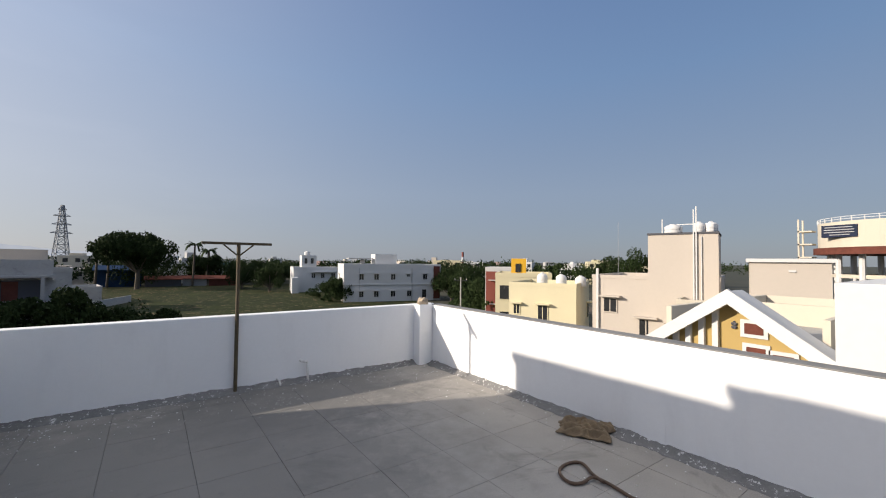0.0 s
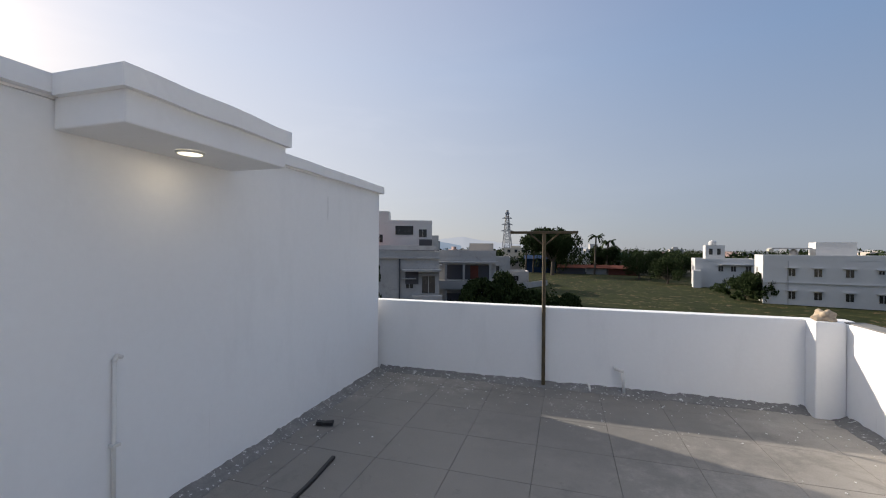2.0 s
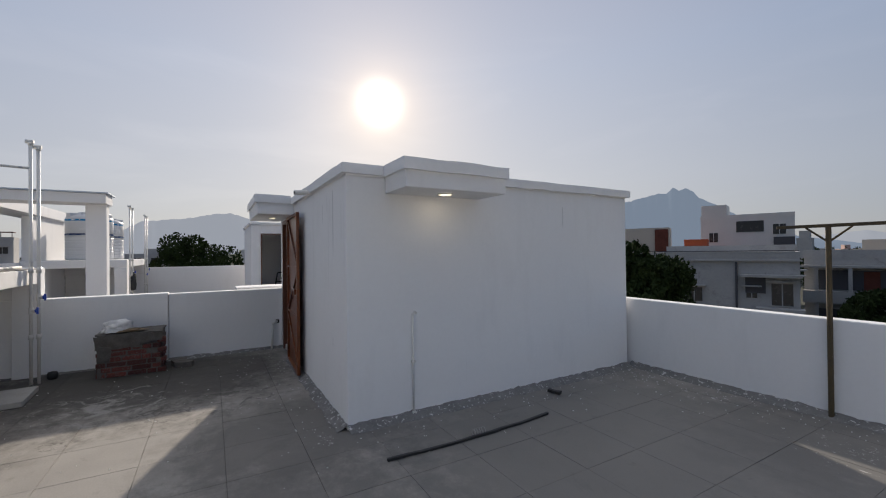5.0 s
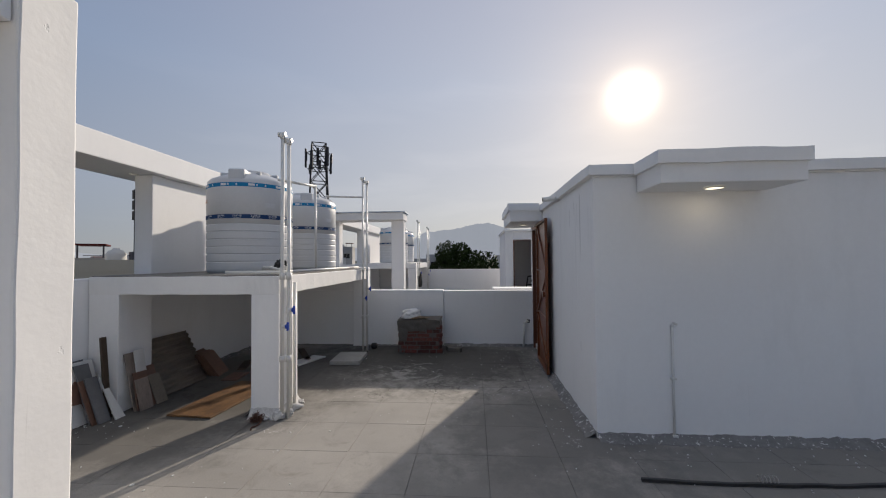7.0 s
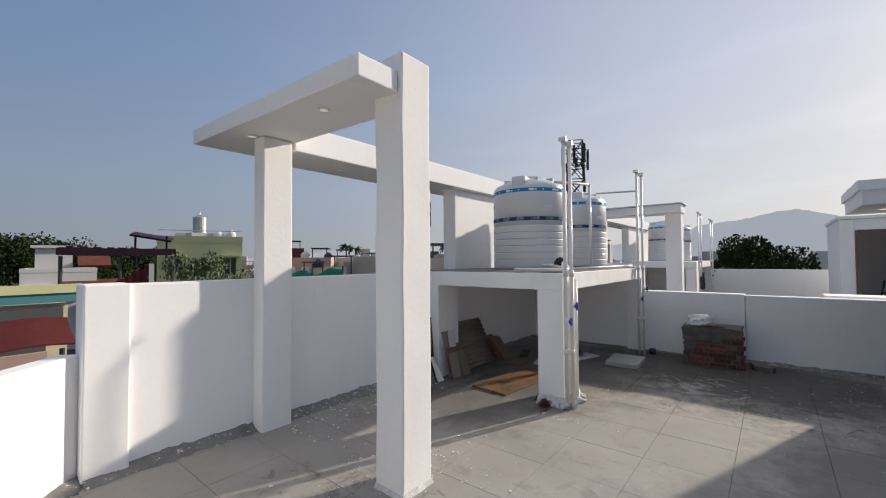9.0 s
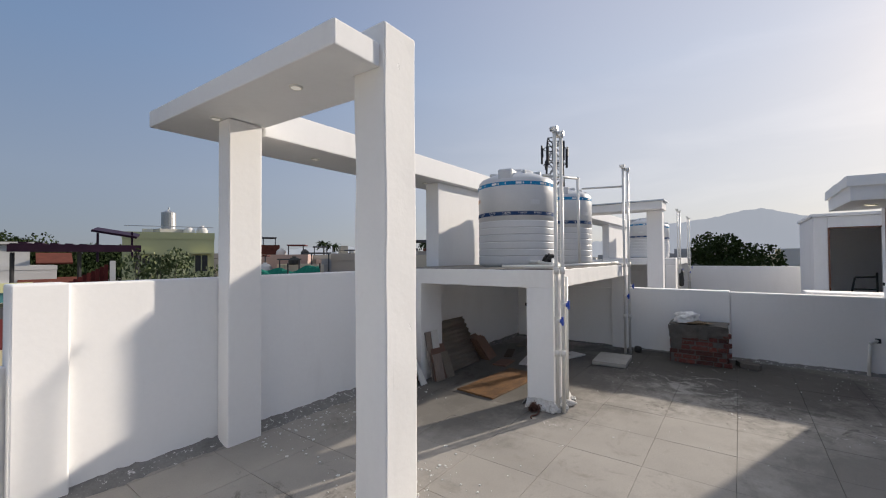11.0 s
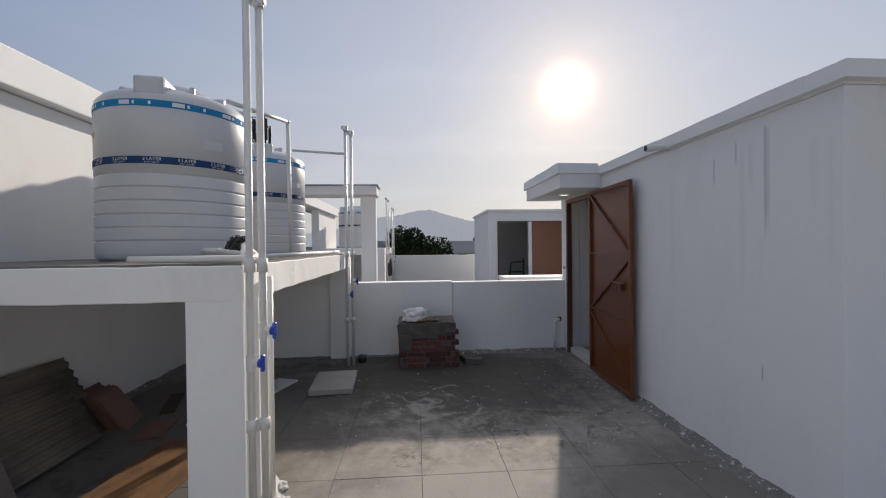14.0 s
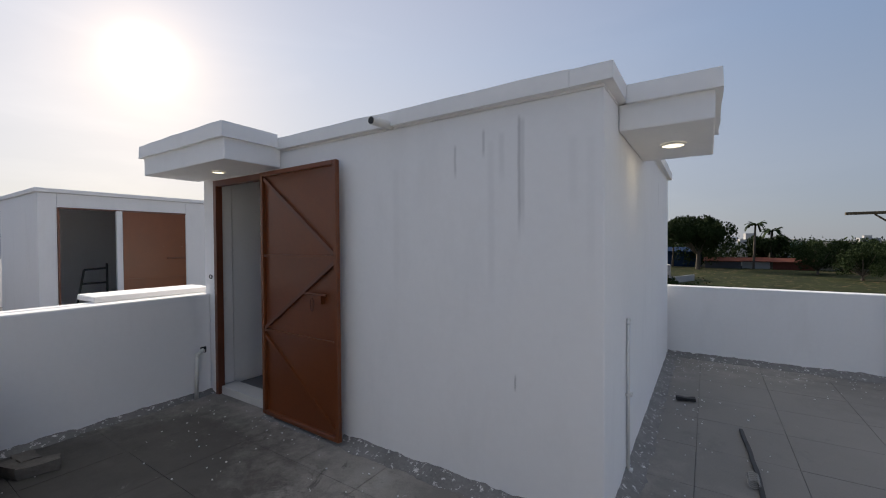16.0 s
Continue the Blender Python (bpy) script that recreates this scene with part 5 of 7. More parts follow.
def water_tank(m, r=0.50, h=1.08, words=True):
    root = thing("water_tank", "white ribbed plastic water tank with blue label bands", "water tank", m, "roof water tanks")
    prof = [(0.02, 0.0), (r - 0.03, 0.0), (r, 0.03)]
    z = 0.06
    for k in range(6):
        prof += [(r, z), (r, z + 0.004), (r + 0.001, z + 0.03), (r, z + 0.068), (r, z + 0.072), (r - 0.010, z + 0.076), (r - 0.010, z + 0.084), (r, z + 0.088)]
        z += 0.092
    prof += [(r, h - 0.14), (r, h - 0.03), (r - 0.008, h - 0.01), (r - 0.008, h + 0.02), (r - 0.04, h + 0.06), (r - 0.13, h + 0.10), (r - 0.22, h + 0.135), (0.25, h + 0.15), (0.245, h + 0.175), (0.22, h + 0.19), (0.02, h + 0.20)]
    bm = bmesh.new()
    lathe(bm, prof, 56)
    part("body", bm, TANK, root)
    for a in (0.35, 0.35 + 2.1, 0.35 + 4.2):
        bm = bmesh.new()
        box(bm, -0.095, 0.095, -(r - 0.015), -(r - 0.28), h + 0.01, h + 0.15, pose(0, 0, 0, 0, 0, math.degrees(a)))
        soften(bm, 0.02, 2)
        part("lug", bm, TANK, root)
    for k in range(8):
        bm = bmesh.new()
        box(bm, -0.02, 0.02, 0.26, r - 0.15, h + 0.08, h + 0.16, pose(0, 0, 0, 0, 0, k * 45 + 10))
        soften(bm, 0.01, 1)
        part("lid_rib", bm, TANK, root)
    bm = bmesh.new()
    ring_piece(bm, r + 0.002, 0, 6.2831, h - 0.068, h - 0.02, 64)
    top = part("label_band", bm, BAND_BLUE, root, "bright blue label band with white marks")
    bm = bmesh.new()
    ring_piece(bm, r + 0.003, 0, 6.2831, 0.662, 0.712, 64)
    low = part("label_band", bm, BAND_NAVY, root, "navy label band lettered 3 LAYER BEST QUALITY")
    for k in range(10):
        a = k * 0.628
        for a0, a1, z in ((a, a + 0.14, 0.014), (a + 0.17, a + 0.2, 0.011), (a + 0.36, a + 0.39, 0.011)):
            bm = bmesh.new()
            ring_piece(bm, r + 0.005, a0, a1, h - 0.044 - z, h - 0.044 + z, 3)
            part("label_mark", bm, INK_WHITE, top)
    if words:
        big, small = text_mesh("3 LAYER", 0.031, r + 0.006), text_mesh("BEST QUALITY", 0.0135, r + 0.006)
        for me in (big, small):
            me.materials.append(INK_WHITE)
        for k in range(16):
            for me, z in ((big, 0.693), (small, 0.672)):
                ob = new("lettering", me)
                ob.parent = low
                ob.matrix_basis = pose(0, 0, z, 0, 0, k * 22.5)
    # a plain brand patch in orange
    bm = bmesh.new()
    for k in range(4):
        bm = bmesh.new()
        ring_piece(bm, r + 0.003, k * 0.085 - 0.85, k * 0.085 - 0.80, 0.865, 0.91, 2)
        part("brand_patch", bm, INK_ORANGE, root)
    # dent-like emblem on the shoulder
    bm = bmesh.new()
    ring_piece(bm, r + 0.004, 1.0, 1.25, 0.80, 0.86, 4)
    part("emblem", bm, TANK, root)
    return root


TZ = PLAT_Z + 0.007
tank_a = water_tank(pose(-2.64, -2.575, TZ, 0, 0, 80), 0.517, 1.117)
copy_thing(tank_a, pose(-4.40, -2.585, TZ, 0, 0, 95))


# ---- plumbing of the tanks ----
def run(name, pts, r, material, parent=None, label="", seg=10):
    """A pipe along points, with elbow sleeves at its bends."""
    bm = bmesh.new()
    for a, b in zip(pts, pts[1:]):
        tube(bm, a, b, r, seg)
    for p, q in zip(pts[1:-1], pts[2:]):
        ball(bm, p, r * 1.25, u=10, v=6)
    return smooth_sides(part(name, bm, material, parent, label))


def smooth_sides(ob):
    for p in ob.data.polygons:
        p.use_smooth = len(p.vertices) == 4
    return ob


def valve(parent, at, out, name="valve"):
    """A blue ball-valve handle on a pale body; out: the way it sticks out."""
    at, out = Vector(at), Vector(out)
    bm = bmesh.new()
    tube(bm, at - Vector((0, 0, 0.04)), at + Vector((0, 0, 0.04)), 0.024, 12)
    tube(bm, at, at + out * 0.05, 0.022, 10)
    v = part(name, bm, PVC, parent)
    bm = bmesh.new()
    c = at + out * 0.045
    tube(bm, c, c + out * 0.02, 0.024, 12)
    box(bm, -0.010, 0.010, -0.010, 0.010, -0.042, 0.042, Matrix.Translation(c + out * 0.02))
    soften(bm, 0.004, 1)
    part("handle", bm, BLUE_PLASTIC, v, "bright blue plastic handle")
    return v


def riser_pair(m, height, gap=0.075, valves=True):
    root = thing("riser_pipes", "pair of tall white plastic riser pipes with tee caps", "pipe", m, "tank riser pipes")
    for k, (x, y, h) in enumerate(((0, 0, height), (-0.02, gap, height - 0.055))):
        bm = bmesh.new()
        tube(bm, (x, y, 0), (x, y, h), 0.0185, 12)
        pipe = smooth_sides(part("pipe", bm, PVC, root))
        bm = bmesh.new()
        tube(bm, (x - 0.005, y - 0.045, h + 0.005), (x - 0.005, y + 0.03, h + 0.005), 0.025, 12)
        tube(bm, (x, y, h - 0.04), (x, y, h), 0.025, 12)
        smooth_sides(part("tee_cap", bm, PVC, pipe))
        for z0, z1, r in ((1.36, 1.43, 0.027), (0.55, 0.61, 0.028)):
            bm = bmesh.new()
            tube(bm, (x, y, z0), (x, y, z1), r, 12)
            smooth_sides(part("coupling", bm, PVC, pipe))
        if valves:
            valve(pipe, (x, y, 0.90 + 0.16 * k), (0.25, 0.97, 0))
    return root


pair_a = riser_pair(pose(-1.385, -1.535, 0), 2.805, 0.055)
riser_pair(pose(-4.36, -1.545, 0), 2.96, 0.065)
# third thinner drain beside them
drain = thing("drain_pipe", "white drain pipe clipped to the column", "pipe")
run("pipe", [(-1.66, -1.535, 0.0), (-1.66, -1.535, 1.32)], 0.018, PVC, drain)
run("pipe", [(-1.57, -1.535, 0.0), (-1.57, -1.535, 1.42)], 0.016, PVC, drain)
header = thing("tank_outlet_pipes", "white outlet pipes lying along the platform edge", "pipe")
run("pipe", [(-1.430, -2.15, PLAT_Z + 0.035), (-1.430, -1.540, PLAT_Z + 0.035)], 0.018, PVC, header)
run("pipe", [(-1.485, -2.10, PLAT_Z + 0.035), (-1.485, -1.600, PLAT_Z + 0.035)], 0.016, PVC, header)
run("pipe", [(-1.585, -1.660, PLAT_Z + 0.035), (-1.805, -1.640, PLAT_Z + 0.035), (-4.435, -1.660, PLAT_Z + 0.035)], 0.017, PVC, header)
run("pipe", [(-1.555, -1.640, PLAT_Z + 0.035), (-1.685, -1.680, PLAT_Z + 0.10), (-1.825, -1.660, PLAT_Z + 0.035)], 0.018, PVC, header)
run("pipe", [(-2.765, -1.740, PLAT_Z + 0.02), (-2.785, -1.760, 2.55), (-2.305, -2.040, 2.55)], 0.017, PVC, header)
run("pipe", [(-2.485, -2.390, PLAT_Z + 0.07), (-2.035, -1.990, PLAT_Z + 0.07), (-1.635, -1.660, PLAT_Z + 0.05)], 0.020, PVC, header)
run("pipe", [(-4.185, -2.140, 2.64), (-4.355, -1.560, 2.64)], 0.016, PVC, header)
for p in ((-2.015, -1.900, PLAT_Z + 0.09), (-1.865, -1.800, PLAT_Z + 0.08)):
    bm = bmesh.new()
    tube(bm, Vector(p) + Vector((0, 0.0, -0.01)), Vector(p) + Vector((0.035, 0.05, 0.035)), 0.045, 10)
    for k in range(8):
        a = k * math.pi / 4
        box(bm, -0.012, 0.012, 0.03, 0.055, -0.014, 0.014, Matrix.Translation(Vector(p) + Vector((0.03, 0.045, 0.03))) @ pose(0, 0, 0, 60, 0, -40) @ pose(0, 0, 0, 0, 0, math.degrees(a)))
    part("valve_wheel", bm, BLACK, header, "black ribbed valve wheel")


# ---- door ----
def steel_door():
    root = thing("door_1", "open rust-brown sheet steel door with diagonal bracing", "door", pose(DOOR_E, SY, 0))
    root["kind"] = "structure"
    bm = bmesh.new()
    box(bm, -0.888, -0.840, -0.012, 0.05, 0.0, 2.098)
    part("jamb", bm, RUST_DARK, root)
    bm = bmesh.new()
    box(bm, -0.055, -0.002, -0.012, 0.05, 0.0, 2.098)
    part("jamb", bm, RUST_DARK, root)
    bm = bmesh.new()
    box(bm, -0.839, -0.056, -0.012, 0.05, 2.045, 2.098)
    part("head", bm, RUST_DARK, root)
    sw = pose(-0.01, -0.035, 0, 0, 0, -1.8)
    w, z0, z1 = 0.965, 0.03, 2.085
    bm = bmesh.new()
    box(bm, 0.02, w - 0.02, -0.012, -0.006, z0 + 0.02, z1 - 0.02, sw)
    leaf = part("leaf", bm, RUST, root)
    def bar(x0, x1, za, zb, name="rail"):
        bm = bmesh.new()
        box(bm, x0, x1, -0.042, -0.005, za, zb, sw)
        soften(bm, 0.004, 1)
        part(name, bm, RUST, leaf)
    bar(0, 0.035, z0, z1, "stile")
    bar(w - 0.035, w, z0, z1, "stile")
    bar(0.036, w - 0.036, z1 - 0.035, z1)
    bar(0.036, w - 0.036, z0, z0 + 0.035)
    bm = bmesh.new()
    for z in (1.37, 0.74):
        bm = bmesh.new()
        box(bm, 0.036, w - 0.036, -0.036, -0.005, z, z + 0.02, sw)
        part("weld_rib", bm, RUST, leaf)
    for (xa, za), (xb, zb) in (((0.04, 2.03), (w - 0.04, 1.40)), ((w - 0.04, 1.34), (0.04, 0.77)), ((0.04, 0.70), (w - 0.04, 0.10))):
        bm = bmesh.new()
        L = math.hypot(xb - xa, zb - za)
        box(bm, 0, L, -0.034, -0.013, -0.014, 0.014, sw @ Matrix.Translation((xa, 0, za)) @ Matrix.Rotation(-math.atan2(zb - za, xb - xa), 4, "Y"))
        part("brace", bm, RUST_DARK if zb > 0.5 or za > 1 else RUST, leaf, "darker diagonal brace" if za > 1 else "")
    bm = bmesh.new()
    tube(bm, sw @ Vector((0.60, -0.05, 1.10)), sw @ Vector((0.86, -0.05, 1.10)), 0.009, 8)
    box(bm, 0.70, 0.80, -0.052, -0.014, 1.03, 1.095, sw)
    part("bolt", bm, RUST, leaf, "sliding bolt")
    bm = bmesh.new()
    for k in range(8):
        a, b = k * math.pi / 4, (k + 1) * math.pi / 4
        tube(bm, sw @ Vector((0.70 + 0.02 * math.cos(a), -0.055, 1.02 + 0.05 * math.sin(a))), sw @ Vector((0.70 + 0.02 * math.cos(b), -0.055, 1.02 + 0.05 * math.sin(b))), 0.004, 6)
    part("hasp", bm, RUST_DARK, leaf, "hanging iron hasp")
    bm = bmesh.new()
    for k in range(8):
        a, b = k * math.pi / 4, (k + 1) * math.pi / 4
        tube(bm, (-0.92 + 0.025 * math.cos(a), -0.03, 1.16 + 0.018 * math.sin(a)), (-0.92 + 0.025 * math.cos(b), -0.03, 1.16 + 0.018 * math.sin(b)), 0.005, 6)
    part("staple", bm, BLACK, root, "black iron staple")


steel_door()


# ---- lamps ----
def downlight(x, y, z, r, mat, watts=0.0):
    root = thing("ceiling_light", "round recessed downlight, lit warm" if watts else "small round recessed downlight", "ceiling light", pose(x, y, z))
    bm = bmesh.new()
    bmesh.ops.create_cone(bm, cap_ends=True, segments=24, radius1=r, radius2=r, depth=0.006, matrix=Matrix.Translation((0, 0, -0.008)))
    part("diffuser", bm, mat, root)
    bm = bmesh.new()
    lathe(bm, [(r + 0.001, -0.012), (r + 0.012, -0.010), (r + 0.014, -0.001)], 24)
    part("trim_ring", bm, PVC, root)
    if watts:
        la = bpy.data.lights.new("downlight", "AREA")
        la.shape, la.size, la.energy, la.color = "DISK", r * 1.8, watts, (1.0, 0.82, 0.55)
        ob = new("downlight", la)
        ob.matrix_world = pose(x, y, z - 0.014)


downlight(-0.865, 2.28, 2.104, 0.062, LAMP, 0.28)
downlight(-4.25, 1.18, 2.114, 0.045, LAMP, 0.05)
for x, y, z in ((0.93, -2.43, 2.676), (0.93, -3.55, 2.70), (-0.25, -3.83, 2.63), (-2.14, -3.79, 2.63)):
    downlight(x, y, z, 0.032, LAMP_DIM)


# ---- wall pipes and spouts ----
def wall_pipe(label, pts, r=0.011, clips=()):
    root = thing("conduit_pipe", label, "pipe")
    run("pipe", pts, r, PVC, root)
    for c in clips:
        bm = bmesh.new()
        box(bm, -0.02, 0.02, -0.02, 0.02, -0.008, 0.008, Matrix.Translation(c))
        part("clip", bm, PVC, root)


wall_pipe("thin white conduit with a hooked top on the stair room wall", [(SX + 0.013, 2.035, 0.0), (SX + 0.013, 2.035, 0.965), (SX + 0.013, 2.05, 0.985), (SX + 0.013, 2.075, 0.975)], 0.011, [(SX + 0.018, 2.035, 0.52), (SX + 0.018, 2.035, 0.04)])
wall_pipe("white bent pipe at the foot of the parapet", [(1.70, YN - 0.005, 0.27), (1.71, YN - 0.045, 0.27), (1.78, YN - 0.05, 0.25), (1.795, YN - 0.06, 0.0)], 0.016)
wall_pipe("short white pipe stub at the parapet's foot", [(1.42, YN - 0.005, 0.07), (1.44, YN - 0.05, 0.06), (1.45, YN - 0.08, 0.0)], 0.012)
wall_pipe("white bent pipe on the parapet beside the door", [(XW + 0.005, 1.31, 0.44), (XW + 0.05, 1.29, 0.44), (XW + 0.055, 1.24, 0.41), (XW + 0.065, 1.22, 0.0)], 0.018)
bm = bmesh.new()
box(bm, XW + 0.002, XW + 0.02, 1.29, 1.345, 0.41, 0.47)
soften(bm, 0.005, 1)
solid("socket_box", bm, BLACK, "small dark box where the pipe enters the wall", "box")
spout = thing("roof_spout", "white plastic rain spout under the coping", "spout")
bm = bmesh.new()
tube(bm, (-2.47, SY + 0.02, 2.275), (-2.47, SY - 0.20, 2.262), 0.028, 14)
smooth_sides(part("pipe", bm, PVC, spout))
bm = bmesh.new()
tube(bm, (-2.47, SY - 0.199, 2.262), (-2.47, SY - 0.203, 2.262), 0.023, 14)
part("mouth", bm, BLACK, spout)
bm = bmesh.new()
box(bm, XW + 0.036, XW + 0.06, -3.45, -3.40, 0.58, 0.64)
soften(bm, 0.005, 1)
solid("socket_box", bm, BLACK, "small dark socket on the wall under the platform", "box")

# ---- clothes-line post ----
post = thing("clothesline_post", "thin rusty steel post with a tee bar for clothes lines", "post", pose(0.945, 5.27, 0))
bm = bmesh.new()
tube(bm, (0, 0, -0.02), (0, 0.01, 1.745), 0.021, 10)
part("upright", bm, POLE, post)
bm = bmesh.new()
box(bm, -0.385, 0.37, -0.01, 0.03, 1.745, 1.775)
soften(bm, 0.004, 1)
part("tee_bar", bm, POLE, post)
for s in (1, -1):
    bm = bmesh.new()
    tube(bm, (0.015 * s, 0.01, 1.62), (0.16 * s, 0.01, 1.745), 0.009, 8)
    part("brace", bm, POLE, post)

# ---- brick stack with bags ----
stack = thing("brick_stack", "stack of red bricks smeared with grey mortar", "brick stack", pose(-4.20, -0.565, 0))
rngb = random.Random(4)
def brick_block(length, mat):
    bm = bmesh.new()
    box(bm, -length / 2, length / 2, -0.05, 0.05, -0.028, 0.028)
    soften(bm, 0.006, 1)
    return mesh_of("brick", bm, mat)


stretcher, header_brick, crusted = brick_block(0.20, BRICK), brick_block(0.095, BRICK), brick_block(0.20, MORTAR)
bm = bmesh.new()
box(bm, -0.47, -0.008, -0.335, 0.335, 0.0, 0.53)
part("mortar_core", bm, MORTAR, stack)
for c in range(8):
    z = 0.032 + c * 0.066
    y = -0.345 + (0.05 if c % 2 else 0.0)
    while y < 0.30:
        short = rngb.random() < 0.4 or y > 0.14
        ob = new("brick", crusted if c > 5 and not short else header_brick if short else stretcher)
        ob.parent = stack
        w = 0.095 if short else 0.20
        ob.matrix_basis = pose(-0.05 + rngb.uniform(-0.010, 0.006), y + w / 2, z, rngb.uniform(-1.5, 1.5), rngb.uniform(-1.5, 1.5), 90 + rngb.uniform(-2, 2))
        y += w + 0.013
    for y in (-0.30, 0.30):
        for x in (-0.20, -0.41):
            ob = new("brick", crusted if c > 4 else stretcher)
            ob.parent = stack
            ob.matrix_basis = pose(x + (0.05 if c % 2 else 0.0), y, z, 0, 0, rngb.uniform(-2, 2))
for y0, y1, z0, z1, k in ((-0.35, 0.12, 0.36, 0.53, 1), (0.05, 0.35, 0.43, 0.53, 2), (-0.33, -0.2, 0.2, 0.40, 3)):
    bm = bmesh.new()
    box(bm, -0.03, 0.008, y0, y1, z0, z1)
    bmesh.ops.subdivide_edges(bm, edges=bm.edges[:], cuts=7, use_grid_fill=True)
    rough_up(bm, 0.022, 9, k)
    part("mortar_smear", bm, MORTAR, stack, "grey mortar smeared over the bricks")
bm = bmesh.new()
box(bm, -0.47, 0.015, -0.35, 0.35, 0.535, 0.555)
bmesh.ops.subdivide_edges(bm, edges=bm.edges[:], cuts=6, use_grid_fill=True)
rough_up(bm, 0.02, 7, 3)
part("mortar_top", bm, MORTAR, stack)


def crumpled(name, label, category, m, sx, sy, sz, mat, seed):
    bm = bmesh.new()
    bmesh.ops.create_icosphere(bm, subdivisions=4, radius=1.0)
    for v in bm.verts:
        n = noise.noise(v.co * 1.6 + Vector((seed, 0, 0))) * 0.45 + noise.noise(v.co * 4.5 + Vector((0, seed, 0))) * 0.22
        v.co = Vector((v.co.x * sx, v.co.y * sy, max(v.co.z, -0.35) * sz)) * (1 + n)
    lowest = min(v.co.z for v in bm.verts)
    for v in bm.verts:
        v.co.z -= lowest
    return smooth(solid(name, bm, mat, label, category, m))


crumpled("plastic_bag", "crumpled white plastic bag on the brick stack", "bag", pose(-4.33, -0.70, 0.563, 0, 0, 20), 0.11, 0.16, 0.10, PLASTIC_BAG, 3)
crumpled("paper_scrap", "flat scrap of yellowed paper on the bricks", "paper", pose(-4.32, -0.60, 0.563, 0, 0, -15), 0.11, 0.19, 0.022, JUTE, 8)
for x, y, a in ((-4.42, -0.06, 20), (-4.33, 0.03, 75), (-4.5, 0.0, 5)):
    bm = bmesh.new()
    box(bm, -0.10, 0.10, -0.05, 0.05, 0, 0.07)
    bmesh.ops.subdivide_edges(bm, edges=bm.edges[:], cuts=2, use_grid_fill=True)
    rough_up(bm, 0.014, 12, a)
    solid("brick", bm, MORTAR, "loose grey mortar-crusted brick on the floor", "brick", pose(x, y, 0.002 if a != 5 else 0.002, 0, 0, a))

bm = bmesh.new()
lathe(bm, [(0.004, 0.0), (0.045, 0.0), (0.055, 0.02), (0.055, 0.06), (0.045, 0.085), (0.004, 0.095)], 20)
solid("pipe_cap", bm, BLACK, "black rubber pipe cap standing on the floor", "cap", pose(-4.55, -1.40, 0.003))

# ---- leftovers under the platform ----
bm = slab(-0.31, 0.31, -0.22, 0.22, 0, 0.06, 0.008)
solid("cover_slab", bm, CONCRETE, "grey precast concrete cover slab on the floor", "slab", pose(-3.69, -1.58, 0.003, 0, 0, 4))


# leaning on the parapet, east of the platform: backs towards -y, so they lean that way
def lean_to(name, label, cat, w, h, t, mat, x, y, lean, turn=0.0, roll=0.0):
    bm = bmesh.new()
    box(bm, -w / 2, w / 2, -t, 0, 0, h)
    soften(bm, 0.002, 1)
    return solid(name, bm, mat, label, cat, pose(x - 0.05, y - 0.15, 0.004 + w / 2 * abs(math.sin(radians(roll))), lean, roll, turn))


def lean_shape(name, label, cat, outline, t, mat, x, y, lean):
    """A broken sheet leaning towards -y: its outline as (along -x from x, up the sheet)."""
    bm = bmesh.new()
    front = [bm.verts.new((-u, 0, v)) for u, v in outline]
    back = [bm.verts.new((-u, -t, v)) for u, v in outline]
    bm.faces.new(front)
    bm.faces.new(back[::-1])
    for i in range(len(front)):
        k = (i + 1) % len(front)
        bm.faces.new((front[i], back[i], back[k], front[k]))
    bmesh.ops.recalc_face_normals(bm, faces=bm.faces)
    return solid(name, bm, mat, label, cat, pose(x - 0.05, y - 0.15, 0.004, lean, 0, 0))


lean_to("granite_slab", "grey granite slab leaning on the parapet", "slab", 0.36, 0.59, 0.02, GRANITE, -1.10, -3.27, 17)
lean_to("granite_slab", "dark granite sheet leaning between the slabs", "slab", 0.36, 0.58, 0.018, OLDWOOD, -1.12, -3.235, 17)
lean_to("tile_sheet", "white stone sheet leaning on the slabs", "sheet", 0.34, 0.59, 0.015, TILE_WHITE, -1.125, -3.195, 17, 0, -1)
lean_shape("brown_tile", "broken brown floor tile leaning on the white sheet", "tile", ((0.0, 0.22), (0.0, 0.35), (0.08, 0.43), (0.16, 0.40), (0.20, 0.0), (0.13, 0.0), (0.09, 0.21)), 0.012, TILE_BROWN, -0.975, -3.155, 18)
lean_to("granite_slab", "polished grey granite slab leaning on the white sheet", "slab", 0.15, 0.58, 0.018, GRANITE, -1.12, -3.115, 20, 0, -2)
lean_to("granite_slab", "narrow dark granite edge strip leaning on the slab", "slab", 0.05, 0.44, 0.014, TILE_BROWN, -1.065, -3.085, 21)
lean_to("granite_slab", "narrow polished grey granite offcut leaning on the slabs", "slab", 0.13, 0.455, 0.018, GRANITE, -1.13, -3.045, 22, 0, -2)
lean_shape("tile_sheet", "narrow tapering white stone offcut beside the granite", "sheet", ((0.0, 0.0), (0.11, 0.0), (0.09, 0.08), (0.035, 0.46), (0.0, 0.46)), 0.014, TILE_WHITE, -1.20, -3.0, 24)
lean_to("plank", "dark old plank standing against the column", "plank", 0.06, 0.80, 0.025, OLDWOOD, -1.235, -3.105, 5, 0, 0)
lean_to("streaked_tile", "streaked brown and cream tile leaning on the column", "tile", 0.17, 0.60, 0.012, TILE_MARBLE, -1.49, -2.99, 12)
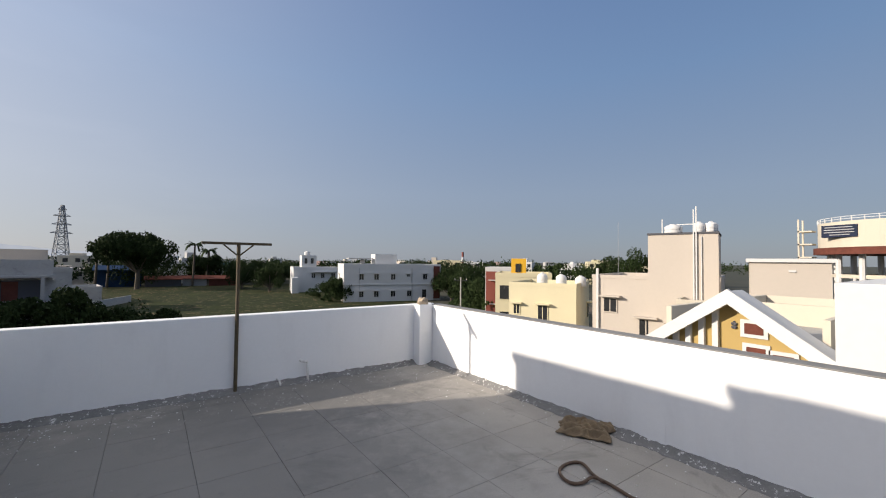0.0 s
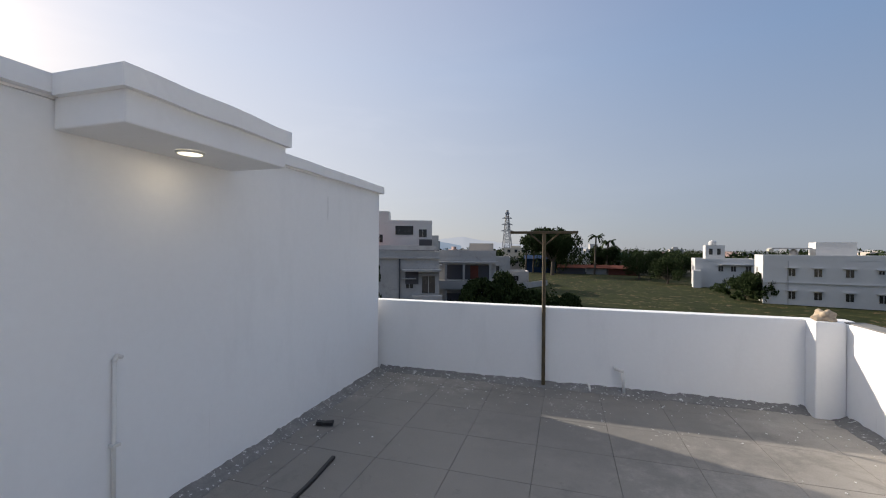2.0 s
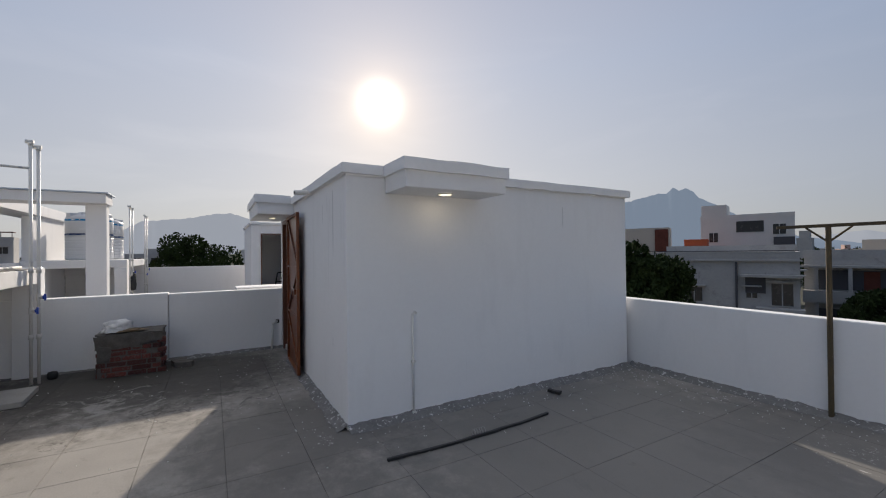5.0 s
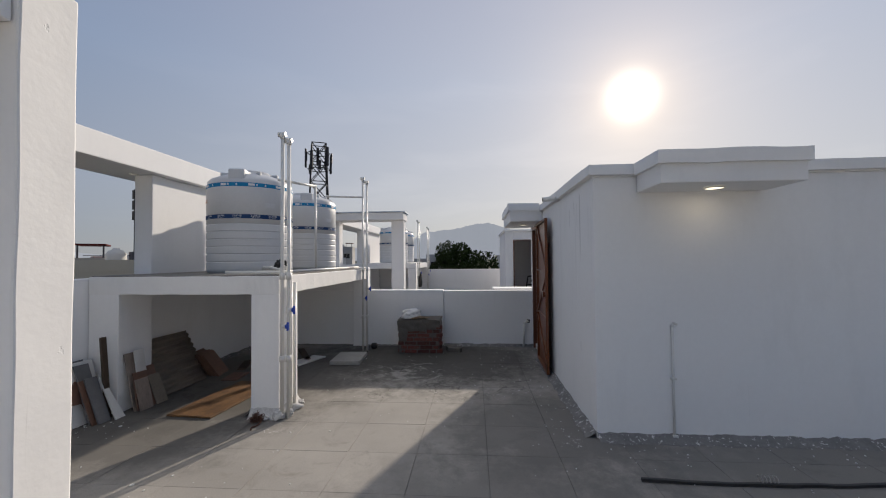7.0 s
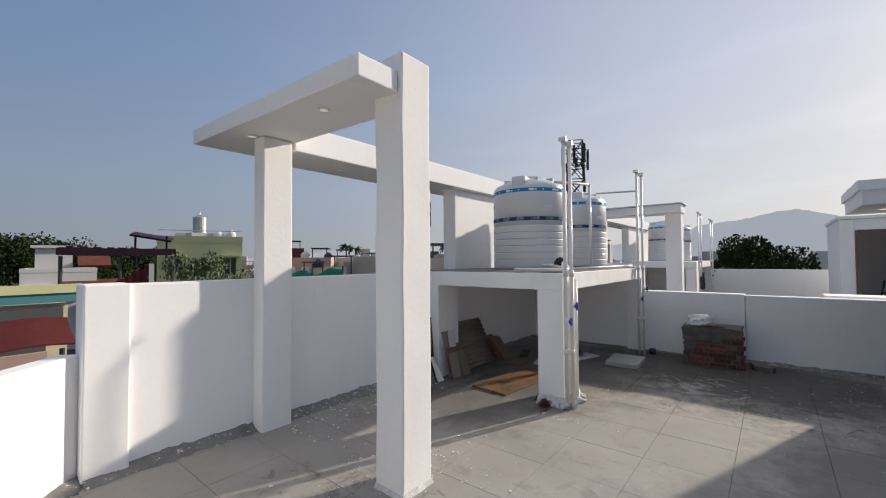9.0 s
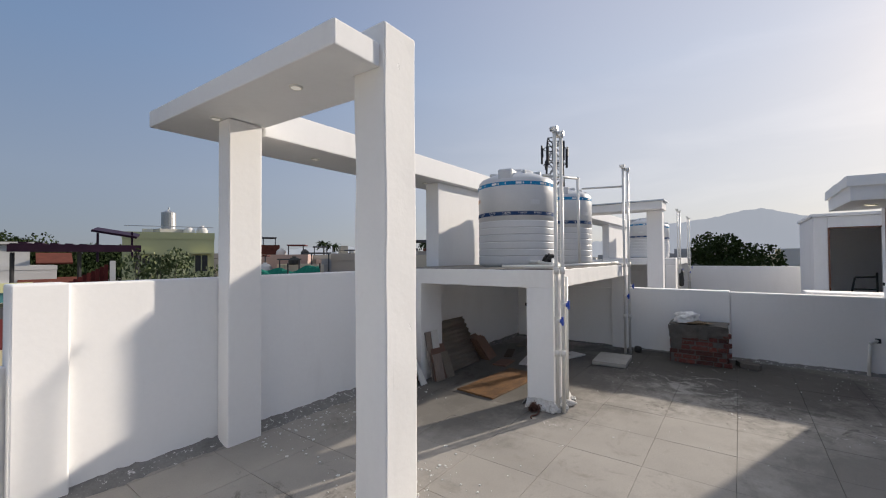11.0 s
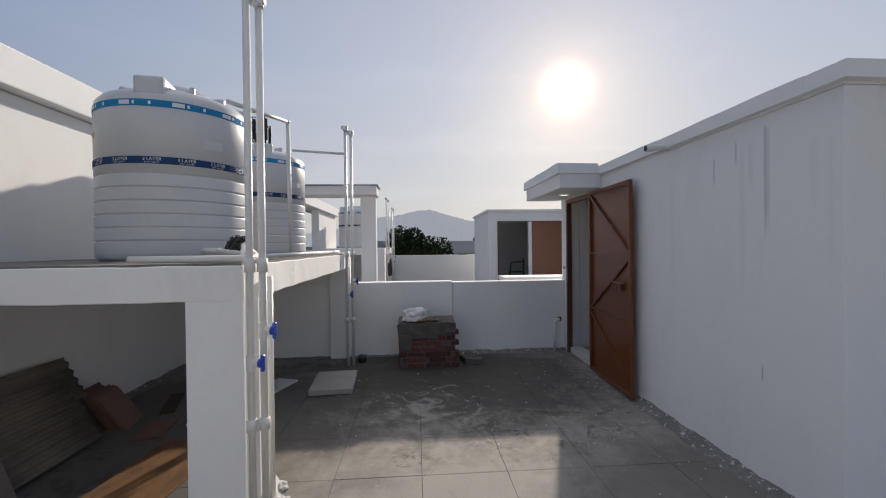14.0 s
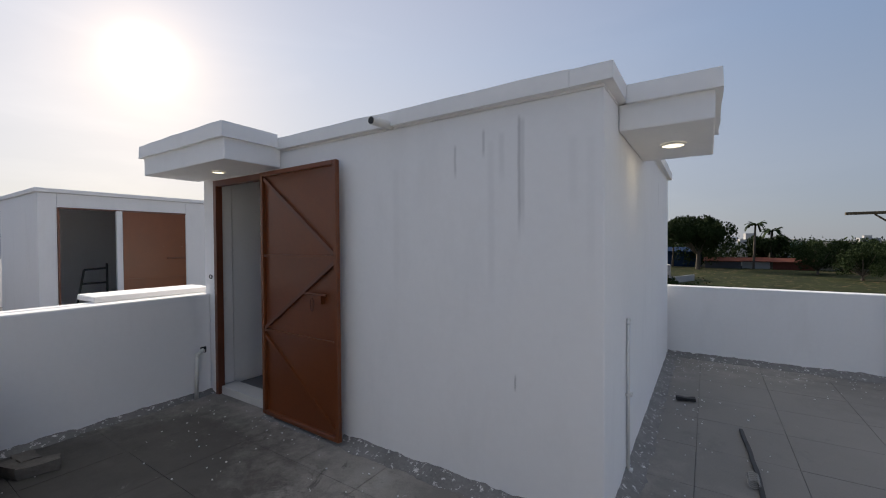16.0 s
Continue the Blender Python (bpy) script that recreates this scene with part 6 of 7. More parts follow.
lean_to("white_tile", "white tile leaning on the streaked one", "tile", 0.13, 0.61, 0.012, TILE_WHITE, -1.535, -2.965, 11, 0, -2)
lean_to("brown_tile", "brown tile strip leaning on the white tile", "tile", 0.18, 0.39, 0.012, TILE_BROWN, -1.49, -2.945, 12, 0, -3)
lean_to("streaked_tile", "paint-splashed grey tile leaning in front", "tile", 0.17, 0.325, 0.012, TILE_MARBLE, -1.49, -2.92, 14, 0, -2)
lean_to("brown_tile", "brown tile leaning beside the pile", "tile", 0.17, 0.43, 0.012, TILE_BROWN, -1.68, -2.94, 22, 0, -2)
lean_to("streaked_tile", "grey-brown tile leaning beside the pile", "tile", 0.16, 0.33, 0.012, SHEET, -1.70, -2.915, 23, 0, -2)


def corrugated(w, h, x, y, lean, turn, roll, label):
    bm = bmesh.new()
    n = 64
    rows = []
    for j in range(2):
        top = []
        for i in range(n + 1):
            z = h * i / n
            d = 0.012 * math.sin(i / n * 9 * 2 * math.pi)
            top.append((bm.verts.new((-w / 2 + w * j, d, z)), bm.verts.new((-w / 2 + w * j, d - 0.008, z))))
        rows.append(top)
    for i in range(n):
        for k in range(2):
            bm.faces.new((rows[0][i][k], rows[1][i][k], rows[1][i + 1][k], rows[0][i + 1][k]))
    for j in range(2):
        for i in range(n):
            bm.faces.new((rows[j][i][0], rows[j][i + 1][0], rows[j][i + 1][1], rows[j][i][1]))
    bmesh.ops.recalc_face_normals(bm, faces=bm.faces)
    smooth(solid("corrugated_sheet", bm, SHEET, label, "sheet", pose(x - 0.05, y - 0.145, 0.01 + w / 2 * abs(math.sin(radians(roll))), lean, roll, turn)))


corrugated(0.76, 0.57, -2.20, -3.02, 32, 2, -1, "weathered corrugated cement sheet leaning on the wall")
corrugated(0.66, 0.68, -2.40, -3.11, 28, 0, 0, "corrugated cement sheet behind the first")
for k in range(6):
    lean_to("brown_tile", "dark brown tile in a leaning stack of six", "tile", 0.27, 0.37 - 0.008 * (k % 3), 0.018, TILE_BROWN, -2.84 + 0.007 * (k % 2), -3.07 + 0.026 * k, 36, 6, 3)
lean_to("brown_tile", "dark brown tile leaning on the wall", "tile", 0.28, 0.36, 0.02, TILE_BROWN, -2.90, -3.16, 34, 3, 2)
bm = slab(-0.57, 0.57, -0.245, 0.245, 0, 0.018, 0.002)
solid("plywood_board", bm, PLYWOOD, "brown plywood board lying on the floor", "board", pose(-1.91, -2.425, 0.004, 0, 0, -5))
for x, y, w, d, a, mt, text in ((-2.95, -2.42, 0.5, 0.35, 12, TILE_WHITE, "pale stone offcut lying on the floor"), (-3.5, -2.15, 0.6, 0.25, -20, TILE_WHITE, "pale stone offcut lying on the floor"), (-2.62, -2.75, 0.34, 0.2, 5, TILE_BROWN, "dark tile lying on the floor"), (-3.2, -2.95, 0.5, 0.12, 20, OLDWOOD, "dark plank lying on the floor"), (-3.9, -2.35, 0.9, 0.1, 30, OLDWOOD, "dark plank lying on the floor"), (-4.1, -2.9, 0.7, 0.5, 10, SHEET, "broken cement sheet on the floor")):
    bm = slab(-w / 2, w / 2, -d / 2, d / 2, 0, 0.02, 0.002)
    solid("offcut", bm, mt, text, "offcut", pose(x - 0.1, y - 0.08, 0.004, 0, 0, a))

# ---- loose things on the floor ----
def curved(name, pts, r, mat, label, cat):
    cu = bpy.data.curves.new(name, "CURVE")
    cu.dimensions, cu.bevel_depth, cu.bevel_resolution, cu.resolution_u = "3D", r, 3, 8
    sp = cu.splines.new("NURBS")
    sp.points.add(len(pts) - 1)
    sp.use_endpoint_u, sp.order_u = True, 3
    for p, q in zip(sp.points, pts):
        p.co = (*q, 1)
    tmp = new(name, cu)
    me = bpy.data.meshes.new_from_object(tmp)
    bpy.data.objects.remove(tmp)
    me.materials.clear()
    me.materials.append(mat)
    for p in me.polygons:
        p.use_smooth = True
    return tagged(new(name, me), label, cat)


loop = [(2.73, 1.61, 0.03), (2.77, 1.73, 0.02), (2.85, 1.83, 0.015), (2.87, 1.91, 0.015), (2.77, 1.95, 0.014), (2.64, 1.93, 0.014), (2.56, 1.84, 0.014), (2.55, 1.74, 0.014), (2.63, 1.70, 0.015), (2.73, 1.71, 0.03), (2.77, 1.64, 0.016), (2.76, 1.51, 0.014), (2.73, 1.39, 0.014), (2.79, 1.24, 0.014), (2.85, 1.07, 0.014)]
curved("rope", loop, 0.012, ROPE, "old brown rope lying in a loop on the floor", "rope")
rod = thing("rod", "long black rod tied with wire on the floor", "rod")
bm = bmesh.new()
box(bm, -0.012, 0.012, 1.50, 3.14, 0.004, 0.022, pose(-0.40, 0, 0, 0, 0, 1.0))
bmesh.ops.subdivide_edges(bm, edges=[e for e in bm.edges if e.calc_length() > 1], cuts=16, use_grid_fill=True)
rough_up(bm, 0.007, 5, 2)
for v in bm.verts:
    v.co.x += 0.035 * math.sin((v.co.y - 1.5) * 1.9)
    v.co.z = max(v.co.z, 0.003)
part("bar", bm, BLACK, rod)
for k in range(5):
    bm = bmesh.new()
    for i in range(8):
        a, b = i * math.pi / 4, (i + 1) * math.pi / 4
        y = 2.28 + k * 0.025
        tube(bm, (-0.44 + 0.03 * math.cos(a), y, 0.032 + 0.026 * math.sin(a)), (-0.44 + 0.03 * math.cos(b), y + 0.004, 0.032 + 0.026 * math.sin(b)), 0.004, 5)
    part("wire_turn", bm, CONCRETE, rod)
bm = bmesh.new()
box(bm, -0.075, 0.075, -0.022, 0.022, 0.0, 0.03)
bmesh.ops.subdivide_edges(bm, edges=bm.edges[:], cuts=3, use_grid_fill=True)
rough_up(bm, 0.008, 14, 6)
solid("wood_scrap", bm, BLACK, "short black scrap of wood on the floor", "scrap", pose(-0.84, 3.61, 0.01, 0, 0, 15))


def sack():
    bm = bmesh.new()
    bmesh.ops.create_grid(bm, x_segments=60, y_segments=60, size=0.5)
    for v in bm.verts:
        x, y = v.co.x, v.co.y
        a = math.atan2(y, x)
        edge = 0.86 + 0.30 * noise.noise(Vector((math.cos(a) * 1.6, math.sin(a) * 1.6, 4))) + 0.10 * noise.noise(Vector((math.cos(a) * 5, math.sin(a) * 5, 9)))
        fold = abs(noise.noise(Vector((x * 4.5 + y * 1.5, y * 2.2, 1))))
        z = 0.03 + 0.13 * (0.35 - fold) + 0.03 * noise.noise(Vector((x * 12, y * 10, 2)))
        rim = max(abs(x), abs(y)) / 0.5
        z *= 1 - max(0, rim - 0.75) * 3.2
        v.co = Vector((x * 0.42 * edge, y * 0.56 * edge, max(z, 0.002)))
    bmesh.ops.solidify(bm, geom=bm.faces[:], thickness=0.006)
    smooth(solid("jute_sack", bm, JUTE, "crumpled brown jute sack on the floor", "sack", pose(3.42, 2.24, 0.010, 0, 0, 25)))


sack()
crumpled("stone", "pale round stone on the corner pier", "stone", pose(3.55, 5.25, 0.903), 0.085, 0.075, 0.07, STONE, 5)
# coir clump at the column's foot
rngc = random.Random(9)
bm = bmesh.new()
for k in range(260):
    a, r0 = rngc.random() * 6.28, rngc.random() * 0.07
    p = Vector((math.cos(a) * r0, math.sin(a) * r0, 0.005 + 0.06 * rngc.random() * (1 - r0 / 0.08)))
    d = Vector((rngc.uniform(-1, 1), rngc.uniform(-1, 1), rngc.uniform(-0.2, 0.5))).normalized() * 0.05
    q = p + d
    q.z = max(q.z, 0.003)
    s = Vector((-d.y, d.x, 0.01)).normalized() * 0.003
    bm.faces.new([bm.verts.new(v) for v in (p - s, p + s, q + s, q - s)])
solid("coir_clump", bm, COIR, "clump of brown coir fibre at the column's foot", "fibre", pose(-1.30, -1.745, 0.004))
curved("cord", [(-1.26, -1.68, 0.02), (-1.18, -1.66, 0.01), (-1.13, -1.72, 0.008), (-1.08, -1.68, 0.008)], 0.007, COIR, "short brown cord end on the floor", "cord")


FOOT = surface("lumpy_limewash", (0.30, 0.295, 0.285), (0.72, 0.71, 0.70), 9, 60, 0.95, 0.8, contrast=0.4)
# ---- mortar fillets along the walls ----
def fillet(name, x0, y0, x1, y1, w, h, seed, mat=FILLET):
    """A rough sloped strip of mortar along a wall from one end to the other, on its left-hand side."""
    a, b = Vector((x0, y0, 0)), Vector((x1, y1, 0))
    d = b - a
    n = max(4, int(d.length / 0.035))
    side = Vector((-d.y, d.x, 0)).normalized()
    bm = bmesh.new()
    rows = []
    for i in range(n + 1):
        p = a + d * i / n
        k = noise.noise(Vector((i * 0.16, seed, 0)))
        k2 = noise.noise(Vector((i * 0.6, seed, 5)))
        ww, hh = w * (1 + 0.35 * k + 0.25 * k2), h * (1 + 0.4 * k + 0.3 * k2)
        row = []
        for u, z in ((-0.01, hh), (0.12, hh * 0.85), (0.45, hh * 0.40), (0.8, hh * 0.14), (1.0, 0.0), (1.02, -0.02)):
            q = p + side * ww * u
            q.z = z + 0.007 * noise.noise(Vector((i * 0.9, u * 9, seed))) * (1 if 0 < u < 1 else 0)
            row.append(bm.verts.new(q))
        rows.append(row)
    for r, s in zip(rows, rows[1:]):
        for j in range(5):
            f = bm.faces.new((r[j], s[j], s[j + 1], r[j + 1]))
            f.smooth = True
    bmesh.ops.recalc_face_normals(bm, faces=bm.faces)
    structure(name, bm, mat, "rough grey mortar fillet with white paint drips", "fillet")


fillet("trim_fillet_1", SX, SN, SX, SY, 0.11, 0.05, 1)
fillet("trim_fillet_2", SX, SY, DOOR_E, SY, 0.10, 0.05, 2)
fillet("trim_fillet_3", 3.43, YN, SX, YN, 0.11, 0.055, 3)
fillet("trim_fillet_4", XE, -2.11, XE, YN - 0.17, 0.12, 0.05, 4)
fillet("trim_fillet_5", -1.40, YS, 2.08, YS, 0.13, 0.06, 5)
fillet("trim_fillet_6", XW, SY, XW, YS, 0.08, 0.035, 6)
fillet("trim_fillet_7", 2.08, -3.68, XE, -2.09, 0.10, 0.05, 7)
fillet("trim_fillet_8", XW, YS, -1.40, YS, 0.08, 0.04, 8)
for i, (x0, x1, y0, y1, w) in enumerate(((-1.83, PLAT_X, -1.865, PLAT_Y, 0.07), (0.525, 0.81, -1.995, -1.735, 0.025))):
    for k, (a, b) in enumerate((((x1, y0), (x0, y0)), ((x1, y1), (x1, y0)), ((x0, y1), (x1, y1)), ((x0, y0), (x0, y1)))):
        fillet("trim_foot_%d_%d" % (i + 1, k + 1), b[0], b[1], a[0], a[1], -w, 0.09 if i == 0 else 0.025, 20 + i * 4 + k, FOOT)

for x, y, w, d, h, k in ((-1.275, -1.52, 0.035, 0.06, 0.05, 1), (-1.36, -1.47, 0.06, 0.035, 0.045, 2), (-1.55, -1.475, 0.07, 0.03, 0.035, 3), (-1.27, -1.66, 0.03, 0.06, 0.03, 4), (-1.72, -1.49, 0.05, 0.035, 0.03, 5)):
    crumpled("mortar_lump", "lump of limewashed mortar at the column's foot", "mortar", pose(x - 0.08, y - 0.038, 0.002, 0, 0, k * 40), w, d, h, FOOT, k + 20)

# paint flakes and grit swept along the walls
rngf = random.Random(31)
bm = bmesh.new()
for k in range(1000):
    side = (0, 1, 2, 2, 3, 4, 4, 4, 4, 5)[rngf.randrange(10)]
    off = abs(rngf.gauss(0, 0.35)) + 0.08
    u = rngf.random()
    if side == 0:
        x, y = SX + off, SY + u * (SN - SY)
    elif side == 1:
        x, y = -4.7 + u * 3.6, SY - off
    elif side == 2:
        x, y = SX + 0.2 + u * 4.4, YN - off
    elif side == 3:
        x, y = XE - off, -1.8 + u * 6.8
    elif side == 4:
        x, y = (-1.2 + u * 3.2, YS + off) if u < 0.6 else (0.67 + rngf.gauss(0, 0.45), -1.79 + rngf.gauss(0, 0.35))
    else:
        x, y = -4.5 + u * 7.5, -1.4 + rngf.random() * 3.0
        if x < SX and y > SY:
            continue
    s, a = 0.003 + (0.012 if side == 4 else 0.006) * rngf.random() ** 3, rngf.random() * 6.28
    z = 0.0045
    pts = [Vector((x + s * (0.7 + 0.6 * rngf.random()) * math.cos(a + q * 1.257), y + s * (0.7 + 0.6 * rngf.random()) * math.sin(a + q * 1.257), z)) for q in range(5)]
    top = [bm.verts.new(p) for p in pts]
    low = [bm.verts.new(p - Vector((0, 0, 0.004))) for p in pts]
    bm.faces.new(top)
    for q in range(5):
        bm.faces.new((low[q], low[(q + 1) % 5], top[(q + 1) % 5], top[q]))
flakes = solid("paint_flakes", bm, TILE_WHITE, "white paint flakes and grit strewn on the floor", "debris")
flakes["kind"] = "stuff"


# ---- the next house, of the same design ----
DX, DZ = -9.6, 0.06
def next_house():
    def add(nm, x0, x1, y0, y1, z0, z1, label, cat, bevel=0.012):
        structure(nm, slab(x0 + DX, x1 + DX, y0, y1, z0 + DZ, z1 + DZ, bevel), WHITE2, label, cat)
    add("next_body", XW - 0.15, XE + 0.15, YS - 0.2, YN + 0.15, GROUND - DZ, -0.27, "white plastered next house", "building", 0)
    structure("next_floor", slab(XW + DX, XE + DX, YS, YN, -0.2, DZ - 0.01, 0), CEMENT, "cement roof terrace of the next house", "floor")
    add("next_wall_east", XE, XE + 0.15, -1.5, YN, -0.05, 0.84, "white parapet of the next house", "wall")
    add("next_ledge", XE - 0.35, XE + 0.14, 0.75, 1.9, 0.84, 0.90, "white ledge on the next parapet", "ledge")
    add("next_wall_west", XW - 0.15, XW, YS, YN, -0.05, 1.10, "white far parapet of the next house", "wall")
    add("next_wall_south", XW, XE, YS - 0.16, YS, -0.05, 1.36, "white parapet of the next house", "wall")
    add("next_column_a", 0.54, 0.84, -1.95, -1.60, -0.05, 2.60, "white column of the next roof frame", "column")
    add("next_column_b", 0.57, 0.87, -3.6, -3.44, -0.05, 2.60, "white column of the next roof frame", "column")
    add("next_plate", 0.50, 1.17, -4.2, -1.55, 2.602, 2.80, "white concrete plate of the next roof frame", "canopy")
    structure("next_plate_sheet", slab(0.46 + DX, 1.22 + DX, -4.2, -1.50, 2.806 + DZ, 2.83 + DZ, 0), FLASHING, "pale blue metal flashing on the plate", "flashing")
    add("next_beam", XW, 0.497, -4.15, -3.48, 2.56, 2.83, "white concrete beam of the next roof frame", "beam")
    add("next_tank_wall", XW, -2.17, -3.82, -3.60, PLAT_Z, 2.557, "white wall behind the next tanks", "wall")
    add("next_platform", XW + 0.04, PLAT_X, YS + 0.004, PLAT_Y, 1.20, PLAT_Z, "white tank platform of the next house", "platform")
    add("next_platform_column", -1.83, PLAT_X - 0.004, -1.85, PLAT_Y - 0.004, -0.05, 1.199, "white column of the next platform", "column")
    add("next_platform_back", XW, XW + 0.1, YS, PLAT_Y, 0.9, 1.2, "white wall closing the next platform", "wall")
    add("next_stair_column", -1.83, PLAT_X - 0.004, YS, -3.21, -0.05, 1.199, "white column of the next platform", "column")
    # stair room with a doorway in its east wall
    x1, x0 = SX - 0.15 + DX + 0.3, XW + DX + 1.2
    pts = [(x1, 1.36), (x1, 1.62), (x1 - 0.18, 1.62), (x1 - 0.18, 1.55), (x0 + 0.18, 1.55), (x0 + 0.18, SN - 0.18), (x1 - 0.18, SN - 0.18), (x1 - 0.18, 3.78), (x1, 3.78), (x1, SN), (x0, SN), (x0, 1.36)]
    structure("next_stair_room", prism(pts, 0.0, 2.42, 0.01), WHITE2, "white stair room of the next house", "wall")
    structure("next_stair_lintel", slab(x1 - 0.178, x1 - 0.003, 1.622, 3.778, 2.17, 2.418, 0), WHITE2, "white lintel of the next stair room", "lintel")
    structure("next_stair_roof", slab(x0 - 0.04, x1 + 0.04, 1.32, SN + 0.03, 2.425, 2.50, 0.01), WHITE2, "white roof coping of the next stair room", "ceiling")
    door = thing("door_2", "open brown steel door of the next stair room", "door", pose(x1, 2.60, DZ))
    door["kind"] = "structure"
    bm = bmesh.new()
    box(bm, 0.0, 0.03, 0.0, 1.16, 0.04, 2.08)
    leaf = part("leaf", bm, RUST, door)
    for z in (0.7, 1.35):
        bm = bmesh.new()
        box(bm, 0.032, 0.045, 0.02, 1.14, z, z + 0.02)
        part("weld_rib", bm, RUST, leaf)
    bm = bmesh.new()
    tube(bm, (0.06, 0.78, 1.12), (0.06, 1.1, 1.12), 0.015, 6)
    part("bolt", bm, RUST_DARK, leaf)
    bm = bmesh.new()
    box(bm, -0.05, 0.02, -0.10, -0.003, 0.0, 2.10)
    part("jamb", bm, WHITE2, door)
    for y0, y1, z0, z1 in ((-0.98, -0.95, 0, 2.1), (-0.95, 1.18, 2.085, 2.11)):
        bm = bmesh.new()
        box(bm, -0.05, 0.02, y0, y1, z0, z1)
        part("frame_bar", bm, RUST_DARK, door)
    rail = thing("stair_railing", "dark steel stair railing inside the next stair room", "railing")
    for a, b in (((x1 - 0.6, 2.0, 0.1), (x1 - 0.6, 2.15, 0.98)), ((x1 - 0.6, 2.15, 0.98), (x1 - 0.6, 2.52, 1.0)), ((x1 - 0.6, 2.52, 0.1), (x1 - 0.6, 2.52, 1.1)), ((x1 - 0.6, 2.1, 0.7), (x1 - 0.6, 2.5, 0.7))):
        bm = bmesh.new()
        tube(bm, a, b, 0.02, 8)
        part("bar", bm, BLACK, rail)
    copy_thing(tank_a, pose(-2.62 + DX, -2.57, TZ + DZ, 0, 0, 20))
    copy_thing(tank_a, pose(-4.3 + DX, -2.60, TZ + DZ, 0, 0, 70))
    copy_thing(pair_a, pose(-1.385 + DX, -1.51, DZ))
    copy_thing(pair_a, pose(-4.18 + DX, -1.51, DZ))


next_house()

# ---- roofs to the south ----
def from_terrace(az, d):
    return Vector((2.6 + d * math.sin(radians(az)), 0.1 + d * math.cos(radians(az)), 0))


def at_south(az, d):
    c = from_terrace(az, d)
    return (c.x, c.y)


house_at("house", "lime yellow house with a steel roof tank", at_south(-159.8, 40), 5.6, 8, 10.0, 157, LIME, [("f", 0.85, 7.6, 0.8, 1.2), ("f", 0.2, 7.6, 0.9, 1.2), ("f", 0.5, 3.2, 1.2, 1.3)], 0.5,
         extras=[("roof_room", -2.0, 1.0, -1, 2, 10.02, 10.9, OFFWHITE), ("railing", -2.7, 2.7, -3.95, -3.9, 10.9, 10.95, OFFWHITE), ("band", -2.85, 2.85, -4.12, -4.02, 6.4, 6.6, OFFWHITE), ("roof_tank", 1.6, 2.4, -2, -1.2, 10.02, 11.2, OFFWHITE), ("roof_tank", 0.7, 1.5, -2, -1.2, 10.02, 11.1, OFFWHITE)])
c = from_terrace(-160.3, 39)
tank = thing("steel_tank", "shiny steel water tank on a roof", "water tank", pose(c.x, c.y, 3.9))
bm = bmesh.new()
tube(bm, (0, 0, 0), (0, 0, 1.3), 0.5, 20)
tube(bm, (0, 0, 1.3), (0, 0, 1.5), 0.5, 20, 0.12)
tube(bm, (0, 0, 1.5), (0, 0, 1.75), 0.04, 8)
part("drum", bm, STEEL, tank)
bm = bmesh.new()
box(bm, -0.9, 0.9, -0.9, 0.9, -0.6, -0.02)
part("stand", bm, GREYWHITE, tank)

white_red = house_at("house", "white house with red tiled roofs and a stair head", at_south(-172.6, 58), 5.5, 7, 7.6, 172, OFFWHITE, [("f", 0.3, 4.6, 2.4, 1.6)], 0.4, extras=[("stair_head", -1.8, 0.9, -2.5, 0.5, 7.62, 10.0, OFFWHITE), ("canopy", -2.1, 1.2, -2.9, 0.8, 10.02, 10.25, OFFWHITE)])
for y, z, w in ((-4.2, 6.2, 5.0), (-2.4, 8.6, 2.6)):
    bm = bmesh.new()
    box(bm, -w / 2, w / 2, -1.2, 1.2, 0, 0.18, pose(2.6, y, z, 24))
    part("tiled_roof", bm, ROOF_TILE, white_red)

c = from_terrace(-167.8, 22)
shelter = thing("roof_shelter", "plum coloured sheet roof on thin posts", "shelter", pose(c.x, c.y, 0, 0, 0, 166))
bm = bmesh.new()
n = 18
for i in range(n):
    x0 = -1.75 + 3.5 * i / n
    box(bm, x0, x0 + 0.21, -2, 2, 1.78 + (0.05 if i % 2 else 0) + x0 * -0.03 + 0.22, 2.06 + (0.05 if i % 2 else 0) + x0 * -0.03)
part("roof", bm, PURPLE, shelter)
bm = bmesh.new()
box(bm, -1.8, 1.8, -2.15, -2.02, 1.82, 2.08)
part("fascia", bm, PURPLE, shelter)
for x in (-1.7, 0.0, 1.7):
    bm = bmesh.new()
    tube(bm, (x, -1.9, -3.0), (x, -1.9, 1.8), 0.06, 8)
    part("post", bm, LATTICE, shelter)
c = from_terrace(-165.0, 30)
bm = bmesh.new()
box(bm, -1.0, 1.0, -0.9, 0.9, 0, 0.12, pose(0, 0, 0, 8, 10, 0))
box(bm, -0.8, -0.7, -0.7, -0.6, -1.6, 0)
box(bm, 0.7, 0.8, -0.7, -0.6, -1.6, 0.1)
solid("roof_shelter", bm, PURPLE, "small tilted plum sheet roof on posts", "shelter", pose(c.x, c.y, 3.0, 0, 0, 160))

c = from_terrace(-168.0, 14)
fence = thing("sheet_fence", "maroon corrugated sheet fence with a sloping top", "fence", pose(c.x, c.y, 0, 0, 0, 165))
for i in range(14):
    bm = bmesh.new()
    x = -0.6 + i * 0.085
    h = 0.75 + i * 0.05
    box(bm, x, x + 0.082, -0.02 if i % 2 else 0.02, 0.03 if i % 2 else 0.07, -3, h)
    part("sheet", bm, MAROON, fence)
bm = bmesh.new()
box(bm, 0.62, 0.74, -0.05, 0.1, -3, 1.5)
part("post", bm, OFFWHITE, fence)

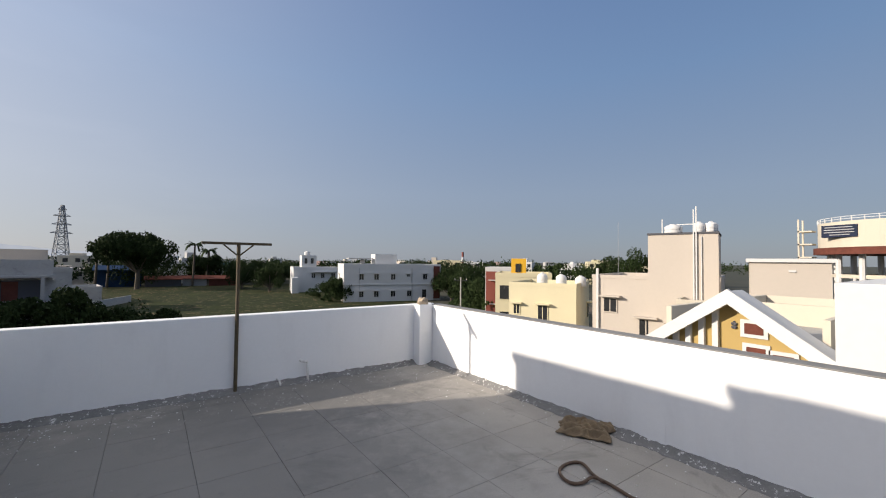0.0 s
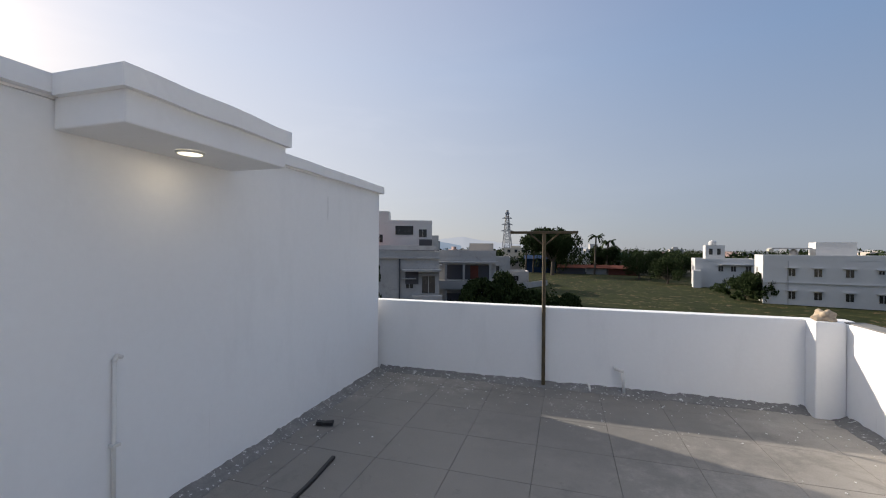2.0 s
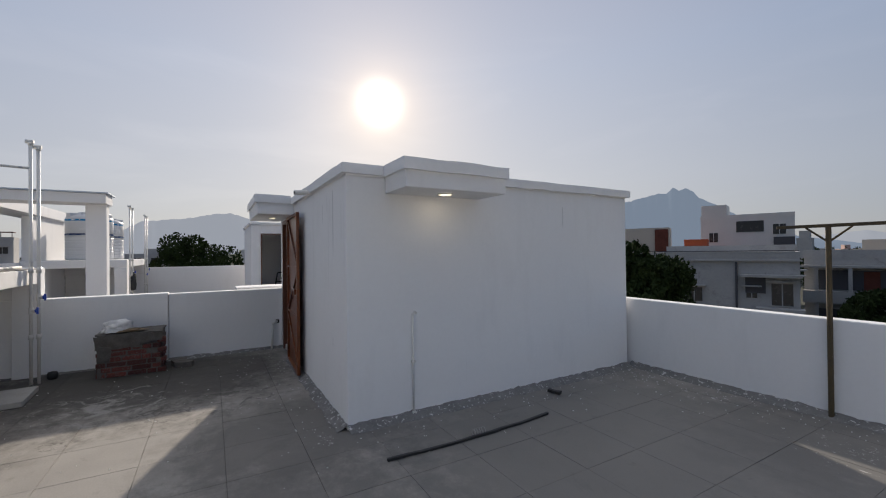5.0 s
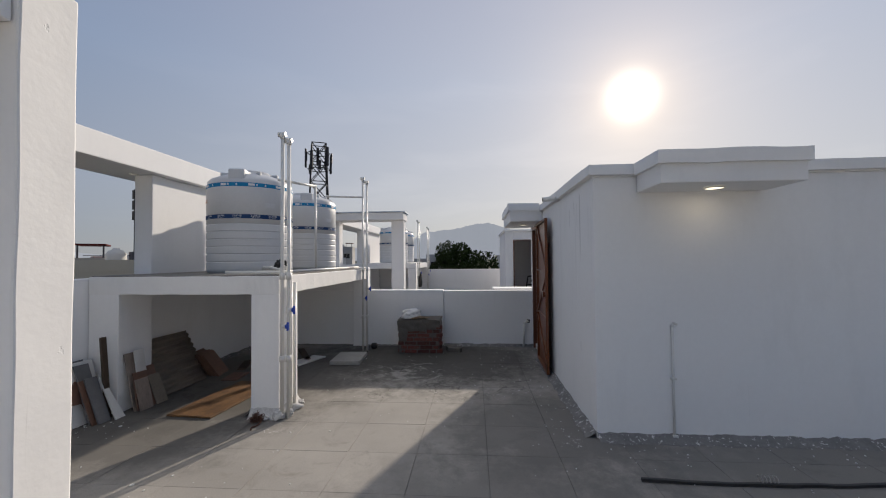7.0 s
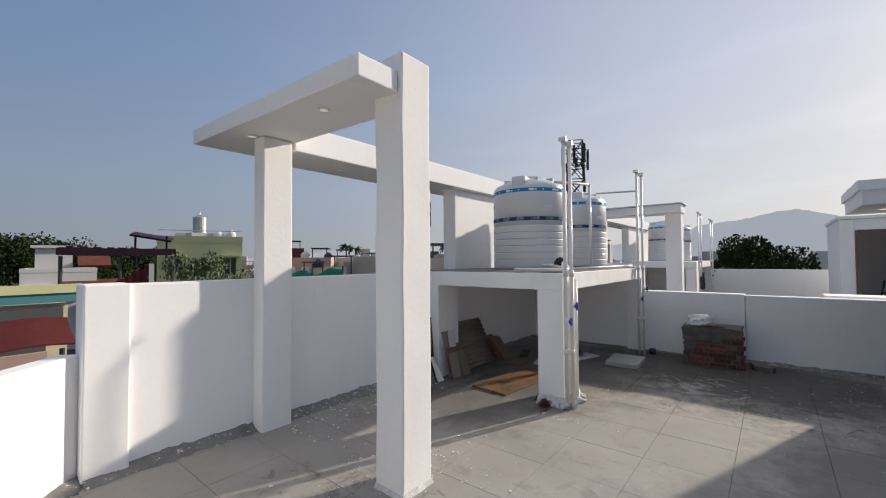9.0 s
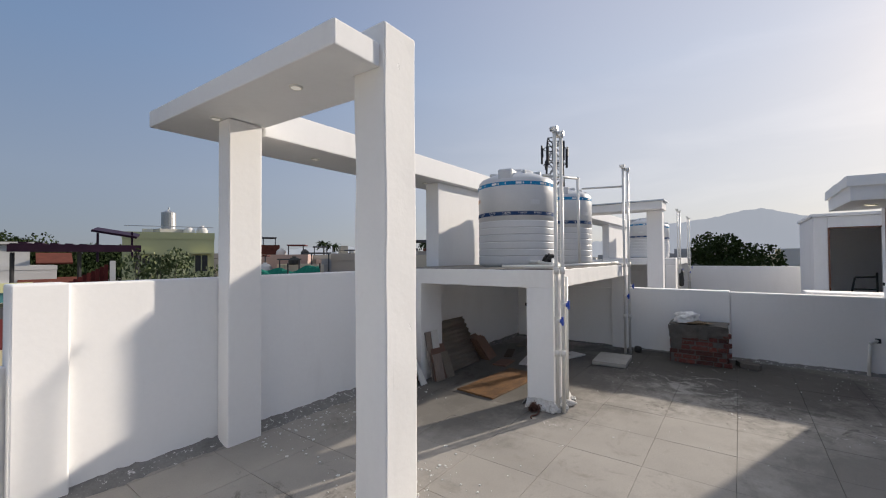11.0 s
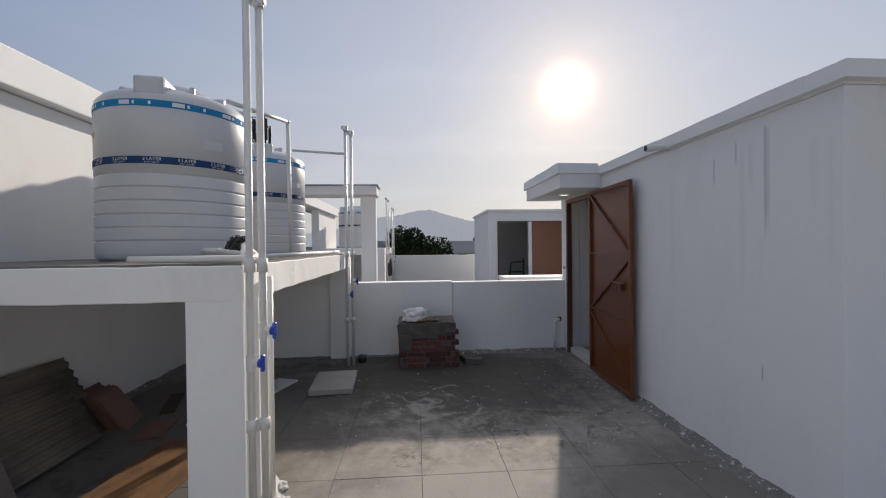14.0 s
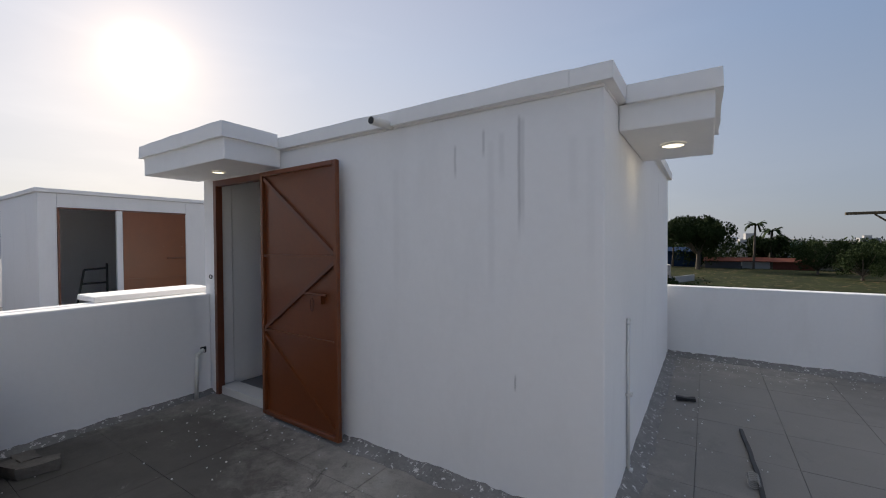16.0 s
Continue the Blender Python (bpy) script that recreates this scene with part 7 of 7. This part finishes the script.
bm = slab(0.9, 14, -20, -12.5, GROUND, 0.62, 0)
low = solid("house", bm, CREAM, "cream house with a teal roof edge", "house")
bm = slab(0.7, 14.2, -12.6, -12.3, 0.66, 0.86, 0)
part("roof_edge", bm, TEAL, low, "teal painted roof edge")
bm = slab(0.7, 14.2, -12.35, -12.25, 0.865, 1.06, 0)
part("roof_strip", bm, LIME, low)
bm = slab(1.0, 14, -12.45, -12.3, 0.05, 0.55, 0)
part("mesh_screen", bm, DARKGREY, low)
awning = thing("awning", "sagging maroon awning over a yard", "awning", pose(4.5, -10.6, 0))
bm = bmesh.new()
bmesh.ops.create_grid(bm, x_segments=40, y_segments=10, size=1.0)
for v in bm.verts:
    x, y = v.co.x, v.co.y
    v.co = Vector((x * 3.4, y * 0.5, 0.24 - y * 0.20 - 0.06 * (1 - y * y) + 0.03 * math.sin(x * 13)))
bmesh.ops.solidify(bm, geom=bm.faces[:], thickness=0.03)
part("cloth", bm, MAROON, awning)
for x in (-3.2, -1.2, 1.0, 3.2):
    bm = bmesh.new()
    tube(bm, (x, 0.45, GROUND), (x, 0.45, -0.05), 0.04, 8)
    part("post", bm, LATTICE, awning)
# The wall's dark grey paints in the awning's shade.
bm = slab(1.4, 12, -11.6, -11.2, GROUND, -0.1, 0)
yard_wall = solid("yard_wall", bm, DARKGREY, "pink-topped yard wall under the awning, its shade put in as dark grey", "wall")
bm = slab(1.4, 12, -11.18, -11.0, -0.55, -0.22, 0)
part("wall_top", bm, PINK, yard_wall, "pink painted top strip")
bm = slab(-6, 14, -11.1, -4.6, GROUND, GROUND + 0.05, 0)
structure("yard", bm, ROAD, "dark earth yard between the houses", "yard")

for i, (az, d, w, h, mt, text) in enumerate(((-147.5, 46, 5, 8.3, PINK, "pink house with a flat roof"), (-144.6, 52, 6, 8.3, CREAM_PALE, "cream house with a flat roof"), (-140.5, 46, 4.5, 7.8, GREYWHITE, "grey house with a flat roof"), (-136.5, 40, 6, 8.3, BEIGE, "beige house with a flat roof"), (-132, 30, 5.5, 8.1, CREAM_PALE, "cream house with a dark canopy"),
                                        (-126, 34, 5, 8.4, GREYWHITE, "grey-white house with a flat roof"), (-121, 30, 4, 8.0, OFFWHITE, "white house with a blue shed on top"), (-150.8, 58, 5, 9.6, ROOF_TILE, "pink house with roof rooms"), (-117, 36, 6, 7.7, BEIGE, "beige house with a flat roof"), (-152.5, 40, 3.5, 7.2, BEIGE, "brown low house among trees"), (-149.3, 36, 3, 6.9, OFFWHITE, "small white house with a flat roof"), (-145.8, 38, 3, 7.4, CREAM_PALE, "small cream house with a flat roof"), (-107.8, 110, 4.6, 11.6, GREYWHITE, "grey house with a water tank"), (-82, 60, 9, 8.6, OFFWHITE, "white far house with flat roof"))):
    house_at("house", text, at_south(az, d), w, 6, h, -az + (i % 3 - 1) * 8, mt, [("f", 0.25, h - 2.4, 1.2, 1.2), ("f", 0.7, h - 2.4, 1.4, 1.2)], 0.6, extras=[("roof_tank", -0.9, 0.1, -0.6, 0.5, h + 0.02, h + 1.3, BLACK if i % 2 else OFFWHITE), ("canopy", 0.5, 2.2, -2.6, 0.5, h + 1.5, h + 1.6, DARKGREY if i % 3 else MAROON), ("post", 0.6, 0.7, -2.5, -2.4, h, h + 1.5, DARKGREY), ("post", 2.0, 2.1, -2.5, -2.4, h, h + 1.5, DARKGREY)])
# smaller roofs packed between them
rngs = random.Random(77)
for mt, tone in ((ROOF_TILE, "brown-red"), (PINK, "pink"), (GREYWHITE, "weathered grey"), (ROOF_TILE, "brown-red"), (CREAM_PALE, "cream"), (DARKGREY, "dark grey"), (BEIGE, "beige"), (PINK, "pink"), (GREYWHITE, "weathered grey"), (OFFWHITE, "white"), (DARKGREY, "dark grey"), (ROOF_TILE, "brown-red"), (BEIGE, "beige"), (OFFWHITE, "white")):
    az, d, w, h = rngs.uniform(-156, -119), rngs.uniform(48, 92), rngs.uniform(3.0, 6.0), rngs.uniform(7.4, 9.2)
    house_at("house", "small %s flat-roofed house among crowded roofs" % tone, at_south(az, d), w, 5, h, -az + rngs.uniform(-12, 12), mt, [("f", 0.3, h - 2.0, 0.9, 1.1), ("f", 0.72, h - 2.0, 0.9, 1.1)], 0.5,
             extras=[("roof_room", -w * 0.3, w * 0.1, -1, 1.5, h + 0.02, h + rngs.uniform(0.9, 2.2), mt), ("roof_tank", w * 0.2, w * 0.2 + 1.0, -1.5, -0.5, h + 0.02, h + 1.2, BLACK if rngs.random() < 0.5 else OFFWHITE), ("railing", -w / 2, w / 2, -2.5, -2.46, h + 0.95, h + 1.0, LATTICE)])
c = from_terrace(-147.5, 20)
net = thing("shade_net", "green shade net sagging between posts", "net", pose(c.x, c.y, 0, 0, 0, 147))
bm = bmesh.new()
bmesh.ops.create_grid(bm, x_segments=20, y_segments=4, size=1.0)
for v in bm.verts:
    x, y = v.co.x, v.co.y
    v.co = Vector((x * 1.5, 0.3 * y, 1.0 + y * 0.25 - 0.25 * (1 - x * x) + 0.1 * math.sin(x * 8 + y * 3)))
part("cloth", bm, GREENNET, net)
for x in (-1.5, 0.1, 1.5):
    bm = bmesh.new()
    tube(bm, (x, 0, -4), (x, 0, 1.3), 0.04, 6)
    part("post", bm, LATTICE, net)
c = from_terrace(-131.3, 60)
slim_mast = lattice("mast", "slim dark phone mast far off", c.x, c.y, GROUND, 17.2, 0.26, 0.2, 16, LATTICE, 0.025)
for i, (az, d) in enumerate(((-161.2, 8.5), (-156.6, 8.8))):
    c = from_terrace(az, d)
    tree("sapling", "young tree with light green leaves behind the parapet", c.x, c.y, GROUND, (9.5, 9.3)[i], 0.62, 90 + i, 0.062, 1900, 12, LEAF_LIGHT, 0.72)
for i, (az, d, h, s) in enumerate(((-176, 120, 13.0, 10), (-171, 125, 12.4, 10), (-166, 140, 11.5, 9), (-151.5, 34, 7.2, 1.8), (-152, 90, 9, 5), (-144, 80, 8.6, 3))):
    c = from_terrace(az, d)
    tree("tree", "dark spreading tree behind the roofs", c.x, c.y, GROUND, h, s, 120 + i, 0.6, 14000, 22)
for i, (az, d, h) in enumerate(((-142.5, 150, 13), (-141.3, 155, 12.6), (-128.5, 140, 12.5))):
    c = from_terrace(az, d)
    palm(c.x, c.y, GROUND, h, 160 + i)
for k in range(9):
    a = k * 2.09
    z = 13.6 + (k // 3) * 1.25
    bm = bmesh.new()
    box(bm, -0.11, 0.11, -0.06, 0.06, 0, 1.05, pose(math.cos(a) * 0.36, math.sin(a) * 0.36, z, 0, 0, math.degrees(a) + 90))
    part("antenna_panel", bm, LATTICE, slim_mast)
crumpled("cable_bundle", "black bundle of cable hanging at the next house", "cable", pose(-10.87, -1.42, 0.64), 0.05, 0.06, 0.30, BLACK, 4)


# ---- floor tiles ----
tile_x0, tile_y0, TX, TY = -1.31 - 0.57 * 7, -0.11 - 0.56 * 7, 0.57, 0.56
gap = 0.0013
rngt = random.Random(2)
bm = bmesh.new()
box(bm, gap, TX - gap, gap, TY - gap, -0.05, 0)
top = [e for e in bm.edges if all(v.co.z > -0.01 for v in e.verts)]
bmesh.ops.bevel(bm, geom=top, offset=0.0012, segments=1, affect="EDGES")
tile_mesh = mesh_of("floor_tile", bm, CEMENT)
for i in range(16):
    for j in range(18):
        x, y = tile_x0 + i * TX, tile_y0 + j * TY
        if x + TX < XW or x > XE or y + TY < YS or y > YN:
            continue
        if x + TX < SX - 0.1 and y > SY + 0.1:
            continue
        if x + TX > XE + 0.3 or y + TY > YN + 0.3:
            continue
        if x - y > 5.9 and y < -2.6:
            continue
        ob = new("floor_tile", tile_mesh)
        ob.parent = floor
        ob.matrix_basis = pose(x, y, rngt.uniform(-0.0008, 0.0008), rngt.uniform(-0.05, 0.05), rngt.uniform(-0.05, 0.05), 0)
